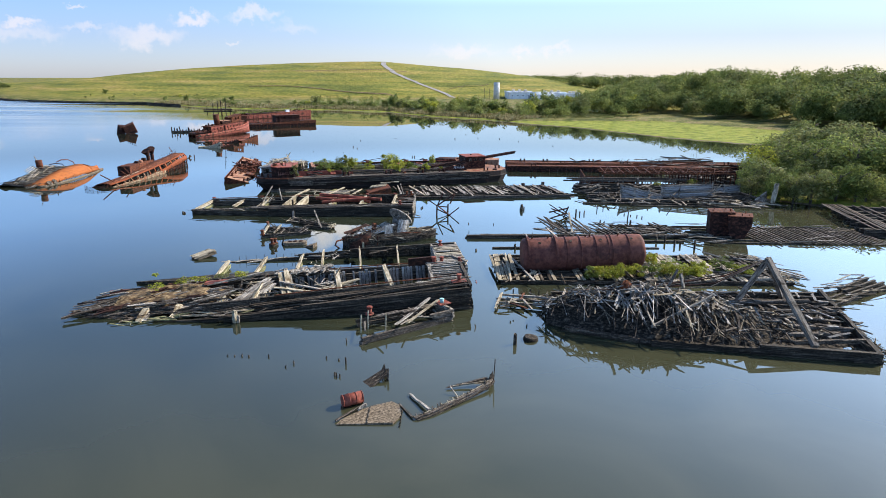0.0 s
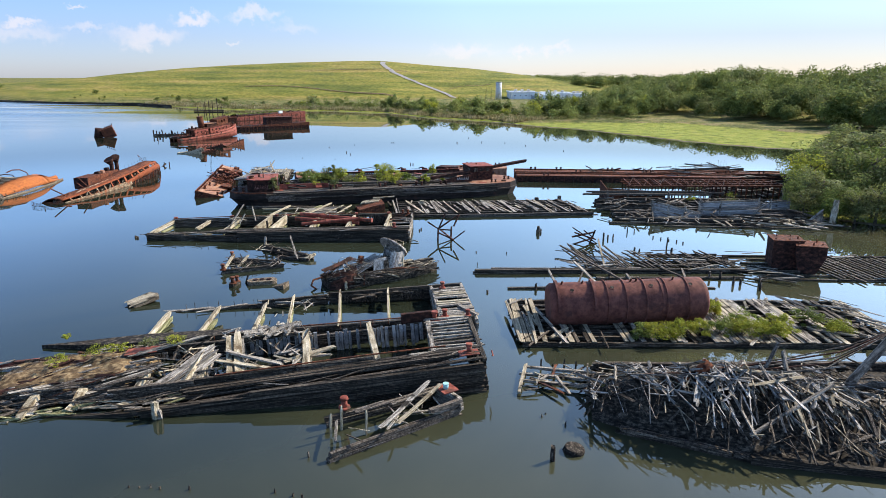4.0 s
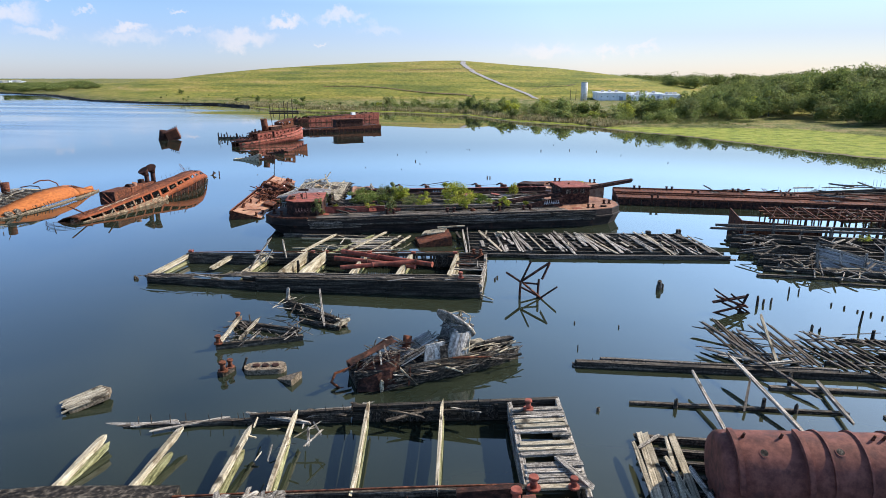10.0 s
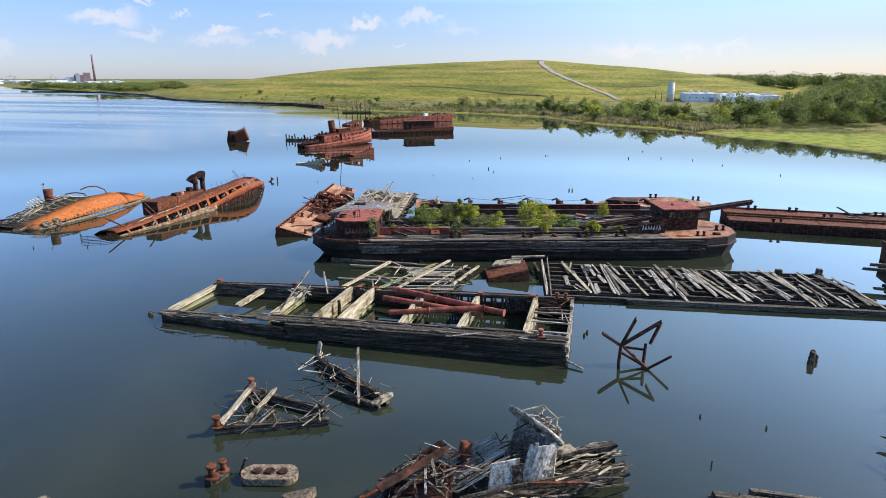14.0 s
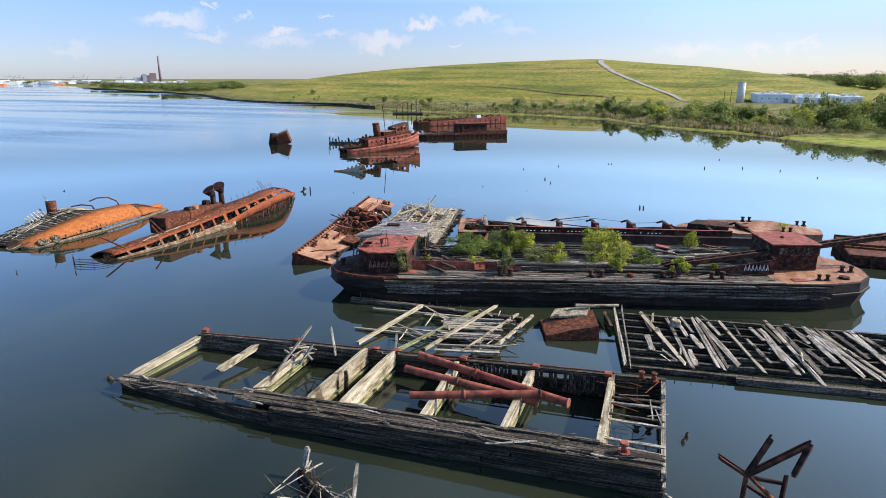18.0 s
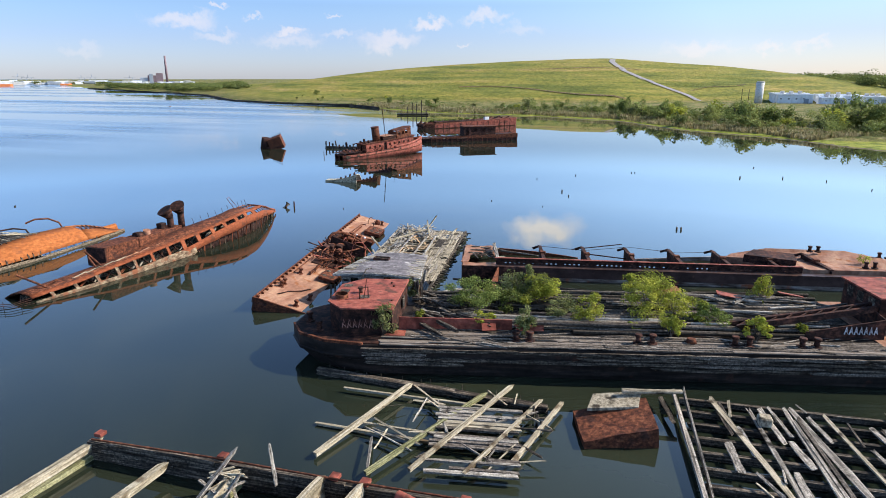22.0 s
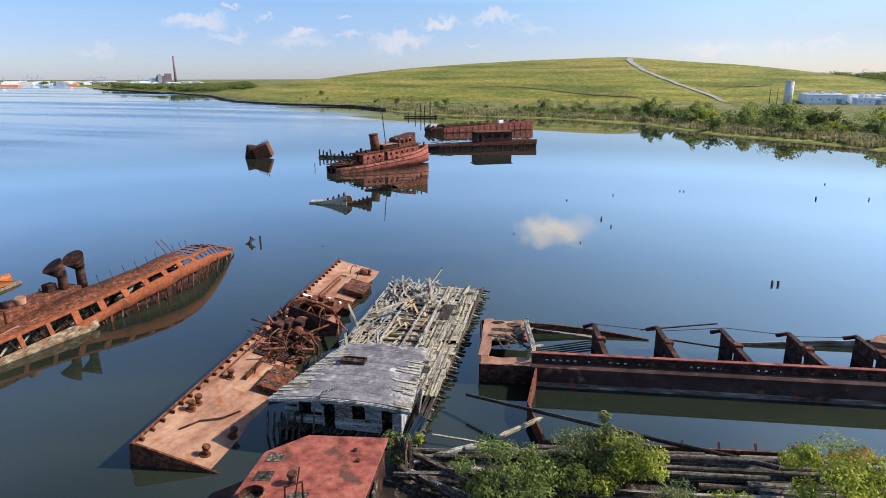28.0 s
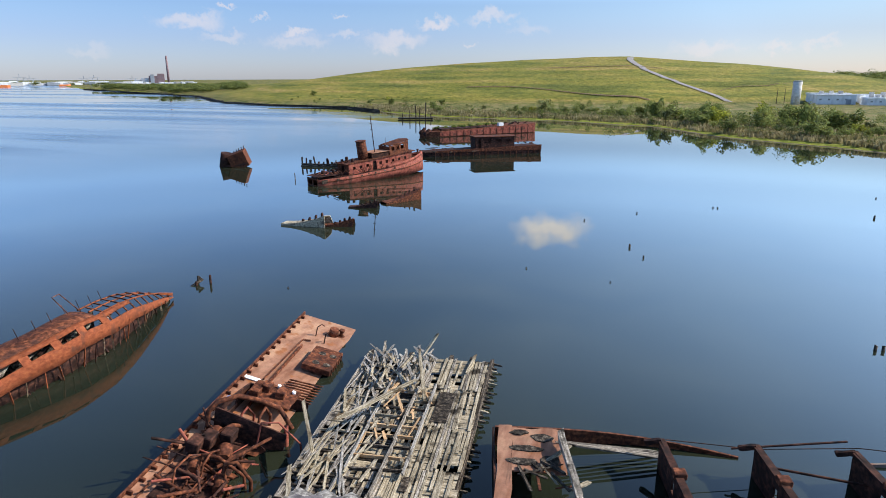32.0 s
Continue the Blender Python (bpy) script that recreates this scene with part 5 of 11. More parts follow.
def debris_barge():
    d = thing("collapsed_barge", "low black barge buried under a heap of grey splintered planks", "wreck", 10.6, 26.9, 0, -9, group="derelict wooden barges")
    timber_wall(d, (8.5, 0.3), (26.5, -0.4), -0.8, (0.5, 0.95), 0.4, hull_wood, 0.34)
    timber_wall(d, (1.0, 2.6), (8.6, 0.5), -0.8, (0.2, 0.45), 0.4, wood_dark, 0.34, 0.4)
    timber_wall(d, (26.4, -0.4), (28.4, 16.5), -0.8, (0.95, 0.75), 0.4, hull_wood, 0.34)
    timber_wall(d, (0.4, 4.0), (-0.6, 10.5), -0.8, (0.25, 0.4), 0.35, wood_dark, 0.34, 0.4)
    timber_wall(d, (0, 11.5), (28, 16.0), -0.6, (0.5, 0.65), 0.35, wood_dark, 0.34, 0.2)
    bm = bmesh.new()
    n, k = 34, 20
    g = {}
    def near_edge(u):
        return 0.2 + 3.6 * max(0.0, 1 - (u + 0.6) / 9.5) ** 1.3

    def hgt(u, v):
        h = 2.9 * math.exp(-((u - 8) / 6.0) ** 2 - ((v - 4.6) / 4.2) ** 2) + 1.3 * math.exp(-((u - 2) / 3) ** 2 - ((v - 5) / 3.4) ** 2) + 1.1 * math.exp(-((u - 16) / 5) ** 2 - ((v - 6) / 4) ** 2)
        return 0.42 + h
    for i in range(n):
        for j in range(k):
            u = -0.6 + 28 * i / (n - 1)
            v0 = near_edge(u)
            v = v0 + (10.7 + 5.5 * i / (n - 1) - v0) * j / (k - 1)
            g[i, j] = bm.verts.new((u, v, (hgt(u, v) - 0.35) * min(1, (j / 5) ** 1.3 + 0.05) - (0.25 if j == 0 else 0) + 0.3 * noise.noise((u, v, 0))))
    for i in range(n - 1):
        for j in range(k - 1):
            bm.faces.new((g[i, j], g[i + 1, j], g[i + 1, j + 1], g[i, j + 1]))
    # rotted timber, its blacker colour also standing for shade under the heap
    part("rotted_core", bm, hull_wood, d, "dark rotted mass under the planks, its black also standing for shade")
    r = random.Random(4)

    def loose(n, name, w, length, zoff, xs, spread):
        out = []
        for _ in range(n):
            u = r.gauss(xs, spread) if spread else r.uniform(0, 27.5)
            u = min(27.5, max(-0.5, u))
            v = max(near_edge(u) + 0.4, r.uniform(0.3, 10 + 0.18 * u) if spread > 7 else min(10 + 0.18 * u, max(1.8, r.gauss(6.2, 2.0))))
            a = r.gauss(1.75, 0.6)
            # boards slide down the heap
            e = 0.4
            slope = Vector((hgt(u + e, v) - hgt(u - e, v), hgt(u, v + e) - hgt(u, v - e))) / (2 * e)
            dirv = Vector((math.cos(a), math.sin(a)))
            t = math.atan(slope.dot(dirv)) + r.uniform(-0.25, 0.25)
            L = r.uniform(*length)
            dv = Vector((dirv.x * math.cos(t), dirv.y * math.cos(t), math.sin(t))) * L / 2
            p = Vector((u, v, hgt(u, v) + r.uniform(-0.15, zoff)))
            ww = r.uniform(*w)
            out.append((p - dv, p + dv, ww, ww * r.uniform(0.25, 0.6), r.uniform(-50, 50)))
        return out

    for q in loose(240, "p", (0.09, 0.24), (1.4, 4.2), 0.45, 8.5, 4.0):
        bar(d, q[0], q[1], q[2], q[3], r.choice([wood_silver, wood_silver, wood_grey, wood_silver, wood_tan, log_wood]), "heaped_plank", "stick", q[4])
    for q in loose(80, "p", (0.10, 0.24), (2, 5), 0.25, 18, 6):
        bar(d, q[0], q[1], q[2], q[3], r.choice([wood_grey, wood_dark, log_wood, wood_tan]), "heaped_plank", "stick", q[4])
    for q in loose(46, "p", (0.14, 0.32), (3.0, 6.0), 0.6, 9.5, 4.5):
        bar(d, q[0], q[1], q[2], q[3] * 0.7, r.choice([wood_silver, wood_silver, wood_grey, wood_tan]), "heaped_plank", "stick", q[4] * 0.4)
    heap("plank_heap", loose(300, "s", (0.03, 0.10), (0.8, 2.6), 0.4, 8, 3.2), wood_silver, d, "tangle of grey splintered boards")
    heap("dark_heap", loose(520, "s", (0.05, 0.16), (0.8, 3.0), 0.1, 15, 9), wood_dark, d, "tangle of wet black boards")
    heap("tan_heap", loose(150, "s", (0.05, 0.12), (0.6, 2.2), 0.4, 14, 8), wood_tan, d, "paler broken boards")
    # row of deck beams at the far end
    for i in range(8):
        y = 1.2 + i * 1.75
        bar(d, (18.5 + U(-2, 4), y + U(-0.3, 0.6), 0.8 + U(-0.15, 0.1)), (26.4 + U(-2.5, 1.2) + 0.12 * y, y + U(0.1, 1.0), 0.85 + U(-0.2, 0.15)), U(0.26, 0.44), 0.34, rng.choice([wood_dark, wood_dark, log_wood]), "deck_beam", "beam")
    for i in range(70):
        x, y, a, k = U(14.5, 27), U(0.6, 13), U(-0.5, 0.5) + rng.choice([0.1, 1.75]), U(0.7, 2.6)
        q = Vector((math.cos(a), math.sin(a), U(-0.12, 0.12))) * k / 2
        p = Vector((x, y, 1.12 + U(-0.1, 0.45)))
        bar(d, p - q, p + q, U(0.08, 0.3), U(0.05, 0.14), rng.choice([wood_dark, wood_dark, log_wood, wood_dark, wood_grey, wood_silver]), "broken_board", "stick", U(-30, 30))
    # A-frame of heavy timbers with cables
    top = (20.2, 9.2, 5.9)
    for foot, w in (((21.6, 0.2, 1.0), 0.46), ((18.2, 10.4, 0.9), 0.55), ((23.5, 13.0, 0.8), 0.46)):
        bar(d, foot, top, w, w, wood_grey, "frame_leg", "beam")
    bar(d, (19.1, 9.8, 3.6), (21.8, 11.2, 3.3), 0.3, 0.3, wood_grey, "frame_tie", "beam")
    bar(d, (17.4, 9.2, 1.2), (25.0, 10.6, 1.4), 0.6, 0.6, log_wood, "fallen_log", "log")
    bar(d, (9.6, 5.0, 2.0), (11.4, 6.6, 5.2), 0.34, 0.3, log_wood, "leaning_post", "log")
    bar(d, (12.2, 5.6, 2.6), (11.6, 6.2, 5.0), 0.3, 0.25, wood_grey, "leaning_post")
    bar(d, (8.4, 0.8, 1.6), (14.2, 4.4, 3.6), 0.3, 0.3, wood_grey, "fallen_log", "log")
    for i in range(5):
        tube("cable", [(top[0], top[1], top[2]), (16.5 - 0.5 * i, 8.4 - 0.5 * i, 4.6 - 0.22 * i), (12.5 - i, 7.2 - 0.6 * i, 4.0 - 0.1 * i), (5.5 - i, 5.2 - 0.2 * i, 3.3)], 0.055, rust_dark if i % 2 else log_wood, d)
    bm = bmesh.new()
    cylinder(bm, (6.2, 5.2, 3.2), (6.9, 5.6, 4.0), 0.4, 0.4, 16)
    part("rusty_cylinder", bm, rust, d, "rusted cylinder with a pale end")
    bm = bmesh.new()
    cylinder(bm, (4.0, 4.6, 2.4), (6.4, 5.1, 3.2), 0.3, 0.3, 12)
    part("rusty_pipe", bm, rust, d)
    # flooded corner framing reaching out
    for y in (8.3, 9.4, 10.6):
        bar(d, (-5.4, y, 0.3), (1.0, y - 0.6, 0.45), 0.26, 0.22, wood_grey, "side_beam")
    bar(d, (-5.6, 6.6, 0.25), (-5.2, 10.9, 0.35), 0.28, 0.22, wood_tan, "end_beam")
    scatter(d, 26, -5, 3, 6, 11, lambda x, y: 0.42, [wood_grey, wood_tan, wood_dark, rust], (0.8, 3), (0.1, 0.25), 0.1)
    for i in range(9):
        bar(d, (-4 + 0.9 * i, 11.2, -0.4), (-4 + 0.9 * i, 11.2, U(0.4, 1.0)), 0.14, 0.14, wood_dark, "stub")


debris_barge()


# ---- rafts, steel boxes and small wrecks round the pair ----
def middle_wrecks():
    h = thing("timber_raft", "low broken timber floor with leaning beams beside a rusty tank", "raft", 4.6, 63.4, 0, 0.3, group="flat timber wrecks")
    timber_wall(h, (0, 0), (32, 0.3), -0.5, (0.42, 0.5), 0.55, wood_dark, 0.3, 0.15, "long_timber", (7, 14))
    timber_wall(h, (2, 0.9), (20, 1.0), -0.3, (0.4, 0.4), 0.3, log_wood, 0.3, 0.2, "long_timber", (5, 9))
    timber_wall(h, (14, -2.2), (31, -2.0), -0.5, (0.25, 0.2), 0.45, wood_dark, 0.3, 0.2, "long_timber", (4, 8))
    timber_wall(h, (3.2, -5.6), (18, -5.4), -0.4, (0.12, 0.2), 0.3, wood_dark, 0.3, 0.2, "long_timber", (4, 8))
    timber_wall(h, (20, -5.6), (26, -5.5), -0.4, (0.1, 0.15), 0.4, wood_dark, 0.3, 0.2, "long_timber", (2, 4))
    for y in (2.4, 4.0, 5.6, 7.2):
        timber_wall(h, (13 + U(-1, 2), y), (33, y + 0.4), -0.5, (0.12, 0.3), 0.24, wood_dark, 0.3, 0.2, "floor_timber", (4, 9))
    for x0, n in ((13.6, 8), (17.4, 6)):
        for i in range(n):
            bar(h, (x0 + 0.34 * i, 1.4, 0.35), (x0 + 0.34 * i - U(1.6, 2.4), U(6.0, 7.4), U(0.9, 1.8)), 0.2, 0.12, rng.choice([wood_dark, log_wood, wood_dark]), "leaning_board")
    for i in range(18):
        x = 20.5 + 0.68 * i
        if rng.random() > 0.2:
            bar(h, (x + U(-0.2, 0.2), 1.0, 0.4), (x - U(1.2, 2.6), U(6.6, 8.2), 0.5), 0.22, 0.14, rng.choice([wood_dark, wood_dark, log_wood]), "floor_board")
    for p0, p1, w in (((16.3, -3.6, 0.4), (11.4, 6.4, 1.6), 0.28), ((8.6, -9.0, 0.3), (8.2, -2.4, 1.2), 0.26), ((13.4, -8.8, 0.4), (11.6, 0.2, 1.5), 0.3), ((15.6, 1, 0.5), (16.2, 7.0, 2.4), 0.25),
                      ((17.6, -1, 0.3), (17.0, -7.4, 0.5), 0.3), ((24.6, 0.2, 0.5), (23.4, -4.4, 0.4), 0.24), ((22.0, 0.4, 0.6), (24.0, -2.2, 0.2), 0.24), ((10.6, -6.4, 0.3), (12.0, -3.2, 1.3), 0.18)):
        bar(h, p0, p1, w, w * 0.7, rng.choice([wood_tan, wood_grey, log_wood]), "leaning_beam", "stick")
    scatter(h, 30, 12, 33, 0.4, 8, lambda x, y: 0.62, [wood_dark, wood_grey, log_wood], (1.5, 5), (0.1, 0.25), 0.1, heading=0)
    scatter(h, 14, 30, 37, -4, 2, lambda x, y: 0.4, [wood_tan, wood_grey, wood_dark], (2, 5), (0.12, 0.25), 0.08, heading=-32)
    spikes(h, 22, (1, 0.1), (31, 0.3), 0.45, wood_dark, (0.15, 0.4), "stub")
    for x, y in ((10.9, 57.6), (16.8, 58.0), (18.9, 57.9), (20.2, 62.2), (33.5, 59.6), (34.2, 59.4), (36.0, 58.8), (35.4, 57.4), (31.6, 61.5), (32.7, 61.2)):
        pile_post(x, y, U(0.5, 1.1), 0.17)
    g = thing("timber_raft", "grid of rotted timbers awash around rusty steel boxes", "raft", 36, 66, 0, -2, group="flat timber wrecks")
    for y in (-5, -3.4, -1.8, 0, 1.6, 3.2, 4.8):
        timber_wall(g, (2 + U(-2, 2), y), (27 + U(-3, 2), y + 0.3), -0.4, (0.22, 0.22), 0.28, wood_dark, 0.3, 0.3, "bearer", (4, 9))
    for i in range(26):
        bar(g, (10.5 + i * 0.72, -5.6 + U(-0.5, 0.8), 0.3), (9.2 + i * 0.72, 5 + U(-2, 0.5), 0.32), 0.24, 0.12, rng.choice([wood_dark, log_wood, wood_dark]), "floor_board")
    scatter(g, 26, 0, 27, -6, 6, lambda x, y: 0.4, [wood_dark, wood_grey], (2, 5), (0.1, 0.25), 0.06, heading=15)
    spikes(g, 16, (9, 5.6), (28, 5.8), 0.4, wood_dark, (0.2, 0.6), "stub")
    # two steel boxes
    for x, y, rz, dx, dy, z in ((43.0, 66.8, -14, 1.7, 1.5, 3.5), (45.0, 64.9, -24, 1.6, 1.5, 3.25)):
        t = thing("steel_box_tank", "tall rust-brown riveted steel box tank standing on rotten timbers", "tank", x, y, 0, rz, group="rusty box tanks", ry=-2)
        bm = bmesh.new()
        box(bm, -dx, dx, -dy, dy, -0.4, z, 0.05)
        bmesh.ops.subdivide_edges(bm, edges=list(bm.edges), cuts=2, use_grid_fill=True)
        if dx < 1.65:
            for v in bm.verts:
                k = 0.5 + 0.5 * min(1.0, max(0.0, (v.co.z + 0.2) / 2.0))
                v.co.x = (v.co.x - dx) * k + dx - (1 - k) * 2.2
        ruffle(bm, 0.06, 0.8)
        part("shell", bm, rust_dark, t)
        block("lid", rust, t, -dx - 0.06, dx + 0.06, -dy - 0.06, dy + 0.06, z - 0.02, z + 0.07, 0.02, "pale rusted top plate")
        for px, py in ((-0.9, 0.6), (0.7, 0.8), (0.2, -0.9), (1.2, -0.4), (-1.3, -0.8)):
            bm = bmesh.new()
            cylinder(bm, (px, py, z + 0.05), (px, py, z + U(0.2, 0.45)), 0.08, 0.08, 8)
            part("stub_pipe", bm, rust, t)

    # fallen truss frames
    for x, y, s, sx in ((0.6, 79.4, 0.78, 1), (21.0, 77.0, 0.78, -1)):
        f = thing("fallen_truss", "crossed brown steel and timber struts leaning out of the water", "wreck", x, y, 0, 0, group="fallen trusses")
        q = [((-0.4, 0.1, 1.8), (0.9, 0.6, 4.7)), ((-0.4, 0, 1.9), (-2.3, -0.6, 3.3)), ((-0.3, 0, 2.0), (3.3, 1.2, 4.3)), ((3.4, 1.2, 4.4), (2.4, 0.2, 2.3)), ((-0.2, 0, 1.9), (2.8, -0.9, -0.3)),
             ((2.2, -0.7, 0.0), (4.4, -1.0, 1.8)), ((-0.2, 0.1, 1.8), (1.9, 0.4, 1.6)), ((-0.5, 0.0, -1.0), (-0.4, 0.1, 2.0)), ((1.9, 0.2, -0.6), (2.0, 0.3, 2.3)), ((-0.5, 0.3, 1.2), (2.3, -0.4, 0.0))]
        if sx < 0:
            q = [((-2.6, 0, 2.9), (2.0, 0.3, -0.1)), ((-2.2, 0.1, 2.0), (1.6, 0.4, 0.7)), ((-2.6, 0.2, 1.2), (1.4, 0.5, 2.0)), ((-1.6, 0, 1.3), (1.9, 0.2, -0.3)), ((-3.0, -0.2, -0.2), (1.2, 0.0, 1.1)),
                 ((0.4, 0.2, -0.4), (1.5, 0.5, 2.4)), ((-0.6, 0.2, 2.4), (1.0, 0.2, 1.2))]
        for i, (p, r) in enumerate(q):
            bar(f, [c * s for c in p], [c * s for c in r], 0.2, 0.16, [rust_dark, rust, rust_dark][i % 3], "strut", "beam")
            if i < 4:
                bar(f, [p[0] * s, p[1] * s + 0.35, p[2] * s], [r[0] * s, r[1] * s + 0.35, r[2] * s], 0.1, 0.1, rust_dark, "strut", "beam")
    for x, y, h, r in ((15.2, 83.2, 1.6, 0.3), (14.9, 83.0, 0.8, 0.16), (15.6, 83.5, 0.9, 0.14), (24.0, 79.5, 1.5, 0.16), (24.6, 79.8, 0.9, 0.14), (25.4, 80.0, 1.0, 0.12), (-2.6, 84.2, 0.35, 0.15), (-2.2, 85.0, 0.4, 0.14),
                       (26.5, 73.4, 0.7, 0.16), (27.2, 73.2, 0.5, 0.14), (5.6, 56.6, 0.35, 0.15), (-42.9, 79.5, 0.45, 0.2), (-42.3, 79.4, 0.4, 0.18), (31.5, 80.4, 0.4, 0.12), (32.3, 79.6, 0.4, 0.12), (33.1, 78.8, 0.4, 0.12), (33.9, 78, 0.4, 0.12), (34.6, 77.2, 0.4, 0.12),
                       (9.3, 71.8, 0.3, 0.08), (5.1, 66.7, 0.5, 0.06), (5.3, 72.3, 0.3, 0.1), (28.6, 83.5, 1.2, 0.1), (29.8, 84, 0.7, 0.1), (31.4, 75, 2.3, 0.12), (31.0, 72.0, 1.2, 0.18)):
        pile_post(x, y, h * 0.62, r, lean=U(-0.15, 0.15))


middle_wrecks()


def wooden_tug():
    t = thing("wooden_tugboat", "collapsed wooden tugboat with a leaning grey wheelhouse and rusty stem", "tugboat", -6.4, 61.7, 0, 28, rx=-4, ry=-3)
    # local x towards the stern, on the right
    bm = bmesh.new()
    n = 15
    rows = []
    for i in range(n):
        s = i / (n - 1)
        x = -6.6 + 13.6 * s
        half = 2.2 * math.sin(math.pi * min(1, 0.12 + s * 0.84)) ** 0.55
        top = 1.35 - 0.75 * s + 0.25 * (1 - s) ** 2
        rows.append([bm.verts.new(c) for c in ((x, -half * 0.75, -0.9), (x, -half, top * 0.5), (x, -half * 1.02, top), (x, -half + 0.3, top - 0.02), (x, -half + 0.35, top - 0.75),
                                               (x, half - 0.35, top - 0.7), (x, half - 0.3, top * 0.9), (x, half, top * 0.9), (x, half, 0.2), (x, half * 0.75, -0.9))])
    for p, q in zip(rows, rows[1:]):
        for j in range(9):
            bm.faces.new((p[j], p[j + 1], q[j + 1], q[j]))
    bm.faces.new(rows[0])
    bm.faces.new(rows[-1][::-1])
    bmesh.ops.recalc_face_normals(bm, faces=bm.faces)
    ruffle(bm, 0.1, 0.9)
    part("hull", bm, hull_wood, t, "black weathered plank hull")
    for i in range(7):
        z = -0.1 + 0.24 * i
        bar(t, (-4.5 + 0.3 * i, -2.22 + 0.02 * i, z + 0.2), (6.6, -1.1, z * 0.55), 0.1, 0.2, wood_dark, "strake")
    # leaning wheelhouse: half-round front of upright boards
    for i in range(26):
        a0, a1 = radians(-115 + 8.2 * i), radians(-115 + 8.2 * (i + 0.93))
        bm = bmesh.new()
        lo, hi = 0.55 + U(0, 0.1), 3.0 + U(-0.2, 0.04)
        vs = []
        for z in (lo, hi):
            for rad in (1.62 + U(0, 0.03), 1.53):
                for aa in (a0, a1):
                    k = (z - 0.6) / 2.9
                    vs.append(bm.verts.new((0.9 + 1.3 * k + rad * math.cos(aa), 0.1 + 0.5 * k + rad * math.sin(aa), z - 0.28 * math.cos(aa) * k)))
        for q in ((0, 1, 3, 2), (4, 6, 7, 5), (0, 4, 5, 1), (2, 3, 7, 6), (0, 2, 6, 4), (1, 5, 7, 3)):
            bm.faces.new([vs[j] for j in q])
        bmesh.ops.recalc_face_normals(bm, faces=bm.faces)
        part("wall_board", bm, rng.choice([wood_silver, wood_silver, grey_paint]), t)
    bm = bmesh.new()
    cylinder(bm, (2.15, 0.6, 3.0), (2.3, 0.65, 3.14), 1.75, 1.8, 24)
    part("wheelhouse_roof", bm, wood_grey, t, "grey board roof")
    bm = bmesh.new()
    box(bm, -1.6, -0.05, -1.45, -1.35, 0.6, 2.6)
    for v in bm.verts:
        v.co.x += 0.2 * v.co.z
    part("cabin_side", bm, wood_silver, t)
    for i in range(18):
        y = -1.35 + 0.16 * i
        bar(t, (-3.3 + U(-0.2, 0.2), y, 1.35 + U(-0.05, 0.05)), (0.1 + U(-0.3, 0.2), y + 0.1, 2.5 + U(-0.05, 0.1)), 0.15, 0.05, rng.choice([wood_silver, wood_silver, wood_grey]), "fallen_wall_board", "stick", 8)
    # solid black slab, painted as the shade inside the door
    block("doorway", wood_dark, t, 0.0, 0.6, -1.48, -1.4, 0.6, 2.3, 0.0, "black slab painted as the shade in a door opening")
    # roof rails
    pts = [(1.5, -0.4, 3.1), (1.5, 1.3, 3.1), (2.9, 1.4, 3.1), (3.0, -0.3, 3.1)]
    for p in pts:
        bar(t, p, (p[0] + 0.25, p[1] + 0.2, p[2] + 0.6), 0.06, 0.06, wood_pale, "rail_post", "beam")
    for p, q in zip(pts, pts[1:]):
        bar(t, (p[0] + 0.25, p[1] + 0.2, p[2] + 0.57), (q[0] + 0.25, q[1] + 0.2, q[2] + 0.57), 0.06, 0.06, wood_pale, "rail", "beam")
    # rust plates at the stem
    bm = bmesh.new()
    prism(bm, [(-6.5, -1.8), (-5.2, -2.1), (-3.6, -1.9), (-2.9, -0.4), (-3.2, 0.9), (-4.6, 1.2), (-5.8, 1.0)], 0.2, lambda x: 1.0 + 0.26 * (x + 6.5))
    bmesh.ops.subdivide_edges(bm, edges=list(bm.edges), cuts=3, use_grid_fill=True)
    ruffle(bm, 0.3, 0.9)
    part("boiler_casing", bm, rust_dark, t, "crumpled rust-brown steel casing")
    for p, q in (((-6.9, -1.2, 2.4), (-3.0, 0.6, 2.7)), ((-7.2, -0.4, 1.4), (-5.0, 1.2, 1.9)), ((-5.4, 1.3, 1.6), (-2.8, 1.6, 2.6))):
        bar(t, p, q, 0.5, 0.06, rust_dark, "bent_plate", "stick", U(-60, 60))
    tube("stem_hoop", [(-6.6, -0.8, 0.1), (-7.7, -0.6, 0.3), (-8.2, -0.3, 0.8), (-7.8, 0.1, 1.25), (-6.6, 0.4, 1.3)], 0.11, rust, t, "curved rusty fender pipe")
    bm = bmesh.new()
    cylinder(bm, (-2.0, 0.8, 1.8), (-1.7, 1.0, 2.7), 0.35, 0.35, 12)
    part("engine_stub", bm, rust, t)
    scatter(t, 60, -3.8, 0.8, -1.3, 1.6, lambda x, y: 2.1 + 0.3 * x / 2 + U(-0.3, 0.4), [wood_grey, wood_dark, wood_tan, wood_dark], (0.6, 2.2), (0.03, 0.1), 0.5, "fallen_board")
    scatter(t, 55, -6.2, -2.2, -1.8, 1.4, lambda x, y: 1.45 + 0.26 * (x + 6.5) + U(-0.3, 0.35), [wood_dark, rust_dark, log_wood, wood_grey, log_wood], (0.6, 2.0), (0.05, 0.16), 0.45, "fallen_board")
    scatter(t, 22, 1.0, 3.2, -0.6, 1.6, lambda x, y: 3.25 + U(-0.1, 0.2), [wood_silver, wood_grey, wood_dark], (0.6, 1.9), (0.04, 0.14), 0.3, "fallen_board")
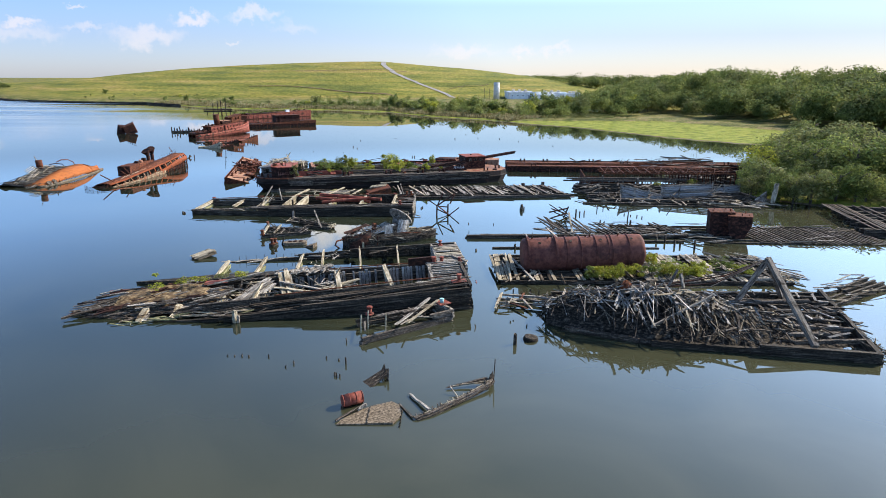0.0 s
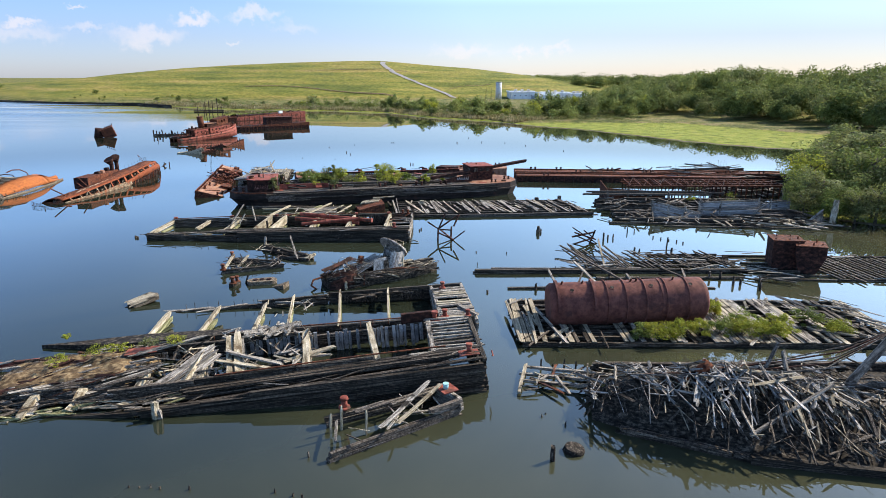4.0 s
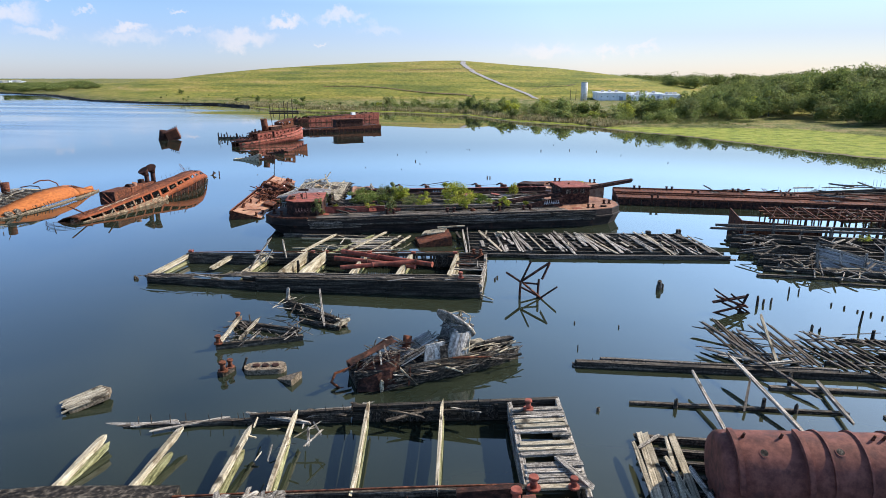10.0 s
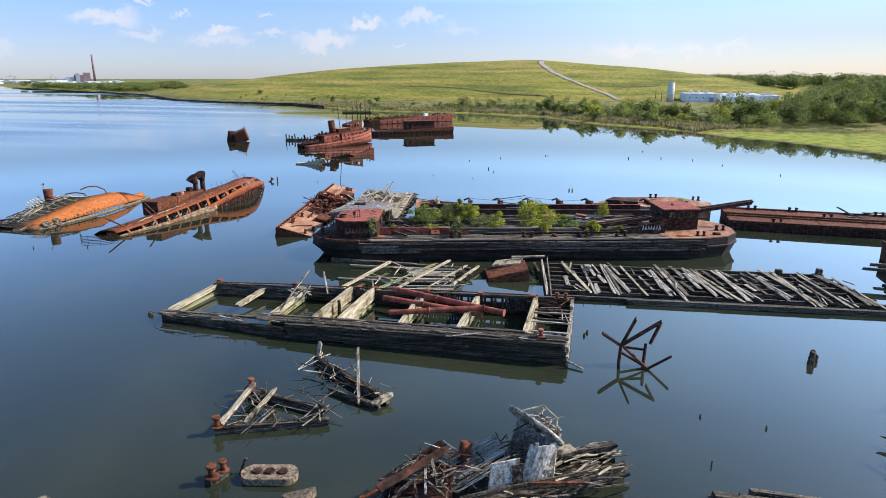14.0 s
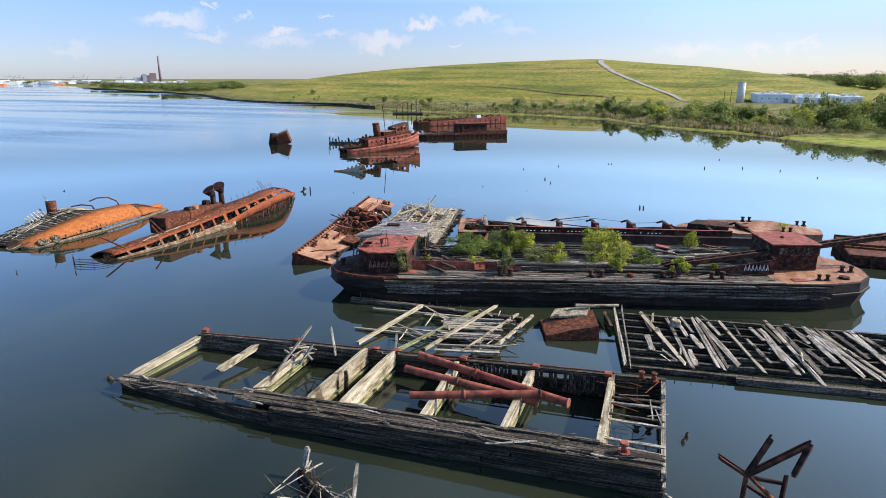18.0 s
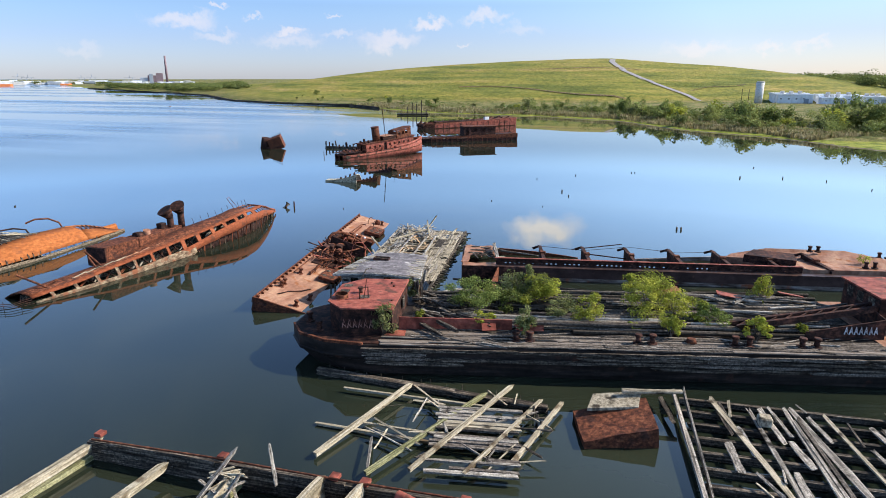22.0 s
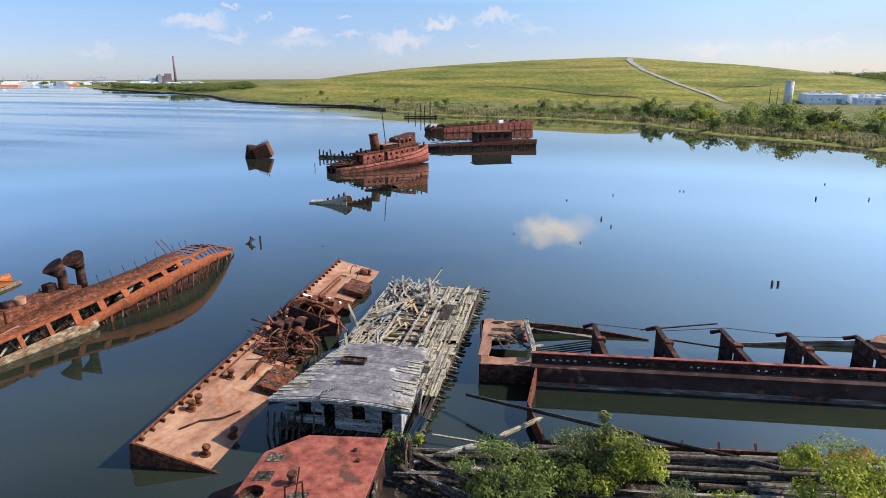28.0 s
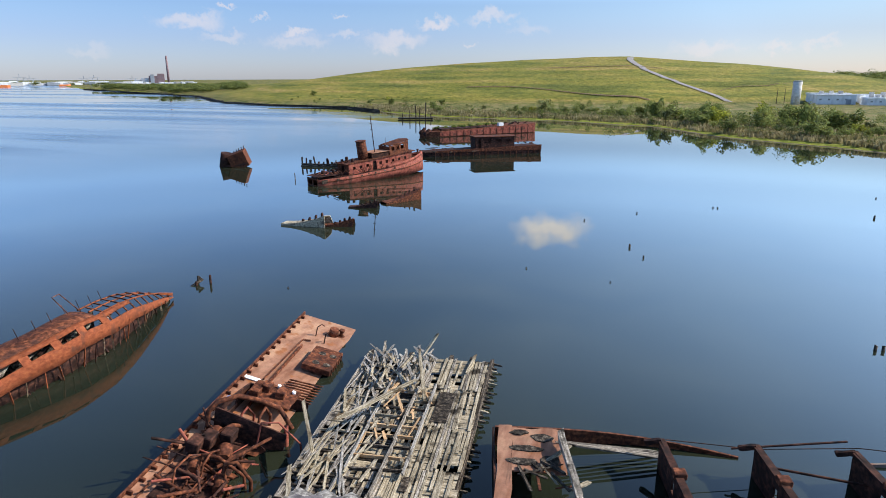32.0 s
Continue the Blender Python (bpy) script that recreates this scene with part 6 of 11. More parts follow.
    scatter(t, 30, -4.5, 6.0, -2.6, -1.7, lambda x, y: 0.75 - 0.05 * x + U(-0.2, 0.3), [wood_dark, wood_dark, log_wood, wood_grey], (0.8, 2.4), (0.05, 0.16), 0.35, "fallen_board", 0)
    scatter(t, 60, 2.5, 6.8, -1.7, 1.5, lambda x, y: 1.0 - 0.06 * x + U(-0.1, 0.25), [wood_grey, wood_tan, wood_dark, wood_pale, log_wood], (0.8, 2.2), (0.05, 0.16), 0.2, "fallen_board", 0)
    for p, q in (((2.2, -1.5, 1.0), (2.7, -0.9, 2.2)), ((1.9, -1.3, 1.5), (3.0, -1.1, 1.7)), ((0.8, -1.8, 1.3), (3.8, -2.2, 0.9)), ((-0.6, -1.9, 1.2), (1.2, -2.6, 0.4)), ((-3.4, -2.2, 1.5), (-2.4, -2.6, 0.2)), ((-2.6, -2.0, 1.6), (-3.0, -2.6, 0.3))):
        bar(t, p, q, 0.16, 0.12, rng.choice([wood_tan, rust, wood_pale]), "loose_beam")
    block("hatch_frame", wood_tan, t, 3.4, 4.6, 0.4, 1.3, 0.9, 1.15, 0.03)
    bar(t, (4.0, 1.1, 0.7), (7.2, 0.9, 0.7), 0.6, 0.35, wood_dark, "bulwark", "stick")
    bar(t, (-5.0, -2.3, 0.1), (-4.9, -2.3, 1.0), 0.3, 0.25, wood_pale, "stem_end")

    # open frames left of the tug
    f = thing("barge_skeleton", "rotted triangular frame of a small barge with spiked timbers", "wreck", -23.2, 65.0, 0, 14)
    timber_wall(f, (-2.2, -1.6), (4.6, -0.6), -0.3, (0.35, 0.5), 0.4, wood_dark, 0.3)
    timber_wall(f, (-1.8, 3.4), (4.4, 0.6), -0.3, (0.55, 0.4), 0.35, wood_dark, 0.3)
    bar(f, (-2.0, -1.4, 0.5), (-1.2, 3.3, 0.8), 0.35, 0.3, wood_tan, "crossbeam")
    bar(f, (-0.5, -1.2, 0.5), (0.6, 2.6, 0.9), 0.28, 0.25, wood_tan, "crossbeam")
    spikes(f, 18, (-2, -1.6), (4.6, -0.6), 0.45, wood_dark, (0.15, 0.4))
    scatter(f, 44, -1.8, 4.4, -1.4, 3, lambda x, y: 0.6, [wood_dark, wood_dark, wood_grey, log_wood], (0.6, 3.4), (0.04, 0.13), 0.3)
    bollard(f, -2.1, -1.6, 0.5, rust, 1.1)
    bollard(f, -1.4, 3.5, 0.6, rust, 1.0)
    f = thing("barge_skeleton", "spiked broken timbers of a sunken barge side", "wreck", -19.6, 71.4, 0, -28)
    timber_wall(f, (-4.2, 0.4), (4.6, -0.3), -0.3, (0.6, 0.45), 0.42, wood_dark, 0.3)
    timber_wall(f, (0.5, -1.8), (4.8, -1.2), -0.3, (0.3, 0.4), 0.3, wood_dark, 0.3)
    bar(f, (4.4, -1.4, 0.3), (4.7, 0.2, 0.6), 0.4, 0.4, wood_tan, "crossbeam")
    bar(f, (-0.4, 1.6, 1.9), (3.6, -1.9, 0.4), 0.22, 0.14, wood_grey, "leaning_beam")
    bar(f, (-3.9, 0.4, 0.3), (-4.2, 1.0, 1.6), 0.3, 0.25, wood_grey, "stanchion")
    spikes(f, 20, (-4, 0.4), (4.5, -0.3), 0.55, wood_dark, (0.2, 0.45))
    scatter(f, 40, -4, 4.5, -1.5, 1, lambda x, y: 0.6, [wood_dark, wood_dark, wood_grey, wood_tan], (0.5, 2.6), (0.04, 0.13), 0.35)
    c = thing("engine_bed", "round-ended timber engine bed awash with two sockets", "wreck", -19.4, 59.6, 0, 12)
    bm = bmesh.new()
    out = [(math.cos(radians(a)) * 0.65 + (0.95 if math.cos(radians(a)) > 0 else -0.95), math.sin(radians(a)) * 0.72) for a in range(0, 360, 20)]
    prism(bm, out, -0.5, 0.4)
    ruffle(bm, 0.05, 2)
    part("bed", bm, mud_crust, c)
    for x in (-0.7, 0.0, 0.75):
        bm = bmesh.new()
        cylinder(bm, (x, 0, 0.36), (x, 0, 0.5), 0.3, 0.26, 12)
        part("socket", bm, rust_dark, c)
    bar(c, (-1.9, 0.3, -0.3), (-1.5, 0.5, 0.9), 0.25, 0.25, wood_dark, "leaning_beam", "log")
    c = thing("hull_corner", "pointed corner of a sunken hull above water", "wreck", -17.1, 58.1, 0, 5)
    bm = bmesh.new()
    v = [bm.verts.new(p) for p in ((-1.2, 0.5, -0.1), (0.9, 0.7, 0.5), (0.5, -0.8, 0.5), (1.0, 0.6, -0.6), (0.55, -0.8, -0.6), (-1.2, 0.4, -0.6))]
    for q in ((0, 2, 1), (2, 4, 3, 1), (0, 1, 3, 5), (0, 5, 4, 2), (5, 3, 4)):
        bm.faces.new([v[i] for i in q])
    bmesh.ops.recalc_face_normals(bm, faces=bm.faces)
    part("corner", bm, mud_crust, c)
    c = thing("mooring_bitts", "pair of rusty mooring bitts on a sunken block", "bitts", -22.2, 58.8, 0, 70)
    block("base", wood_dark, c, -0.7, 0.7, -0.3, 0.3, -0.5, 0.35)
    bollard(c, -0.35, 0, 0.35, rust, 1.2)
    bollard(c, 0.4, 0, 0.35, rust, 1.0)
    c = thing("sunken_slab", "weathered tan slab of decking tilted out of the water", "wreck", -30.3, 52.6, 0, 47, ry=-9)
    bm = bmesh.new()
    prism(bm, [(-0.4, -0.8), (2.1, -0.95), (2.5, 0.1), (2.0, 1.0), (-0.4, 0.9)], 0.0, 0.30)
    ruffle(bm, 0.07, 1.2)
    part("slab", bm, mud_crust, c)
    for i in range(5):
        bar(c, (-0.4 - U(0, 0.5), -0.75 + 0.37 * i, 0.36), (2.1, -0.78 + 0.38 * i, 0.37), 0.35, 0.06, wood_tan, "plank")


wooden_tug()


def open_barge():
    b = thing("wooden_barge", "flooded open timber barge with cream crossbeams and red pipes", "barge", -3.9, 78.3, 0, 0.5, group="derelict wooden barges", ry=-1.2)
    timber_wall(b, (0.0, 0.0), (-24, -0.2), -0.9, (1.75, 1.75), 0.36, hull_wood, 0.34)
    timber_wall(b, (-24, -0.2), (-37, 1.0), -0.6, (1.7, 1.15), 0.34, wood_dark, 0.34, 0.04)
    decking(b, -27, -0.3, 0.2, 1.35, 1.72, wood_dark, "x", 0.36, 0.05, 0.12, 0.2, 0.4, name="deck_timber", mats=[wood_dark, wood_dark, wood_dark, log_wood])
    scatter(b, 60, -37, -1, -0.1, 1.5, lambda x, y: 1.82 if x > -27 else 1.6, [wood_dark, wood_dark, log_wood, wood_grey], (0.6, 3.2), (0.06, 0.2), 0.12, "splintered_timber", 1)
    decking(b, -37, -26, 0.5, 1.3, 1.45, wood_dark, "x", 0.4, 0.06, 0.2, 0.2, 0.4, name="deck_timber", mats=[wood_dark, log_wood])
    timber_wall(b, (-3.4, 1.4), (-26, 1.3), 0.6, (1.95, 1.9), 0.3, wood_dark, 0.34, 0.15)
    spikes(b, 36, (-3, -0.1), (-36, 0.4), 1.75, wood_dark, (0.05, 0.3), "stub")
    timber_wall(b, (0.2, 10.6), (-20, 9.3), -0.7, (1.75, 1.85), 0.34, hull_wood, 0.34, 0.05)
    timber_wall(b, (-20, 9.3), (-36.4, 8.5), -0.4, (1.9, 1.8), 0.34, wood_dark, 0.34, 0.08)
    board_wall(b, (-3.4, 9.95), (-15, 9.25), 0.1, 1.75, wood_dark, 0.3, 0.15)
    tube("edge_rail", [(-3, 10.2, 2.0), (-12, 9.7, 2.08), (-20, 9.2, 2.1), (-28, 8.9, 2.1), (-36, 8.5, 2.0)], 0.06, rust, b, "rusty rod along the wall top")
    for x in (-36, -27.5, -20.7, -19, -13.7, -8.4, -3.4):
        block("bracket", rust_red, b, x - 0.25, x + 0.25, 9.35 - 0.04 * (x + 20) * -1 * 0.6 - 0.1, 9.75 + 0.024 * (x + 20), 1.9, 2.12, 0.02, "rust red cap plate")
    # end bay with spaced boards
    timber_wall(b, (0.1, 0.1), (0.25, 10.6), -0.8, (1.75, 1.75), 0.3, wood_grey, 0.34, 0.05)
    timber_wall(b, (-3.3, 1.4), (-3.1, 10.1), -0.2, (1.85, 1.95), 0.42, wood_pale, 0.5)
    for i in range(13):
        y = 0.9 + i * 0.72
        if rng.random() > 0.35:
            bar(b, (-3.1, y, 1.62), (0.1, y + U(-0.2, 0.2), 1.62), U(0.12, 0.3), 0.14, rng.choice([wood_grey, wood_grey, wood_dark]), "deck_plank")
    scatter(b, 10, -3, 0, 4, 10, lambda x, y: 1.7, [wood_grey, rust], (1, 3), (0.04, 0.1), 0.1)
    bollard(b, -2.0, 0.8, 1.85, rust_red, 1.0)
    bollard(b, -1.2, 10.2, 1.8, rust, 0.9, True)
    bar(b, (0.2, -0.2, 0.3), (1.4, -0.9, 0.1), 0.25, 0.2, wood_tan, "loose_beam", "log")
    # crossbeams
    for x0, x1, w, h in ((-36.6, -36.1, 0.55, 0.5), (-26.4, -26.2, 0.55, 0.5), (-22.0, -21.3, 0.34, 1.3), (-19.6, -19.1, 0.34, 1.3), (-14.1, -14.1, 0.4, 0.8), (-9.0, -8.6, 0.42, 0.8)):
        bar(b, (x0, 1.3, 1.45 - h * 0.1), (x1, 9.2, 1.55), w, h, wood_pale, "crossbeam", "stick" if h < 0.7 else "beam")
        bar(b, (x0, 1.5, 1.05 - h * 0.5), (x1, 9.0, 1.1 - h * 0.5), w * 0.8, 0.4, wood_green, "crossbeam")
    bar(b, (-31.1, 4.0, 1.3), (-30.5, 8.3, 1.55), 0.5, 0.5, wood_pale, "broken_crossbeam", "stick")
    for p, q in (((-26.2, 3.4, 1.5), (-24.9, 7.2, 4.2)), ((-23.7, 8.6, 1.4), (-24.1, 8.9, 3.6)), ((-25.4, 6.2, 1.6), (-24.8, 7.2, 2.8))):
        bar(b, p, q, 0.2, 0.16, wood_grey, "leaning_beam")
    scatter(b, 12, -26.8, -24.6, 6.6, 8.4, lambda x, y: 2.0, [wood_grey, wood_pale], (0.8, 2), (0.06, 0.2), 0.4, name="splinter")
    bar(b, (-21.0, 4.9, 0.4), (-21.0, 5.0, 2.2), 0.4, 0.3, wood_dark, "stanchion", "log")
    # red pipes
    for p, q, r in (((-16.8, 8.6, 2.35), (-5.6, 5.4, 1.85), 0.55), ((-17.2, 6.8, 2.05), (-7.6, 5.6, 1.5), 0.55), ((-15.6, 3.4, 1.95), (-7.4, 5.6, 2.15), 0.5)):
        bar(b, p, q, r, r, rust_red, "red_pipe", "pipe", label="rust red iron pipe")
        m = Vector(p).lerp(Vector(q), 0.42)
        d = (Vector(q) - Vector(p)).normalized()
        bm = bmesh.new()
        cylinder(bm, m - d * 0.09, m + d * 0.09, r * 0.62, r * 0.62, 14)
        part("pipe_flange", bm, rust_red, b)
        bm = bmesh.new()
        cylinder(bm, Vector(q) - d * 0.05, Vector(q) + d * 0.06, r * 0.6, r * 0.6, 14)
        part("pipe_flange", bm, rust_red, b)

    e = thing("timber_raft", "loose raft of pale poles and grey boards afloat", "raft", -28, 91, 0, 12, group="flat timber wrecks")
    for p, q, w in (((0.2, -0.3, 0.3), (4.3, 8.1, 0.6), 0.34), ((3.6, -1.8, 0.4), (9.6, 7.6, 0.5), 0.3), ((6.0, -1.5, 0.6), (11.4, 8.6, 0.7), 0.28), ((9.0, -1.4, 0.5), (13.4, 7.2, 0.5), 0.26), ((11.6, 0.0, 0.4), (14.8, 7.0, 0.5), 0.28),
                    ((-1.0, 3.2, 0.1), (7.0, 1.6, 0.3), 0.22), ((-0.2, 7.6, 0.3), (9.6, 6.2, 0.35), 0.2), ((1.6, 3.4, 0.3), (8.4, 2.2, 0.4), 0.16)):
        bar(e, p, q, w, w * 0.8, rng.choice([wood_pale, wood_tan, wood_green]), "pole", "beam")
    decking(e, 6.8, 12.0, -1.6, 5.6, 0.5, wood_tan, "x", 0.3, 0.07, 0.14, 0.14, 0.35, mats=[wood_tan, wood_grey, log_wood, wood_grey, log_wood])
    timber_wall(e, (-3, 10.2), (14.0, 6.6), -0.3, (0.35, 0.45), 0.5, wood_dark, 0.35, 0.1, "long_timber")
    scatter(e, 26, 3, 14, -1, 8, lambda x, y: 0.5, [wood_dark, wood_grey, wood_tan], (1.5, 4), (0.06, 0.2), 0.08)
    spikes(e, 14, (-3, 10.4), (13.5, 7), 0.35, wood_dark, (0.2, 0.6), "stub")
    for x, y in ((-16.6, 99.5), (-16.2, 98.6), (-15.8, 97.8)):
        pile_post(x, y, U(0.3, 0.8), 0.12)
    k = thing("steel_box_tank", "half-sunken red rusted steel box with a dented top", "tank", -11.4, 99.2, 0, 20, group="rusty box tanks", ry=-5)
    bm = bmesh.new()
    prism(bm, [(-2.3, -1.7), (-0.1, -1.6), (0.1, -1.65), (2.2, -1.7), (2.6, 1.9), (-2.2, 1.9)], -0.8, lambda x: 0.92 + 0.1 * x)
    bmesh.ops.subdivide_edges(bm, edges=list(bm.edges), cuts=2, use_grid_fill=True)
    ruffle(bm, 0.06, 1.0)
    part("shell", bm, rust, k)
    bm = bmesh.new()
    prism(bm, [(-1.4, 1.2), (1.8, 0.9), (2.6, 2.8), (-0.6, 3.0)], 1.02, 1.2)
    ruffle(bm, 0.08, 1.0)
    part("torn_plate", bm, wood_tan, k, "pale torn plate")
    bar(k, (1.2, 2.4, 1.5), (5.0, 2.0, 1.35), 0.5, 0.35, wood_tan, "driftwood", "log")

    f = thing("timber_raft", "sunken barge deck of spaced bleached boards over black beams", "raft", -6.5, 93.2, 0, 5.5, group="flat timber wrecks")
    for y in (0.1, 1.7, 3.3, 4.9, 6.5, 8.1, 9.7, 11.3):
        timber_wall(f, (0.1, y), (33.5 - 0.2 * y, y + U(-0.1, 0.1)), -0.7, (0.42, 0.4), 0.3, wood_dark, 0.35, 0.05, "bearer", (6, 12))
    timber_wall(f, (8, -0.4), (33.8, -0.3), -0.7, (0.3, 0.5), 0.4, log_wood, 0.35, 0.1, "long_timber")
    x = 0.2
    while x < 33:
        w = U(0.2, 0.55)
        y0, y1 = (U(0, 2), U(9.4, 11.6)) if rng.random() < 0.5 else (U(0, 6), 0)
        if y1 == 0:
            y1 = y0 + U(2, 5)
        if rng.random() > 0.15:
            y1 = min(11.6, y1)
            bar(f, (x, y0, 0.52), (x - U(0.04, 0.26) * (y1 - y0), y1, 0.55 + U(0, 0.08)), w, 0.1, rng.choice([wood_tan, wood_grey, wood_grey, wood_silver, log_wood]), "deck_plank")
        if rng.random() > 0.4:
            bar(f, (x - 0.9, U(6.5, 8), 0.54), (x - 1.45, U(9.5, 11.6), 0.58), w * 0.8, 0.1, rng.choice([wood_grey, wood_grey, wood_dark, log_wood]), "deck_plank")
        x += w + (U(0.02, 0.07) if rng.random() < 0.55 else U(0.25, 0.75))
    bar(f, (0.1, 0, 0.5), (-0.3, 11.8, 0.6), 0.3, 0.3, wood_grey, "end_beam")
    bar(f, (0.5, 0.2, 0.4), (0.3, 11.4, 0.9), 0.14, 0.4, wood_grey, "end_beam")
    spikes(f, 30, (0, -0.2), (33, -0.2), 0.4, wood_dark, (0.1, 0.35), "stub")
    scatter(f, 26, 1, 33, 0.5, 11.5, lambda x, y: 0.66, [wood_grey, wood_tan, wood_dark], (1.2, 3), (0.1, 0.25), 0.04, heading=99)
    block("mast_step", wood_tan, f, 4.4, 5.2, 8.4, 9.2, 0.5, 1.1, 0.08)
    block("mast_step", wood_dark, f, 25.8, 26.5, 10.4, 11.0, 0.5, 1.0, 0.08)
    block("mast_step", wood_dark, f, 30.2, 30.8, 10.6, 11.2, 0.5, 1.2, 0.08)


open_barge()


# ---- the log-laden steel barge and its neighbours ----
side_deck = material("weathered_brown_deck", [(0.05, 0.038, 0.03), (0.16, 0.13, 0.105), (0.29, 0.25, 0.21)], 2.2, GRAIN, 0.95, vary=0.2, bump=0.5)


def crane_barge():
    c = thing("crane_barge", "black steel barge with red deckhouse, weathered logs and shrubs aboard", "barge", -37.5, 105.5, 0, 15.8)
    out = [(0.0, -2.6), (1.0, -4.5), (3.2, -5.8), (6.2, -6.35), (49.5, -6.2), (52.6, -5.3), (54.6, -3.4), (55.4, -0.8), (55.2, 2.0), (53.5, 4.2), (50.5, 5.2), (9.0, 5.2), (3.5, 3.6), (0.6, 1.0)]
    bm = bmesh.new()
    n = len(out)
    levels = [(-1.0, 0.965), (0.35, 0.985), (1.2, 1.0), (1.25, 1.006), (1.5, 1.006), (1.55, 1.0), (2.45, 1.0)]
    rows = []
    for z, k in levels:
        tuck = 0.42 * max(0.0, 1.6 - z)
        rows.append([bm.verts.new((27 + (x - 27) * k + (tuck if x < 5 else 0), -0.5 + (y + 0.5) * k + (tuck * 0.55 if x < 7 and y < -2 else 0), z)) for x, y in out])
    for p, q in zip(rows, rows[1:]):
        for i in range(n):
            bm.faces.new((p[i], p[(i + 1) % n], q[(i + 1) % n], q[i]))
    bm.faces.new(rows[-1])
    bm.faces.new(rows[0][::-1])
    part("hull", bm, black_hull, c, "black rusted steel hull")
    # timber fendering on the long sides
    for i in range(3, 7):
        z = 0.15 + i * 0.34
        s = 6.4
        while s < 49:
            e = min(49.3, s + U(3, 11))
            if rng.random() > (0.45 if i == 3 else 0.12):
                bar(c, (s, -6.48 - U(0, 0.05), z), (e, -6.45 - U(0, 0.05), z + U(-0.03, 0.03)), 0.2, U(0.24, 0.33), rng.choice([wood_dark, log_wood, wood_dark]), "fender_timber", "stick")
            s = e + 0.04
    for x0, x1 in ((7.5, 15.6), (15.7, 24.0), (24.1, 33.0), (33.1, 39.4), (39.5, 45.0)):
        decking(c, x0, x1, -6.3, -4.0, 2.52, log_wood, "x", 0.27, 0.004, 0.03, 0.08, 0.25, mats=[log_wood, log_wood, side_deck], name="deck_plank")
    scatter(c, 50, 8, 45, -6.3, -3.4, lambda x, y: 2.6, [log_wood, wood_dark, wood_grey], (0.6, 3.5), (0.04, 0.14), 0.03, "splinter", 0)
    decking(c, 7.5, 22, -4.1, -3.2, 2.5, log_wood, "x", 0.36, 0.03, 0.1, 0.08, 0.4, name="deck_plank")
    # end decks
    bm = bmesh.new()
    prism(bm, [(0.25, -2.5), (1.15, -4.35), (3.3, -5.6), (6.2, -6.1), (7.4, -6.1), (7.4, 4.2), (3.6, 3.4), (0.8, 0.9)], 2.44, 2.52)
    part("stern_deck", bm, rust_dark, c)
    bm = bmesh.new()
    prism(bm, [(44.5, -6.05), (49.5, -6.0), (52.5, -5.1), (54.4, -3.3), (55.1, -0.8), (54.9, 1.9), (53.3, 4.0), (50.4, 5.0), (44.5, 5.0)], 2.44, 2.53)
    part("bow_deck", bm, rust_pink, c, "pale rusty deck plate")
    bm = bmesh.new()
    prism(bm, [(0.0, -2.6), (1.0, -4.5), (3.2, -5.8), (6.2, -6.35), (6.25, -6.2), (3.3, -5.65), (1.15, -4.4), (0.15, -2.55)], 2.4, 2.62)
    part("bulwark", bm, rust, c)
    # deckhouse with a red roof
    plan = [(4.4, -4.3), (8.2, -4.4), (8.6, 2.6), (5.0, 2.6), (3.4, 1.2), (3.1, -2.8)]
    bm = bmesh.new()
    prism(bm, plan, 2.5, 4.5)
    ruffle(bm, 0.05, 0.8)
    house = part("deckhouse", bm, rust_dark, c, "dark rusty deckhouse walls")
    bm = bmesh.new()
    prism(bm, [(4.3, -4.45), (8.3, -4.55), (8.75, 2.75), (4.9, 2.75), (3.25, 1.25), (2.95, -2.9)], 4.5, 4.62)
    ruffle(bm, 0.03, 0.8)
    part("roof", bm, rust_red, c, "red oxide steel roof")
    bm = bmesh.new()
    rings = cylinder(bm, (3.9, -2.1, 4.6), (3.9, -2.1, 4.95), 0.52, 0.52, 20, caps=False)
    rings2 = cylinder(bm, (3.9, -2.1, 4.6), (3.9, -2.1, 4.95), 0.47, 0.47, 20, caps=False)
    for i in range(20):
        bm.faces.new((rings[1][i], rings[1][(i + 1) % 20], rings2[1][(i + 1) % 20], rings2[1][i]))
    part("funnel_collar", bm, rust, c)
    # black disc and plates on the closed roof, painted as shade in its holes
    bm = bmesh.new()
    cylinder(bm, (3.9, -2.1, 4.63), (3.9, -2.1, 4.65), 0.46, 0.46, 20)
    part("funnel_hole", bm, wood_dark, c, "black disc standing for the shade inside the funnel")
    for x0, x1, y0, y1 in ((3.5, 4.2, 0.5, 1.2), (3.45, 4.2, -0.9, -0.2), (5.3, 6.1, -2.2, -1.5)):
        block("roof_opening", wood_dark, c, x0, x1, y0, y1, 4.625, 4.634, 0, "dark plate standing for the shade in a roof hole")
    bm = bmesh.new()
    cylinder(bm, (5.2, -0.9, 4.6), (5.2, -0.9, 5.0), 0.16, 0.16, 12)
    cylinder(bm, (5.2, -0.9, 5.0), (5.2, -0.9, 5.12), 0.24, 0.2, 12)
    part("vent", bm, rust_dark, c)
    tube("roof_rail", [(5.4, -2.4, 4.6), (5.4, -2.4, 5.5), (6.0, -2.0, 5.5), (6.0, -2.0, 4.6)], 0.05, rust_dark, c)
    tube("roof_rail", [(5.7, -2.3, 4.6), (5.9, -1.9, 6.1)], 0.03, rust_dark, c)
    for x, y in ((7.4, 1.6), (7.7, 0.8), (8.0, -2.6)):
        bm = bmesh.new()
        cylinder(bm, (x, y, 4.6), (x, y, 4.72), 0.1, 0.1, 8)
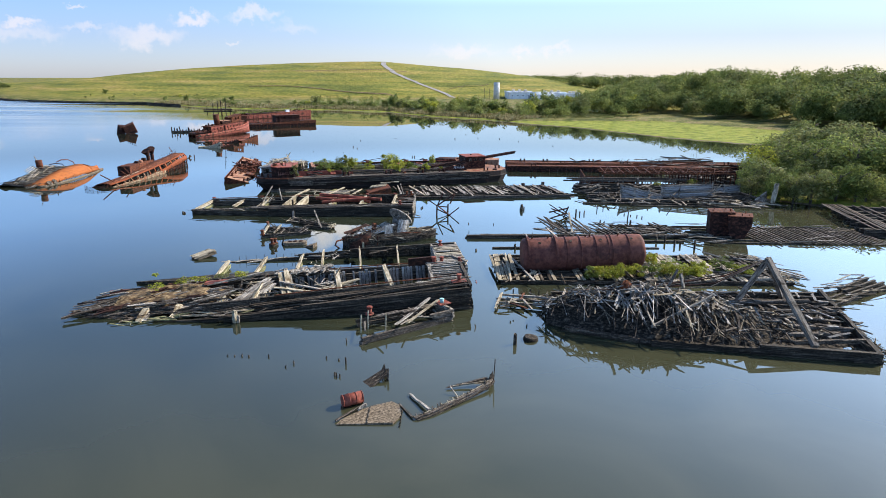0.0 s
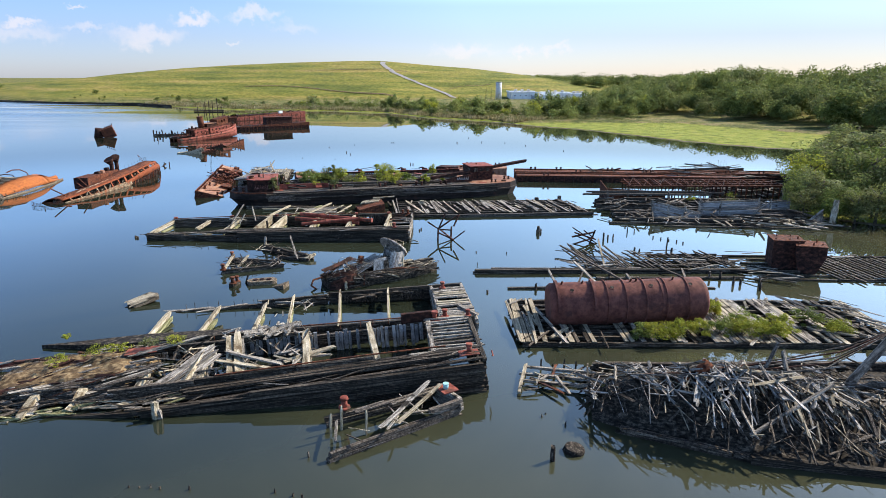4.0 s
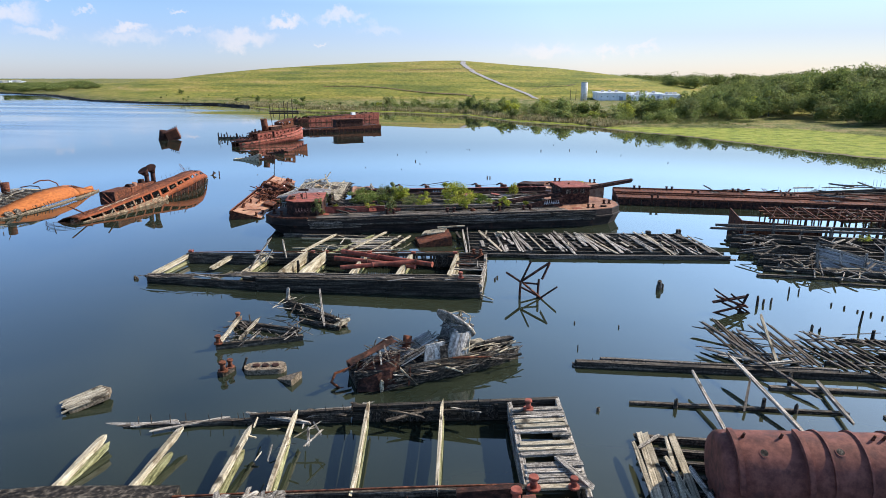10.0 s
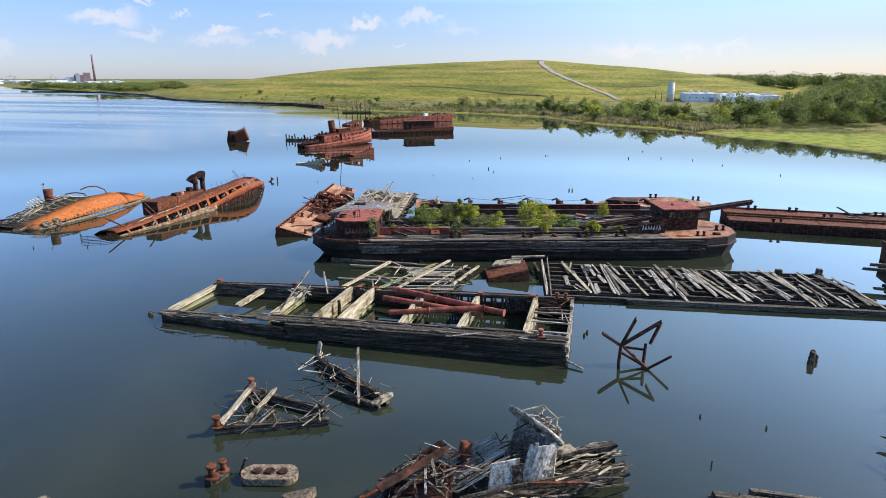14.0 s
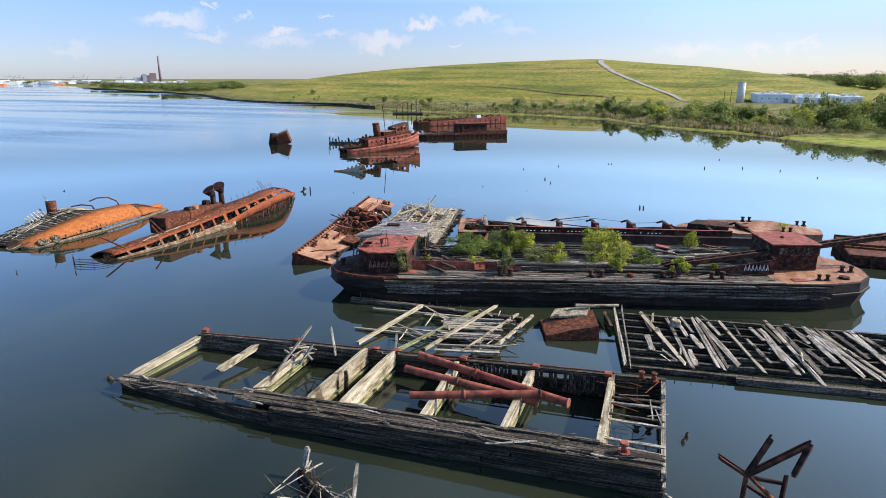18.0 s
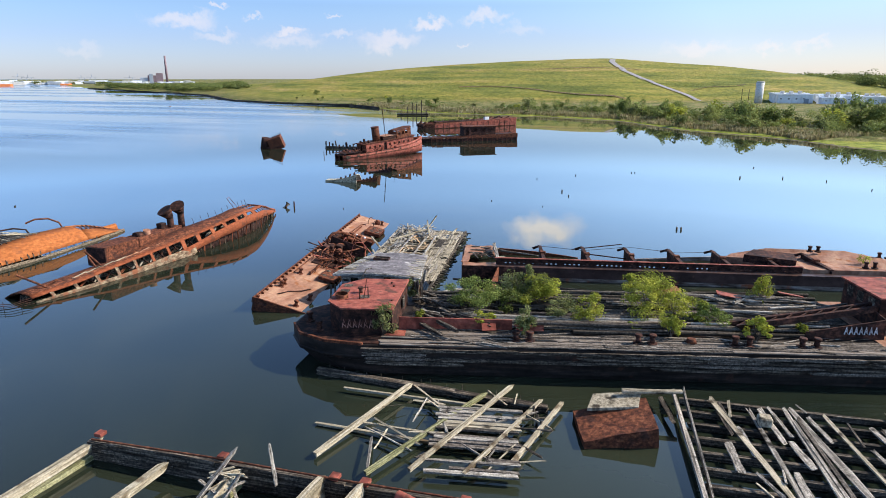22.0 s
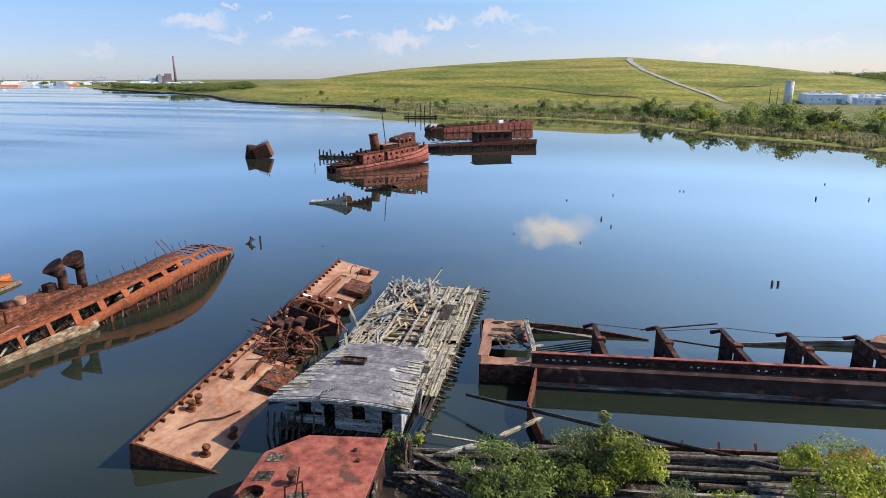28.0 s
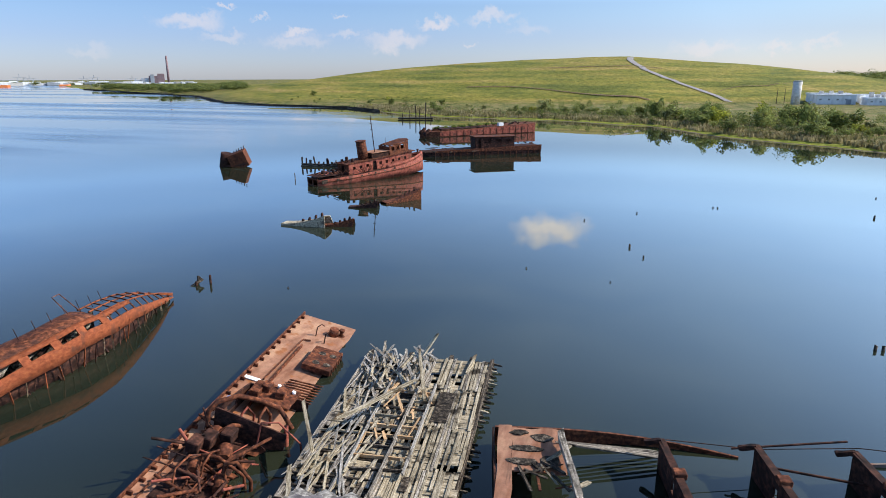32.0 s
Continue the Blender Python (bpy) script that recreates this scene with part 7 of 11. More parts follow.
        part("roof_fitting", bm, rust_dark, c)
    scrawl = material("pale_red_scrawl", [(0.42, 0.20, 0.16), (0.5, 0.28, 0.23)], 3, (1, 1, 1), 0.8, bump=0)
    for i in range(6):
        tube("paint_mark", [(4.35 + 0.42 * i, -4.42, 3.0), (4.5 + 0.42 * i, -4.42, 3.7), (4.65 + 0.42 * i, -4.42, 3.05), (4.4 + 0.42 * i, -4.42, 3.35)], 0.028, scrawl, house)
    # dark plate on the wall, its black standing for shade in the window
    block("wall_window", wood_dark, house, 8.55, 8.64, -0.6, 0.4, 3.2, 4.0, 0, "dark plate standing for the shade in a window opening")
    # low red coaming beside the house
    bm = bmesh.new()
    plate_wall(bm, (8.6, -3.2), (17.4, -3.0), 2.5, (3.5, 3.4), 0.14)
    ruffle(bm, 0.06, 0.8)
    part("coaming", bm, rust_red, c, "red rusted coaming plate")
    for x, y in ((15.6, -3.4), (18.2, -3.3), (19.3, -3.2)):
        bm = bmesh.new()
        box(bm, -0.55, 0.55, -0.35, 0.35, 0, 0.06)
        ob = part("bent_plate", bm, rust_red, c)
        ob.matrix_basis = pose(x, y, 2.9, U(25, 50), U(-10, 10), U(-10, 10))
    block("hatch_plate", rust_red, c, 7.6, 9.2, -4.8, -3.7, 2.58, 2.63, 0.01)
    for x in (1.2, 2.4, 17.6, 26.6, 33.6, 38.4):
        bollard(c, x, -5.0 if x > 10 else -2.0 - (x - 1.2) * 1.5, 2.56, rust_dark, 1.15, x > 10)
    bm = bmesh.new()
    cylinder(bm, (30.6, -4.6, 2.55), (30.6, -4.6, 2.85), 0.4, 0.3, 14)
    part("capstan", bm, rust, c)
    # inner well and logs
    block("well_floor", wood_dark, c, 9.2, 44.4, -3.0, 5.0, 2.35, 2.47, 0, "dark rotting floor under the logs")
    r = random.Random(8)
    for i in range(58):
        y = -2.9 + 7.7 * ((i * 0.618) % 1)
        x = r.uniform(10, 34)
        L = r.uniform(7, 19)
        x1 = min(43.5, x + L)
        d = r.uniform(0.26, 0.5)
        z = 2.62 + r.uniform(0, 0.35) + (0.3 if y > 3.6 else 0)
        bar(c, (x, y, z), (x1, y + r.uniform(-0.5, 0.5), z + r.uniform(-0.1, 0.1)), d, d, r.choice([log_wood, log_wood, wood_dark, wood_grey]), "log", "log")
    for i in range(9):
        y = 4.4 + 0.16 * (i % 4)
        bar(c, (9 + 3.4 * i, y, 2.9 + 0.12 * (i % 3)), (19 + 2.7 * i, y + 0.1, 2.85 + 0.12 * (i % 3)), 0.34, 0.34, rng.choice([log_wood, wood_grey]), "log", "log")
    bar(c, (17.5, -3.3, 3.3), (44.0, -2.4, 2.75), 0.42, 0.42, log_wood, "long_spar", "log", label="long grey spar along the coaming")
    bar(c, (22, -3.6, 2.75), (43.5, -3.2, 2.7), 0.36, 0.36, wood_dark, "long_spar", "log")
    bar(c, (27.5, 3.6, 3.3), (12.14, 13.64, 1.15), 0.3, 0.3, wood_dark, "long_spar", "log")
    for i in range(34):
        x, y = U(9.0, 13.5), U(-2.6, 4.2)
        a = U(-0.9, 0.5)
        L = U(1.5, 4.5)
        bar(c, (x, y, 2.7 + U(0, 0.6)), (x + L * math.cos(a), y + L * math.sin(a), 2.7 + U(0, 0.7)), U(0.15, 0.4), U(0.12, 0.3), rng.choice([log_wood, wood_grey, wood_dark, wood_dark]), "fallen_beam")
    for x in (9.1, 9.5, 9.9):
        bar(c, (x, 3.0 + U(-0.5, 0.5), 2.5), (x + U(-0.2, 0.3), 3.2, 4.3), 0.24, 0.22, wood_dark, "stanchion")
    block("rust_box", rust, c, 8.9, 9.7, 3.4, 4.3, 2.5, 3.6, 0.04)
    for i in range(16):
        x, y = U(33, 42), U(-1.6, 4.4)
        a = U(-0.5, 0.7)
        L = U(2, 5)
        bar(c, (x, y, 3.0 + U(0, 0.3)), (x + L * math.cos(a), y + L * math.sin(a), 3.0 + U(0, 0.4)), U(0.2, 0.45), U(0.15, 0.35), rng.choice([wood_grey, wood_grey, log_wood]), "driftwood", "log")
    for x, y in ((31.5, 4.6), (36.4, 3.8), (41.8, 4.2)):
        bm = bmesh.new()
        box(bm, -1.0, 1.0, -0.5, 0.5, 0, 0.07)
        ob = part("red_sheet", bm, rust_red, c)
        ob.matrix_basis = pose(x, y, 3.35, U(-12, 12), U(-10, 10), U(-15, 15))
    # winch housing and crane house on the bow
    bm = bmesh.new()
    plate_wall(bm, (39.4, -3.4), (45.2, -3.2), 2.5, (3.1, 4.1), 0.12)
    part("winch_side", bm, rust_dark, c)
    bm = bmesh.new()
    plate_wall(bm, (45.2, -3.2), (45.6, 0.6), 2.5, (4.1, 4.2), 0.12)
    part("winch_side", bm, rust_dark, c)
    tag = material("white_spray_paint", [(0.45, 0.45, 0.47), (0.62, 0.62, 0.64)], 2, (1, 1, 1), 0.8, bump=0)
    for i in range(7):
        x = 42.2 + 0.36 * i
        tube("paint_mark", [(x, -3.38, 2.95), (x + 0.1, -3.38, 3.55), (x + 0.25, -3.38, 3.0), (x + 0.05, -3.38, 3.3)], 0.05, tag, c)
    bm = bmesh.new()
    prism(bm, [(45.6, -1.6), (50.2, -1.6), (50.2, 3.4), (45.6, 3.4)], 2.5, 5.2)
    crane = part("crane_house", bm, rust_dark, c, "brown steel crane cab")
    bm = bmesh.new()
    prism(bm, [(45.4, -1.85), (50.45, -1.85), (50.45, 3.6), (45.4, 3.6)], 5.2, lambda x: 5.32)
    part("cab_roof", bm, rust_red, c, "red rusted cab roof")
    # cab windows: dark plates painted as the shade inside
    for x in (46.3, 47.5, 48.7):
        block("cab_window", wood_dark, crane, x, x + 0.75, -1.63, -1.58, 4.2, 4.9, 0, "dark plate standing for the shade in a window opening")
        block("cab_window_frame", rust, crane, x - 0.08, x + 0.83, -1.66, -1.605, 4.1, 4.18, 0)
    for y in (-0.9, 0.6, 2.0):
        block("cab_window", wood_dark, crane, 45.57, 45.62, y, y + 0.8, 4.1, 4.9, 0, "dark plate standing for the shade in a window opening")
    bm = bmesh.new()
    cylinder(bm, (47.6, 0.9, 5.3), (47.6, 0.9, 5.55), 0.18, 0.18, 10)
    part("roof_vent", bm, rust, c)
    for y in (-2.9, -2.1):
        bar(c, (34.5, y, 3.1), (58.5, y + 3.4, 5.7), 0.28, 0.5, rust_dark, "boom_chord", "beam", label="long rusty crane boom")
    for i in range(20):
        s, e = i / 20, (i + 1) / 20
        p = Vector((34.5, -2.9, 3.25)).lerp(Vector((58.5, 0.5, 5.85)), s)
        q = Vector((34.5, -2.1, 3.25)).lerp(Vector((58.5, 1.3, 5.85)), e)
        bar(c, p, q, 0.1, 0.06, rust_dark, "boom_lacing", "beam")
    bm = bmesh.new()
    cylinder(bm, (51.6, -4.2, 2.55), (51.6, -4.2, 2.75), 0.5, 0.45, 16)
    part("hatch", bm, rust_dark, c)
    block("loose_plate", rust_red, c, 46.2, 47.6, -5.4, -4.6, 2.56, 2.6, 0.01)
    bollard(c, 52.6, -2.0, 2.55, rust_dark, 1.0, True)
    bollard(c, 48.8, -4.9, 2.55, rust_dark, 0.9, True)


crane_barge()


def sunken_steel_barge():
    d = thing("steel_barge", "half-sunken rusty steel barge with bare upright web frames", "barge", -29.7, 125.9, 0, 12.9)
    slick = material("smooth_brown_hull", [(0.028, 0.016, 0.014), (0.050, 0.029, 0.025), (0.078, 0.046, 0.040)], 0.35, (1, 1, 1.5), 0.5, vary=0.2, space="World", spots=((0.16, 0.085, 0.06), 0.02), bump=0.15, detail=9, wear=0.15, wear_scale=2.0)
    bm = bmesh.new()
    plate_wall(bm, (3.6, 0.15), (44, 0.1), -1.0, (1.4, 1.5), 0.16)
    part("side_plate", bm, slick, d, "smooth dark brown hull plating")
    salt = material("salt_streaked_steel", [(0.05, 0.03, 0.022), (0.16, 0.13, 0.11), (0.34, 0.30, 0.27)], 0.8, (0.5, 0.5, 2.5), 0.8, space="World", bump=0.3, spots=((0.20, 0.07, 0.035), 0.2))
    bm = bmesh.new()
    plate_wall(bm, (3.7, 0.04), (43.9, -0.01), -0.9, (0.32, 0.36), 0.05)
    part("waterline_band", bm, salt, d, "grey salt-streaked band along the waterline")
    bm = bmesh.new()
    prism(bm, [(3.6, 0.0), (44, 0.0), (44, 0.95), (3.6, 0.95)], 1.38, 1.47)
    part("side_deck", bm, slick, d)
    bm = bmesh.new()
    holes = [(0.03 + 0.0155 * i, 0.0365 + 0.0155 * i, 0.5, 0.62) for i in range(60) if i % 7 != 5]
    plate_wall(bm, (3.6, 0.98), (36, 1.0), 1.0, (2.15, 2.15), 0.1, holes)
    part("coaming", bm, rust_dark, d, "dark coaming plate with slots")
    bm = bmesh.new()
    prism(bm, [(3.5, 0.8), (36, 0.82), (36, 1.16), (3.5, 1.14)], 2.15, 2.21)
    part("coaming_rail", bm, rust_red, d)
    # end block
    bm = bmesh.new()
    plate_wall(bm, (-0.1, 0.2), (3.7, 0.3), -1, (1.4, 1.4), 0.12)
    plate_wall(bm, (-0.6, 9.0), (-0.1, 0.2), -1, (1.2, 1.4), 0.12)
    part("end_plate", bm, rust_dark, d)
    for x0, x1, y0, y1 in ((-0.1, 3.6, 0.3, 1.6), (-0.3, 0.5, 1.6, 9.0), (0.5, 3.4, 4.6, 8.8)):
        bm = bmesh.new()
        prism(bm, [(x0, y0), (x1, y0), (x1, y1), (x0, y1)], 1.3, 1.38)
        bmesh.ops.subdivide_edges(bm, edges=list(bm.edges), cuts=4, use_grid_fill=True)
        ruffle(bm, 0.14, 1.1)
        part("end_deck", bm, rust_pink, d, "buckled and holed rusty deck")
    # dark patches on the deck, painted as the shade in corroded holes
    for x, y, sx, sy in ((1.2, 5.4, 0.9, 0.35), (1.3, 6.6, 1.1, 0.3), (2.2, 7.8, 0.7, 0.4), (0.9, 8.2, 0.5, 0.25), (2.6, 5.6, 0.5, 0.6)):
        bm = bmesh.new()
        prism(bm, [(x + sx * math.cos(a) * U(0.7, 1.2), y + sy * math.sin(a) * U(0.7, 1.2)) for a in np.linspace(0, 5.6, 9)], 1.40, 1.46)
        part("corroded_hole", bm, wood_dark, d, "dark patch painted as the shade in a corroded deck hole")
    bar(d, (3.8, 1.4, 2.0), (3.2, 7.6, 1.9), 0.4, 0.45, wood_grey, "timber_beam", "stick")
    scatter(d, 12, 0.8, 4, 3, 8, lambda x, y: 1.5, [wood_tan, rust, wood_dark], (0.8, 2.5), (0.08, 0.25), 0.15)
    # far side curving down into the water
    prev = None
    for i in range(9):
        s = i / 8
        p = (-0.5 + 14 * s, 9.0 + 1.2 * math.sin(s * 2.6) - 0.4 * s, 1.25 - 1.15 * s)
        if prev:
            bm = bmesh.new()
            plate_wall(bm, prev[:2], p[:2], -0.9, (prev[2], p[2]), 0.14)
            part("far_side_plate", bm, rust, d)
        prev = p
    for i in range(5):
        bar(d, (3.2, 7.4 + 0.2 * i, 1.4 - 0.1 * i), (9.0, 7.9 + 0.3 * i, 0.5 - 0.08 * i), 0.14, 0.1, wood_grey, "loose_beam")
    # web frames
    for i in range(7):
        x = 9.0 + 5.0 * i
        bm = bmesh.new()
        plate_wall(bm, (x, 1.1), (x - 0.3, 7.6), -0.8, (1.75, 1.95), 0.12, [(0.3, 0.38, 0.55, 0.8), (0.55, 0.62, 0.5, 0.75)])
        ruffle(bm, 0.04, 1.0)
        part("web_frame", bm, rust_dark, d)
        bm = bmesh.new()
        prism(bm, [(x - 0.2, 1.1), (x + 0.2, 1.1), (x - 0.1, 7.7), (x - 0.5, 7.7)], 1.84, 1.92)
        part("frame_flange", bm, rust_dark, d)
        block("frame_joint", rust, d, x - 0.4, x + 0.25, 4.2, 4.8, 1.75, 2.1, 0.04)
        bar(d, (x - 0.3, 7.5, 1.9), (x - 1.1, 7.9, 1.5), 0.3, 0.3, rust_dark, "bracket")
    bar(d, (12.5, 7.8, 1.5), (18.4, 7.9, 2.3), 0.12, 0.12, rust_dark, "tie_rod", "pipe")
    bar(d, (14.0, 6.4, 1.4), (18.6, 5.8, 1.1), 0.14, 0.14, rust_dark, "tie_rod", "pipe")
    tube("cable", [(9, 7.8, 1.8), (14, 8.2, 1.3), (19, 7.8, 2.0), (25, 8.4, 1.3), (29, 8, 1.6)], 0.025, rust_dark, d)
    # far end: sloping brown deck
    bm = bmesh.new()
    prism(bm, [(31, 9.8), (34, 7.4), (37, 1.4), (47.5, 1.2), (48.5, 4.0), (44, 9.0), (36, 10.8), (32, 10.6)], -0.6, lambda x: 0.6 + 1.35 * min(1, max(0, (x - 31) / 7)))
    ruffle(bm, 0.1, 0.5)
    rim = bmesh.new()
    plate_wall(rim, (20, 9.2), (31.5, 10.2), -0.8, (0.15, 0.6), 0.14)
    part("far_rim", rim, salt, d)
    part("far_deck", bm, rust_pink, d, "sloping pale rusted deck")
    bm = bmesh.new()
    prism(bm, [(31.5, 5.6), (36.4, 3.4), (37.2, 6.2), (33.4, 7.6)], 1.3, 2.2)
    ruffle(bm, 0.2, 0.8)
    part("broken_house", bm, rust_dark, d)
    for x, y in ((40, 8.6), (43, 2.4), (46.5, 6.5)):
        bollard(d, x, y, 1.9, rust_dark, 1.0, True)
    # flooded hull between this barge and the log barge
    w = thing("flooded_hull", "flooded rusty hull with a thin rim just above water", "wreck", -25.9, 127.0, 0, 0)
    bm = bmesh.new()
    plate_wall(bm, (0, 0), (0.4, -4.5), -1, (1.45, 1.1), 0.14)
    plate_wall(bm, (0.4, -4.5), (2.2, -8.2), -1, (1.1, 0.9), 0.14)
    part("end_plate", bm, rust, w)
    bm = bmesh.new()
    plate_wall(bm, (2.2, -8.2), (36, 0.8), -1, (0.9, 0.7), 0.12)
    part("rim_plate", bm, rust, w)
    for i in range(16):
        s = 0.05 + i / 17
        bar(w, (2.2 + 33.8 * s, -8.0 + 9 * s, 0.1), (2.2 + 33.8 * s - 0.1, -7.6 + 9 * s, 0.95), 0.12, 0.12, rust_red, "rib", "beam")
    bar(w, (-0.4, -8.6, 0.8), (1.6, -6.0, 1.0), 0.3, 0.2, wood_pale, "loose_beam")


sunken_steel_barge()


def deck_scow():
    s = thing("steel_scow", "listing pink-rusted steel deck scow carrying wrecked machinery", "barge", -43.0, 110.2, -0.18, 101, rx=14.5)
    # torn away to the waterline along the machinery
    for x0, x1, r0, r1 in ((0.0, 12.4, -2.75, -2.6), (12.4, 16.8, -1.5, -0.7), (16.8, 20.9, -0.7, -1.3), (20.9, 37.6, -2.6, -2.85)):
        bm = bmesh.new()
        prism(bm, [(x0, r0 + 0.05), (x1, r1 + 0.05), (x1, 2.8), (x0, 2.8)], -1.6, 0.6, 0.995, ((x0 + x1) / 2, 1.0))
        part("hull_section", bm, rust_dark, s)
        bm = bmesh.new()
        prism(bm, [(x0 + 0.01, r0), (x1 - 0.01, r1), (x1 - 0.01, 2.86), (x0 + 0.01, 2.86)], 0.6, 0.68)
        bmesh.ops.subdivide_edges(bm, edges=list(bm.edges), cuts=6, use_grid_fill=True)
        ruffle(bm, 0.06, 0.5, x0, True)
        part("deck_plate", bm, rust_pink, s, "pale rusted deck plating")
    block("drowned_ledge", mud_crust, s, 12.0, 21.4, -2.7, -0.6, -0.9, 0.02, 0.1, "weed-grown ledge at the waterline")
    for x, w in ((13.1, 0.8), (14.6, 0.5), (15.6, 1.0), (17.3, 0.7), (18.6, 0.9), (20.1, 0.5)):
        bm = bmesh.new()
        box(bm, x, x + w, -0.9 - w, -0.5, 0.54, 0.58, 0.01)
        bmesh.ops.subdivide_edges(bm, edges=list(bm.edges), cuts=2, use_grid_fill=True)
        ruffle(bm, 0.25, 0.9, x)
        part("torn_plate", bm, rust, s, "bent torn plate")
    bm = bmesh.new()
    plate_wall(bm, (-0.1, 2.85), (37.7, 2.85), 0.4, (0.9, 0.9), 0.12)
    part("side_rail", bm, rust, s)
    for i in range(36):
        block("rail_knee", rust, s, 0.6 + i * 1.03, 0.75 + i * 1.03, 2.5, 2.8, 0.66, 0.9, 0.01)
    bm = bmesh.new()
    plate_wall(bm, (0, -2.7), (0, 2.8), -0.4, (0.85, 0.95), 0.14, [(0.75, 0.92, 0.55, 0.75)])
    part("end_coaming", bm, rust, s)
    for x, y in ((1.2, -1.0), (4.6, 1.9), (5.4, 1.9), (3.4, -1.6), (35.6, -1.2), (9.2, 1.6)):
        bollard(s, x, y, 0.68, rust, 1.0)
    bm = bmesh.new()
    cylinder(bm, (35.4, -0.6, 0.68), (35.4, -0.6, 1.3), 0.42, 0.38, 18)
    part("winch_drum", bm, rust, s)
    # inner step and raised machinery casing
    bm = bmesh.new()
    plate_wall(bm, (9.5, 0.6), (16.5, 0.6), 0.66, (1.05, 1.05), 0.1)
    part("casing_edge", bm, rust, s)
    bm = bmesh.new()
    plate_wall(bm, (22, 0.9), (32, 0.9), 0.66, (0.95, 0.95), 0.1)
    part("casing_edge", bm, rust, s)
    for x0, x1, y0, y1, z in ((8.6, 11.8, -2.4, -0.6, 1.25), (28.6, 31.8, -2.5, -0.3, 1.35)):
        bm = bmesh.new()
        box(bm, x0, x1, y0, y1, 0.9, z, 0.04)
        part("machine_bed", bm, rust, s, "rusted machine bed")
        for i in range(2):
            # dark discs on the bed, painted as the shade in its holes
            for j in range(2):
                bm = bmesh.new()
                cylinder(bm, (x0 + 0.7 + i * 1.5, y0 + 0.5 + j * 0.85, z), (x0 + 0.7 + i * 1.5, y0 + 0.5 + j * 0.85, z + 0.03), 0.27, 0.27, 14)
                part("bed_hole", bm, wood_dark, s, "dark disc painted as the shade in a round hole")
        for i in range(5):
            bar(s, (x0 + 0.4 + 0.6 * i, y0, 0.6), (x0 + 0.4 + 0.6 * i, y0, z), 0.12, 0.12, rust, "bed_leg", "beam")
    # dark block added under the machinery to stand for a shaded pit
    block("machinery_pit", rust_dark, s, 13.2, 19.3, -1.0, 1.8, 0.66, 0.8, 0.03, "dark block standing for the shade of a machinery pit")
    # the big open casing amidships
    bm = bmesh.new()
    plate_wall(bm, (19.4, 1.6), (19.4, -2.8), 0.6, (2.4, 2.0), 0.1)
    plate_wall(bm, (19.4, 1.6), (23.8, 1.5), 0.6, (2.4, 1.7), 0.1, [(0.3, 0.6, 0.3, 0.7)])
    plate_wall(bm, (23.8, 1.5), (23.9, -2.6), 0.6, (1.7, 1.5), 0.1)
    ruffle(bm, 0.08, 0.8)
    part("engine_casing", bm, rust_dark, s, "torn dark engine casing")
    tube("casing_arch", [(19.3, 1.9, 0.7), (19.0, 1.9, 2.2), (19.4, 1.6, 2.75), (20.4, 0.8, 2.85), (21.0, -0.4, 2.6), (21.2, -1.6, 2.3), (21.2, -2.6, 1.2)], 0.16, rust, s, "curved rusty pipe arch")
    bm = bmesh.new()
    box(bm, 22.2, 24.4, -1.8, 1.2, 1.5, 1.75, 0.05)
    ruffle(bm, 0.1, 1)
    part("casing_top", bm, rust, s)
    for x, y in ((22.6, 0.6), (23.5, 0.2), (23.2, -0.9)):
        block("machine_box", rust, s, x - 0.35, x + 0.35, y - 0.3, y + 0.3, 1.75, 2.25, 0.04)
    for x, y in ((24.1, -0.4), (23.9, -1.5)):
        bm = bmesh.new()
        cylinder(bm, (x, y, 1.75), (x, y, 1.98), 0.11, 0.12, 14)
        part("pale_can", bm, white_paint, s, "pale bucket")
    r = random.Random(3)
    for i in range(46):
        x, y = r.uniform(13.5, 19.2), r.uniform(-2.4, 1.8)
        a = r.uniform(0, 3.14)
        L = r.uniform(0.5, 2.4)
        z = 0.75 + r.uniform(0, 0.9)
        p, q = (x, y, z), (x + L * math.cos(a), y + L * math.sin(a), z + r.uniform(-0.4, 0.6))
        d = r.uniform(0.06, 0.2)
        bar(s, p, q, d, d, r.choice([rust, rust_dark, rust_dark, rust_red]), "machine_pipe", "pipe")
    for x, y, z, a in ((15.2, 0.6, 1.2, 0.35), (16.6, -0.4, 1.3, 0.42), (17.8, 0.8, 1.3, 0.38), (14.6, -1.2, 1.1, 0.3)):
        bm = bmesh.new()
        cylinder(bm, (x, y, z), (x + 0.9, y + 0.3, z + 0.1), a, a, 16)
        part("motor", bm, rust, s, "rusted motor casing")
    # bent pipes, hand rails and hooked davits
    for k in range(9):
        x, y = r.uniform(13.6, 20.5), r.uniform(-1.6, 1.2)
        a, L = r.uniform(-1.9, 0.2), r.uniform(1.2, 2.6)
        c, q = math.cos(a), math.sin(a)
        tube("bent_pipe", [(x, y, 0.7), (x + 0.1, y, 1.6 + 0.1 * k), (x + L * 0.4 * c, y + L * 0.4 * q, 1.9 + 0.1 * k), (x + L * c, y + L * q, 1.5), (x + L * 1.1 * c, y + L * 1.1 * q, 0.5)], r.uniform(0.06, 0.13), r.choice([rust, rust_red, rust]), s)
    for x, y in ((12.1, -1.2), (12.9, -0.2), (10.6, 0.4), (33.6, -0.4), (34.4, 0.6)):
        tube("davit", [(x, y, 0.66), (x, y, 1.5), (x + 0.2, y - 0.25, 1.75), (x + 0.45, y - 0.45, 1.55)], 0.05, rust_dark, s)
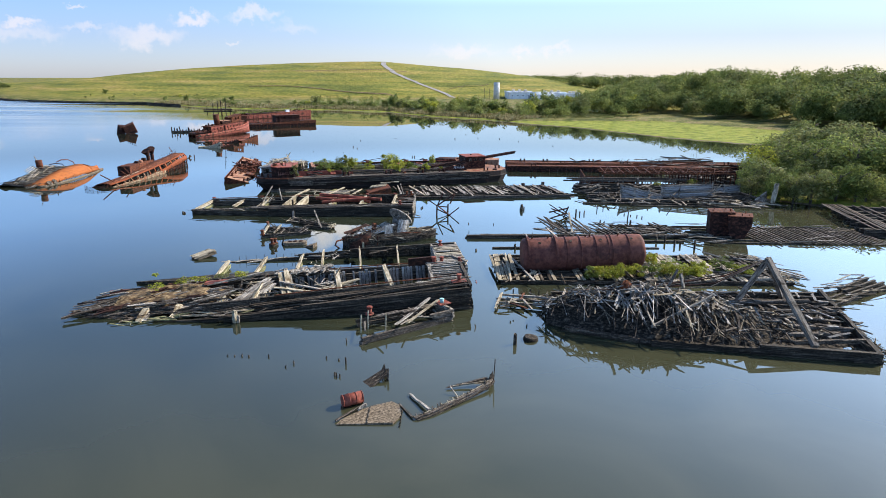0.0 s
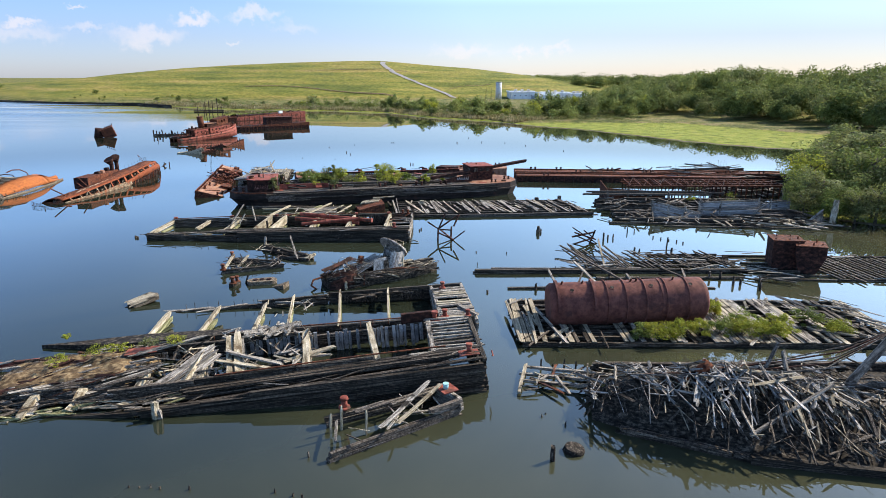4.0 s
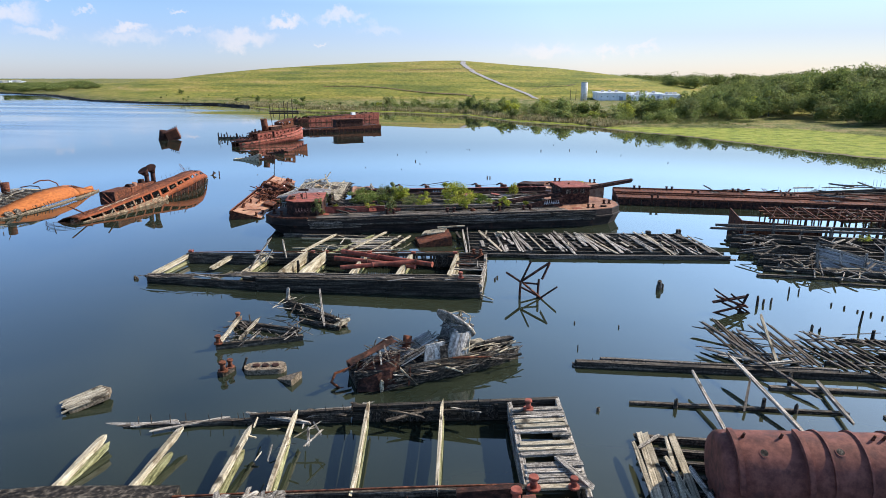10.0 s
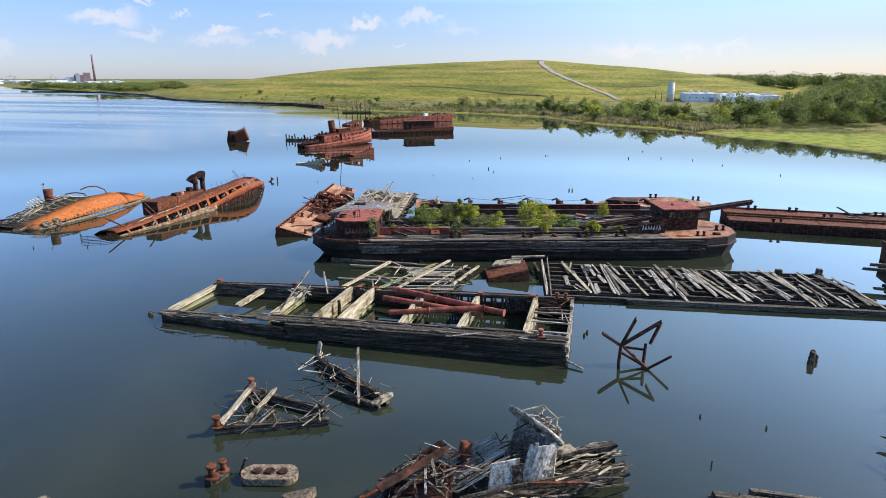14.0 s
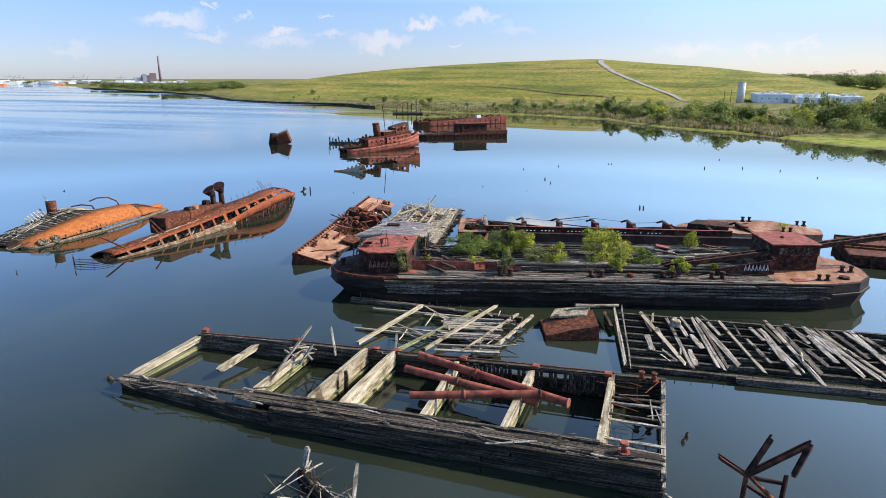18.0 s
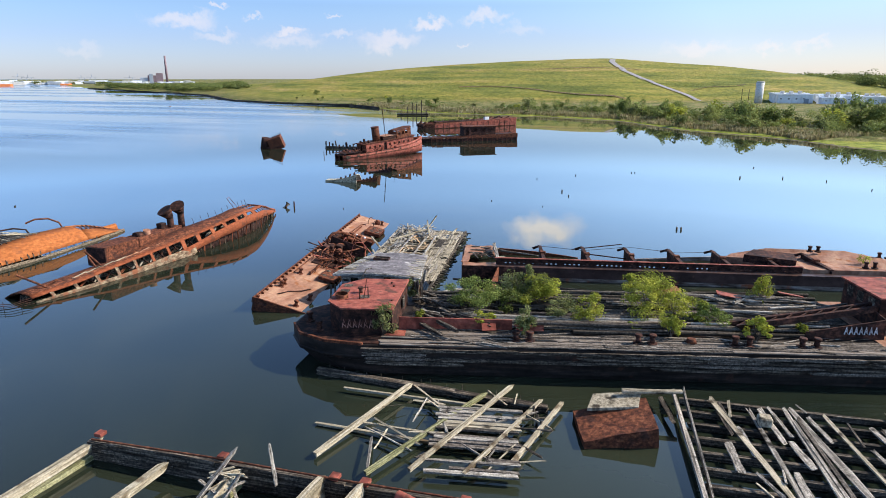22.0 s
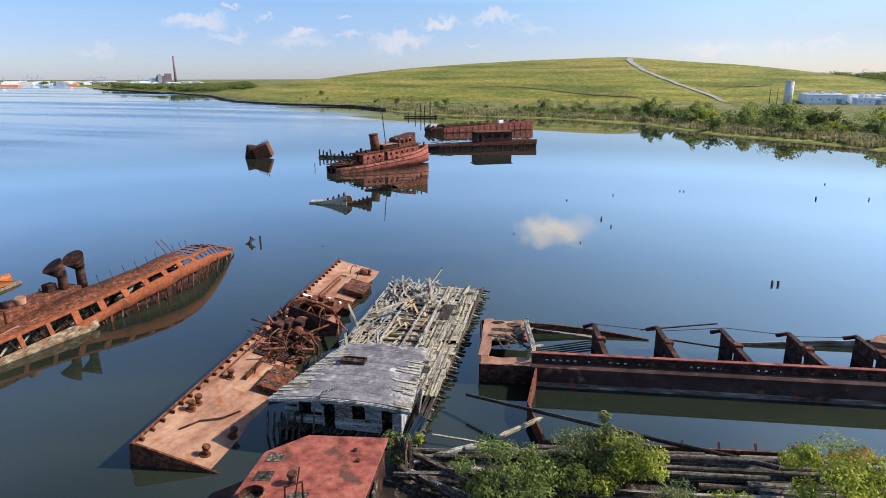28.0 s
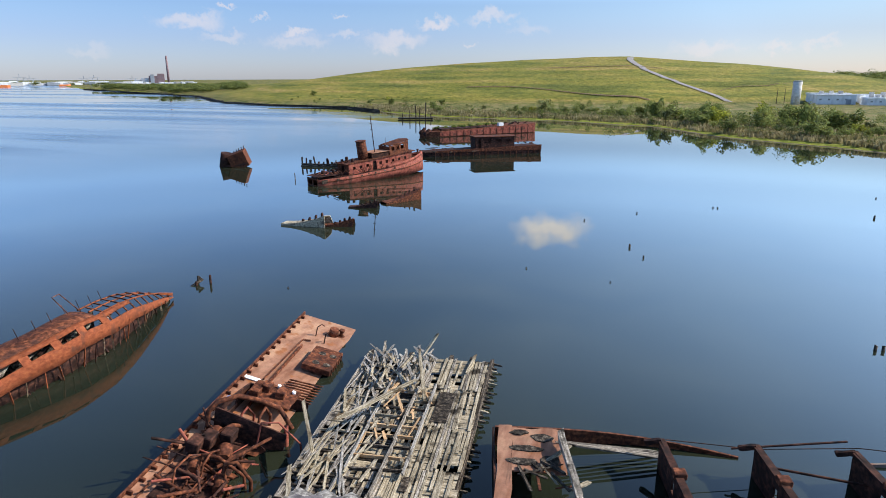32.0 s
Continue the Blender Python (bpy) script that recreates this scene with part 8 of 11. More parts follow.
    for y in (0.1, -0.25):
        tube("grab_rail", [(12.6, y, 0.7), (12.6, y, 1.1), (15.4, y - 0.2, 1.15), (15.4, y - 0.2, 0.7)], 0.06, rust, s)
    for x, y in ((17.6, 1.0), (16.9, 1.4), (18.4, 0.2)):
        bm = bmesh.new()
        box(bm, x - 0.5, x + 0.5, y - 0.35, y + 0.35, 1.2, 1.9, 0.05)
        part("machine_box", bm, rust_dark, s)
    for i in range(8):
        bar(s, (24.8 + 0.35 * i, -2.6, 0.8), (24.6 + 0.3 * i, -0.2, 0.95), 0.12, 0.12, rust, "deck_pipe", "pipe")
    bar(s, (20.4, -2.4, 1.9), (19.2, -3.4, -0.4), 0.26, 0.26, rust_red, "leaning_pipe", "pipe")
    bar(s, (15.4, -0.6, 1.8), (18.6, -2.2, 2.1), 0.18, 0.18, rust, "leaning_pipe", "pipe")
    tube("deck_pipe", [(26.0, 1.4, 0.8), (33.0, 1.2, 0.8), (33.2, 0.6, 0.8)], 0.07, rust, s)
    tube("hose", [(2.5, 1.4, 0.75), (3.8, 0.8, 0.75), (4.6, -0.2, 0.8), (6.0, -0.8, 0.7)], 0.06, rust_dark, s)
    tube("deck_pipe", [(9.0, 2.2, 0.78), (18.6, 2.2, 0.78)], 0.06, rust, s)
    block("white_patch", white_paint, s, 25.6, 26.0, 1.6, 2.7, 0.7, 0.76, 0.01)
    blue = material("blue_plastic", [(0.05, 0.2, 0.5), (0.08, 0.28, 0.6)], 2, (1, 1, 1), 0.5, bump=0)
    bm = bmesh.new()
    cylinder(bm, (22.6, 2.2, 0.7), (22.6, 2.2, 1.0), 0.2, 0.22, 14)
    part("blue_bucket", bm, blue, s, "blue plastic bucket")
    bar(s, (0.2, -2.6, 0.3), (2.6, -3.8, -0.6), 0.2, 0.15, wood_dark, "loose_beam")
    bar(s, (0.6, -2.9, 0.3), (3.8, -3.3, -0.2), 0.2, 0.15, wood_dark, "loose_beam")


deck_scow()


def house_barge():
    h = thing("house_barge", "weathered grey wooden barge with a sagging felt-roofed deckhouse", "barge", -35.5, 115.6, 0, 99.4)
    for y in (-4.6, -3.2, -1.8, -0.4, 1.0, 2.4, 3.8):
        timber_wall(h, (0.3, y), (28.5, y * 1.12), -0.7, (0.62, 0.62), 0.3, wood_dark, 0.34, 0, "bearer", (7, 14))
    # outer broken edge of ribs on the far board side
    for i in range(44):
        x = 1 + i * 0.63
        if rng.random() > 0.2:
            bar(h, (x, -4.6, 0.5), (x + U(-0.15, 0.15), -5.1 - 0.015 * i + U(-0.25, 0.25), 0.34), U(0.1, 0.2), 0.16, rng.choice([wood_dark, wood_dark, wood_tan]), "rib_end")
    decking(h, 5.5, 27.4, -4.8, -0.7, 0.62, wood_tan, "y", 0.6, 0.01, 0.02, 0.06, 0.05, name="subdeck_board")
    decking(h, 6.5, 26.5, -0.6, 3.8, 0.8, log_wood, "y", 0.5, 0.03, 0.06, 0.06, 0.1, name="joist", mats=[log_wood, wood_tan, wood_dark])
    for x0, x1 in ((5.5, 9.4), (9.5, 14.0), (14.1, 18.2), (18.3, 23.0), (23.1, 27.6)):
        decking(h, x0, x1, -4.9, -0.6, 0.72, wood_tan, "x", 0.17, 0.025, 0.08 if x0 < 20 else 0.2, 0.07, 0.3, mats=[wood_tan, wood_tan, wood_grey, wood_tan], name="deck_plank")
    decking(h, 0, 6, -4.9, 4.2, 0.66, wood_dark, "x", 0.34, 0.04, 0.1, 0.1, 0.2, name="deck_plank")
    # collapsed cabin on the other half: pale boards, frames and bare sticks
    for x0, x1 in ((6.5, 11.5), (11.6, 17.0), (17.1, 22.0), (22.1, 27.0)):
        decking(h, x0, x1, -0.5, 3.9, 0.95, wood_grey, "x", 0.22, 0.03, 0.2, 0.05, 0.4, mats=[wood_grey, wood_pale, wood_grey], name="roof_plank")
    timber_wall(h, (6.5, 3.9), (27.5, 4.2), 0.4, (1.3, 1.0), 0.12, wood_grey, 0.3, 0.3, "wall_board", (3, 8))
    timber_wall(h, (6.5, -0.7), (26.5, -0.9), 0.7, (1.3, 1.1), 0.12, wood_grey, 0.3, 0.6, "wall_board", (3, 7))
    for i in range(18):
        bar(h, (8 + i * 1.05, 3.8, 1.0), (8 + i * 1.05 + U(-0.3, 0.3), -0.5 + U(0, 1.5), 0.98), 0.12, 0.14, rng.choice([wood_dark, wood_tan]), "roof_joist")
    warm = material("fresh_split_wood", [(0.30, 0.17, 0.08), (0.48, 0.31, 0.17), (0.58, 0.42, 0.26)], 2.0, GRAIN, 0.85)
    scatter(h, 44, 10.0, 25.5, 0.9, 3.7, lambda x, y: 1.06 + U(0, 0.1), [wood_silver, wood_silver, wood_pale, wood_grey], (2.0, 5.0), (0.08, 0.2), 0.03, "fallen_board", 1)
    scatter(h, 60, 22.5, 27.6, -0.9, 3.6, lambda x, y: 1.15 + U(0, 0.35), [wood_silver, wood_silver, wood_pale, wood_grey], (1.2, 3.4), (0.08, 0.24), 0.12, "fallen_board", 20)
    scatter(h, 26, 12.5, 22.5, -1.8, 1.2, lambda x, y: 1.1 + U(0, 0.1), [warm, warm, wood_tan], (0.6, 2.2), (0.1, 0.22), 0.06, "split_board", 5)
    for i in range(9):
        bar(h, (13.2 + i * 1.05, -1.9, 1.05), (13.1 + i * 1.05 + U(-0.2, 0.2), 1.1, 1.08), 0.1, 0.2, rng.choice([warm, wood_tan, wood_dark]), "cabin_joist", "beam")
    for y in (-2.0, 1.15):
        bar(h, (12.8, y, 1.1), (22.8, y + U(-0.15, 0.15), 1.15), 0.12, 0.26, wood_silver, "cabin_sill", "beam")
    for p, q in (((13.0, 3.0, 1.9), (17.6, 5.4, 2.0)), ((16.0, 2.4, 2.2), (20.4, -1.0, 2.6)), ((26.0, 0.0, 1.2), (27.4, -1.2, 2.9)), ((20.5, -1.6, 1.2), (24.5, -0.4, 2.8)), ((25.4, -3.6, 0.8), (28.4, -3.9, 0.9)), ((7.6, 2.0, 2.6), (11.0, 3.4, 2.2))):
        bar(h, p, q, 0.24, 0.16, wood_pale, "loose_beam")
    # dark patches painted as the shade in gaps between the boards
    for x, y, a, b in ((20.6, -2.8, 1.9, 0.5), (9.0, -3.4, 0.5, 0.22), (12.5, -2.2, 0.6, 0.2)):
        bm = bmesh.new()
        prism(bm, [(x - a, y - b), (x + a, y - b), (x + a, y + b), (x - a, y + b)], 0.79, 0.815)
        part("deck_gap", bm, wood_dark, h, "dark patch painted as the shade in a gap between boards")
    # deckhouse: narrower towards the collapsed cabin, walls of separate boards
    def roof_left(x):
        return 4.1 - 0.19 * x

    def roof_right(x):
        return -4.5 + 0.11 * x

    def roof_top(x, y):
        k = (y - (roof_left(x) + roof_right(x)) / 2) / 4.3
        return 3.15 - 0.27 * k * k - 0.045 * x - 0.1 * max(0.0, (x - 6) / 3) ** 2

    openings = [(-3.2, -2.5, 0.0, 1.7), (-1.5, -0.7, 0.9, 1.8), (0.4, 1.1, 0.0, 1.6), (1.9, 2.7, 0.8, 1.7)]
    for i in range(10):
        z = 0.78 + 0.205 * i
        cuts = sorted([(a, b) for a, b, lo, hi in openings if lo < z - 0.7 < hi])
        y = -3.75
        for a, b in cuts + [(3.6, 3.6)]:
            if a - y > 0.15 and rng.random() > 0.06:
                bar(h, (0.45 + U(-0.02, 0.02), y, z + U(-0.02, 0.02)), (0.45, a, z + U(-0.03, 0.03)), 0.06, 0.2, rng.choice([grey_paint, grey_paint, wood_grey]), "wall_board", "beam")
            y = b
    for y0, y1, hi in ((-3.7, -3.1, 2.75), (3.55, 2.3, 2.75)):
        bm = bmesh.new()
        plate_wall(bm, (0.55, y0), (7.4, y1), 0.7, (hi, hi - 0.25), 0.12, [(0.22, 0.36, 0.3, 0.75), (0.55, 0.68, 0.3, 0.75)])
        part("side_wall", bm, grey_paint, h)
    bm = bmesh.new()
    plate_wall(bm, (7.4, -3.1), (7.4, 2.3), 0.7, (2.5, 2.4), 0.12)
    part("back_wall", bm, wood_grey, h)
    # dark sheet set behind the open front wall
    bm = bmesh.new()
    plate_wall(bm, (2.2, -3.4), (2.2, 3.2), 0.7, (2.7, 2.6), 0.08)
    part("inner_wall", bm, wood_dark, h, "dark sheet behind the open front wall")
    for y in (-3.7, -2.45, -1.6, -0.6, 0.3, 1.2, 1.8, 2.8, 3.55):
        bar(h, (0.58, y, 0.7), (0.58, y + U(-0.03, 0.03), 2.8), 0.1, 0.1, wood_grey, "wall_post", "beam")
    # roof boards, then courses of torn felt over them
    n, k = 12, 14
    bm = bmesh.new()
    rows = []
    for i in range(n + 1):
        x = -0.45 + 9.3 * i / n
        rows.append([bm.verts.new((x + (0.25 * math.sin(j * 2.1) if i == n else 0), roof_right(x) + (roof_left(x) - roof_right(x)) * j / k, roof_top(x, roof_right(x) + (roof_left(x) - roof_right(x)) * j / k))) for j in range(k + 1)])
    for p, q in zip(rows, rows[1:]):
        for j in range(k):
            bm.faces.new((p[j], p[j + 1], q[j + 1], q[j]))
    ext = bmesh.ops.extrude_face_region(bm, geom=list(bm.faces))
    for v in ext["geom"]:
        if isinstance(v, bmesh.types.BMVert):
            v.co.z -= 0.12
    bmesh.ops.recalc_face_normals(bm, faces=bm.faces)
    part("roof", bm, wood_silver, h, "bleached roof boards")
    for c in range(8):
        x0 = -0.3 + 1.08 * c
        x1 = x0 + 1.2
        inl, inr = (U(1.0, 1.9), U(0.6, 1.7)) if c in (1, 2, 4) else (U(0.15, 0.9), U(0.1, 0.9))
        bm = bmesh.new()
        m = 16
        rows = []
        for j in range(m + 1):
            s_ = j / m
            ragged = 0.16 * math.sin(j * 1.9 + c) + 0.1 * math.sin(j * 4.3 + 2 * c)
            pts = []
            for x in (x0, (x0 + x1) / 2, x1 + (ragged if c == 7 else 0.05 * ragged)):
                y = roof_right(x) + inr + (roof_left(x) - inl - roof_right(x) - inr) * s_ + (0.2 * math.sin(x * 9) if j in (0, m) else 0)
                pts.append((x, y, roof_top(x, y) + 0.035 + 0.012 * (x1 - x) / 1.2))
            rows.append(pts)
        lo = [[bm.verts.new((p[0], p[1], p[2] - 0.03)) for p in r] for r in rows]
        hi = [[bm.verts.new(p) for p in r] for r in rows]
        for a, b in zip(hi, hi[1:]):
            for j in range(2):
                bm.faces.new((a[j], a[j + 1], b[j + 1], b[j]))
        for a, b, p, q in zip(hi, hi[1:], lo, lo[1:]):
            bm.faces.new((a[0], b[0], q[0], p[0]))
            bm.faces.new((a[2], p[2], q[2], b[2]))
        bmesh.ops.recalc_face_normals(bm, faces=bm.faces)
        part("felt_strip", bm, roofing, h, "torn dark roofing felt")
    for i in range(60):
        left = i % 3 < 2
        x = U(-0.3, 6.5)
        L = U(0.5, 1.6)
        y0 = roof_left(x) - L - 0.05 if left else roof_right(x) + 0.05
        bar(h, (x, y0, roof_top(x, y0) + 0.07), (x, y0 + L, roof_top(x, y0 + L) + 0.07), U(0.12, 0.2), 0.025, rng.choice([wood_silver, wood_silver, wood_pale]), "roof_board")
    prev = None
    for j in range(7):
        y = roof_right(-0.45) + (roof_left(-0.45) - roof_right(-0.45)) * j / 6
        p = (-0.5, y, roof_top(-0.45, y) - 0.12)
        if prev:
            bar(h, prev, p, 0.06, 0.2, wood_silver, "fascia", "beam")
        prev = p
    bm = bmesh.new()
    for x0, x1, y0, y1 in ((4.55, 4.62, -0.1, 1.4), (5.28, 5.35, -0.1, 1.4), (4.55, 5.35, -0.17, -0.1), (4.55, 5.35, 1.4, 1.47)):
        box(bm, x0, x1, y0, y1, 2.98, 3.2)
    hatch = part("roof_hatch", bm, rust_dark, h, "dark wooden hatch frame")
    # black slab inside the frame, painted as the hatch opening's shade
    block("hatch_hole", wood_dark, hatch, 4.62, 5.28, -0.1, 1.4, 3.0, 3.09, 0, "black slab painted as the shade in the hatch")
    tube("stove_pipe", [(-0.6, 1.4, 0.9), (-0.7, 1.2, 2.6), (-0.3, 0.8, 3.5), (0.3, 0.4, 3.45)], 0.06, log_wood, h)
    bar(h, (1.4, -4.3, 0.6), (2.2, -4.6, 2.9), 0.3, 0.12, wood_grey, "leaning_board")
    bar(h, (0.1, -4.2, 0.4), (0.3, -5.1, 2.2), 0.8, 0.08, grey_paint, "leaning_board", "stick", 40)
    bar(h, (1.2, -5.4, 0.5), (1.0, -8.6, 0.4), 0.12, 0.1, wood_tan, "loose_beam")
    for i in range(6):
        bar(h, (-0.2, 2.6 + 0.4 * i, -0.2), (0.2, 2.4 + 0.45 * i, 1.6), 0.2, 0.2, wood_dark, "fender_pile", "log")


house_barge()


# ---- listing steel ships, tug and far wrecks ----
def curved_plate(name, mat, parent, rows, thick=0.1, label="", smooth_faces=True):
    """A plate skinned over rows of points, thickened inwards."""
    bm = bmesh.new()
    g = [[bm.verts.new(p) for p in r] for r in rows]
    for a, b in zip(g, g[1:]):
        for i in range(len(a) - 1):
            f = bm.faces.new((a[i], a[i + 1], b[i + 1], b[i]))
            f.smooth = smooth_faces
    bmesh.ops.recalc_face_normals(bm, faces=bm.faces)
    ob = part(name, bm, mat, parent, label)
    m = ob.modifiers.new("thickness", "SOLIDIFY")
    m.thickness, m.offset = thick, 0
    return ob


def cowl_vent(parent, x, y, z, h, r, turn, mat):
    bm = bmesh.new()
    d = Vector((math.cos(turn) * 0.55, math.sin(turn) * 0.55, 0.83))
    neck = Vector((x, y, z + h))
    cylinder(bm, (x, y, z), neck, r * 0.42, r * 0.4, 14)
    mid = neck + d * r * 0.7
    cylinder(bm, neck - d * 0.1, mid, r * 0.42, r * 0.75, 16)
    cylinder(bm, mid, mid + d * r * 0.45, r * 0.75, r * 0.95, 16)
    part("cowl_vent", bm, mat, parent, "large rusty cowl ventilator")


def listing_ferry():
    s = thing("steel_ferry", "listing red-rusted steel ferry with open window strip and cowl vents", "ship", -69.6, 104.4, 0, 90)
    # local x towards the bow, y inboard; the open side faces the creek
    L = 44.0
    salt_crust = material("encrusted_plating", [(0.05, 0.03, 0.018), (0.14, 0.095, 0.06), (0.26, 0.205, 0.135)], 1.6, (1, 1, 2.0), 0.9, space="World", bump=0.6, spots=((0.16, 0.06, 0.03), 0.3))

    def edge(x):
        return float(np.interp(x, [0, 4.3, 8.5, 13.1, 17.6, 23, 27.7, 33, 39.3, 44], [-2.6, -3.5, -4.2, -4.6, -5.0, -5.7, -5.9, -5.2, -2.9, -0.8]))

    def sill(x):
        return float(np.interp(x, [0, 4.4, 9.5, 12, 18, 20.3, 23, 26.6, 31, 36, 41, 44], [0.15, 0.36, 0.42, 0.6, 1.0, 1.4, 2.0, 2.55, 2.75, 2.3, 1.2, 0.25]))

    def head(x):
        return float(np.interp(x, [0, 5, 7.5, 10, 14.6, 19, 23.4, 27, 30, 36, 40, 44], [0.4, 0.75, 1.1, 1.3, 1.65, 2.05, 2.55, 2.9, 3.1, 2.7, 1.7, 0.35]))

    def ridge(x):
        return float(np.interp(x, [0, 5.7, 9.6, 16, 21.4, 31, 36, 39.6, 44], [0.55, 0.95, 1.25, 2.15, 2.8, 3.3, 2.9, 2.1, 0.4]))

    def keel(x):
        return float(np.interp(x, [0, 17, 20, 23, 27, 31, 36, 42, 44], [-0.9, -0.9, 0.6, 1.0, 1.4, 1.65, 1.35, 0.5, 0.1]))

    xs = [L * i / 40 for i in range(41)]

    def inner(x, k):
        return edge(x) + min(k, 0.55 * (L - x) + 0.1)

    curved_plate("lower_plating", salt_crust, s, [[(x, edge(x) - 0.12, min(keel(x), -0.1) if x < 18 else keel(x) - 0.25), (x, edge(x), max(0.12, keel(x) * 0.9)), (x, edge(x) + 0.05, sill(x) * (1 if x < 18 else 0.55) + (0 if x < 18 else keel(x) * 0.42))] for x in xs if x < 20], 0.1, "pale encrusted lower plating")
    curved_plate("side_plating", ferry_rust, s, [[(x, edge(x) + 0.03, keel(x) + U(-0.12, 0.05)), (x, edge(x) + 0.06, (keel(x) + sill(x)) / 2), (x, edge(x) + 0.12, sill(x))] for x in xs if x >= 17], 0.1, "orange-red rusted side plating")
    curved_plate("head_plating", ferry_rust, s, [[(x, edge(x) + 0.5, head(x)), (x, inner(x, 0.8), head(x) + 0.28)] for x in xs if x < 37], 0.1)
    curved_plate("deck_plating", rust, s, [[(x, inner(x, 0.8), head(x) + 0.28), (x, inner(x, 2.0), (head(x) + ridge(x)) / 2 + 0.3), (x, inner(x, 3.3), ridge(x)), (x, inner(x, 4.2), ridge(x) - 0.5)] for x in xs if x < 33], 0.1, "rust red deck plating")
    curved_plate("far_side", rust_dark, s, [[(x, inner(x, 4.2), ridge(x) - 0.5), (x, inner(x, 5.4), -0.6)] for x in xs if x < 20], 0.1)
    # added sheet, its black standing for the shade inside the windows
    curved_plate("inner_bulkhead", wood_dark, s, [[(x, inner(x, 2.3), -0.4), (x, inner(x, 2.1), head(x) + 0.15)] for x in xs if x < 34], 0.05, "dark sheet added to stand for the shade inside the windows")
    for i in range(20):
        x = 5 + i * 1.45
        bar(s, (x, inner(x, 0.9), sill(x) - 0.25), (x + U(0.8, 1.6), inner(x, 1.4), sill(x) + U(-0.1, 0.35)), U(0.12, 0.4), 0.08, rng.choice([wood_tan, wood_grey, rust, rust_dark]), "inner_debris")
    # posts between the window openings
    for i in range(14):
        x = 1.8 + i * 2.35
        bm = bmesh.new()
        w = 0.2 if x < 18 else 0.34
        box(bm, x - w, x + w, -0.07, 0.07, 0, 1)
        lo, hi = sill(x) - 0.05, head(x) + 0.05
        for v in bm.verts:
            k = v.co.z
            v.co.y += edge(x) + 0.1 + 0.42 * k
            v.co.z = lo + (hi - lo) * k
        part("window_post", bm, ferry_rust if x > 12 else salt_crust, s)
        if x > 6:
            bar(s, (x, edge(x) + 0.4, 0.0), (x, inner(x, 3.0), ridge(x) - 0.3), 0.14, 0.14, rust_dark, "inner_frame", "beam")
    # bare bow framing
    for i in range(9):
        x = 33 + i * 1.15
        bar(s, (x, edge(x) + 0.1, sill(x)), (x, inner(x, 0.9), head(x) + 0.25), 0.1, 0.1, rust, "bow_frame", "beam")
        bar(s, (x, inner(x, 0.9), head(x) + 0.25), (x + 0.3, inner(x, 3.2), ridge(x)), 0.1, 0.1, rust, "bow_frame", "beam")
    for k in (0.9, 2.0, 3.2):
        tube("bow_stringer", [(x, inner(x, k), head(x) + 0.25 + (ridge(x) - head(x) - 0.25) * (k - 0.9) / 2.3) for x in (32.5, 35, 37.5, 40, 42.5, 44)], 0.07, ferry_rust, s)
    # torn frames hanging under the side
    for i in range(30):
        x = 18.0 + i * 0.85
        bar(s, (x + U(-0.3, 0.3), edge(x) + 0.15, U(-0.1, 0.2)), (x + U(-0.3, 0.3), edge(x) + 0.05, keel(x) + U(0.1, 0.3)), U(0.08, 0.2), 0.05, rng.choice([salt_crust, rust_dark, ferry_rust, rust_dark]), "torn_frame")
    curved_plate("bilge", rust_dark, s, [[(x, edge(x) + 0.7, -0.5), (x, edge(x) + 0.5, keel(x) + 0.3)] for x in xs if x > 16], 0.05)
    for i in range(9):
        x = 3 + i * 1.6
        bar(s, (x, inner(x, 1.4), head(x) + 0.36), (x + 1.7, inner(x, 1.3), head(x + 1.7) + 0.42), 0.24, 0.05, rng.choice([rust_pink, wood_tan, rust]), "deck_batten")
    # cabin, vents, drum and rails
    bm = bmesh.new()
    prism(bm, [(9.4, -1.9), (14.2, -1.9), (14.2, 0.6), (9.4, 0.6)], 0.9, 3.1)
    ruffle(bm, 0.08, 0.7)
    part("cabin", bm, rust, s, "rusted deck cabin")
    block("cabin_end", rust_dark, s, 9.2, 9.36, -2.0, 0.7, 0.9, 3.05, 0.01)
    block("casing", rust, s, 14.3, 21.5, -1.9, 0.2, 1.6, 3.05, 0.06)
    for p, q in (((8.2, -2.9, 1.1), (7.0, -1.6, 3.4)), ((7.6, -2.6, 1.0), (8.4, -0.4, 2.2)), ((2.2, -2.0, 0.7), (0.2, -0.2, 2.6)), ((1.2, -1.0, 0.7), (3.4, -1.6, 1.3))):
        bar(s, p, q, 0.22, 0.22, rust, "davit", "pipe")
    cowl_vent(s, 20.2, -1.3, 2.3, 2.1, 1.0, 2.7, rust_dark)
    cowl_vent(s, 21.9, -1.5, 2.3, 2.4, 1.0, 3.3, rust_dark)
    block("vent_trunk", rust_dark, s, 18.9, 19.8, -1.0, -0.2, 2.4, 3.7, 0.04)
    bm = bmesh.new()
    cylinder(bm, (16.2, -1.2, 2.7), (16.1, -1.4, 3.6), 0.42, 0.42, 16)
    part("pale_drum", bm, rust_pink, s)
    bm = bmesh.new()
    cylinder(bm, (14.8, -0.8, 3.0), (15.7, -0.9, 3.0), 0.55, 0.5, 14)
    part("machine", bm, rust_dark, s)
    for i in range(10):
        x = 22.5 + i * 1.4
        bar(s, (x, inner(x, 2.6), ridge(x)), (x - 0.15, inner(x, 2.8), ridge(x) + 1.0), 0.05, 0.05, rust_dark, "rail_post", "pipe")
    tube("rail_frame", [(31.4, -2.6, 3.2), (30.6, -2.0, 4.9), (31.4, -1.8, 4.9), (32.6, -2.4, 3.0)], 0.04, rust, s)
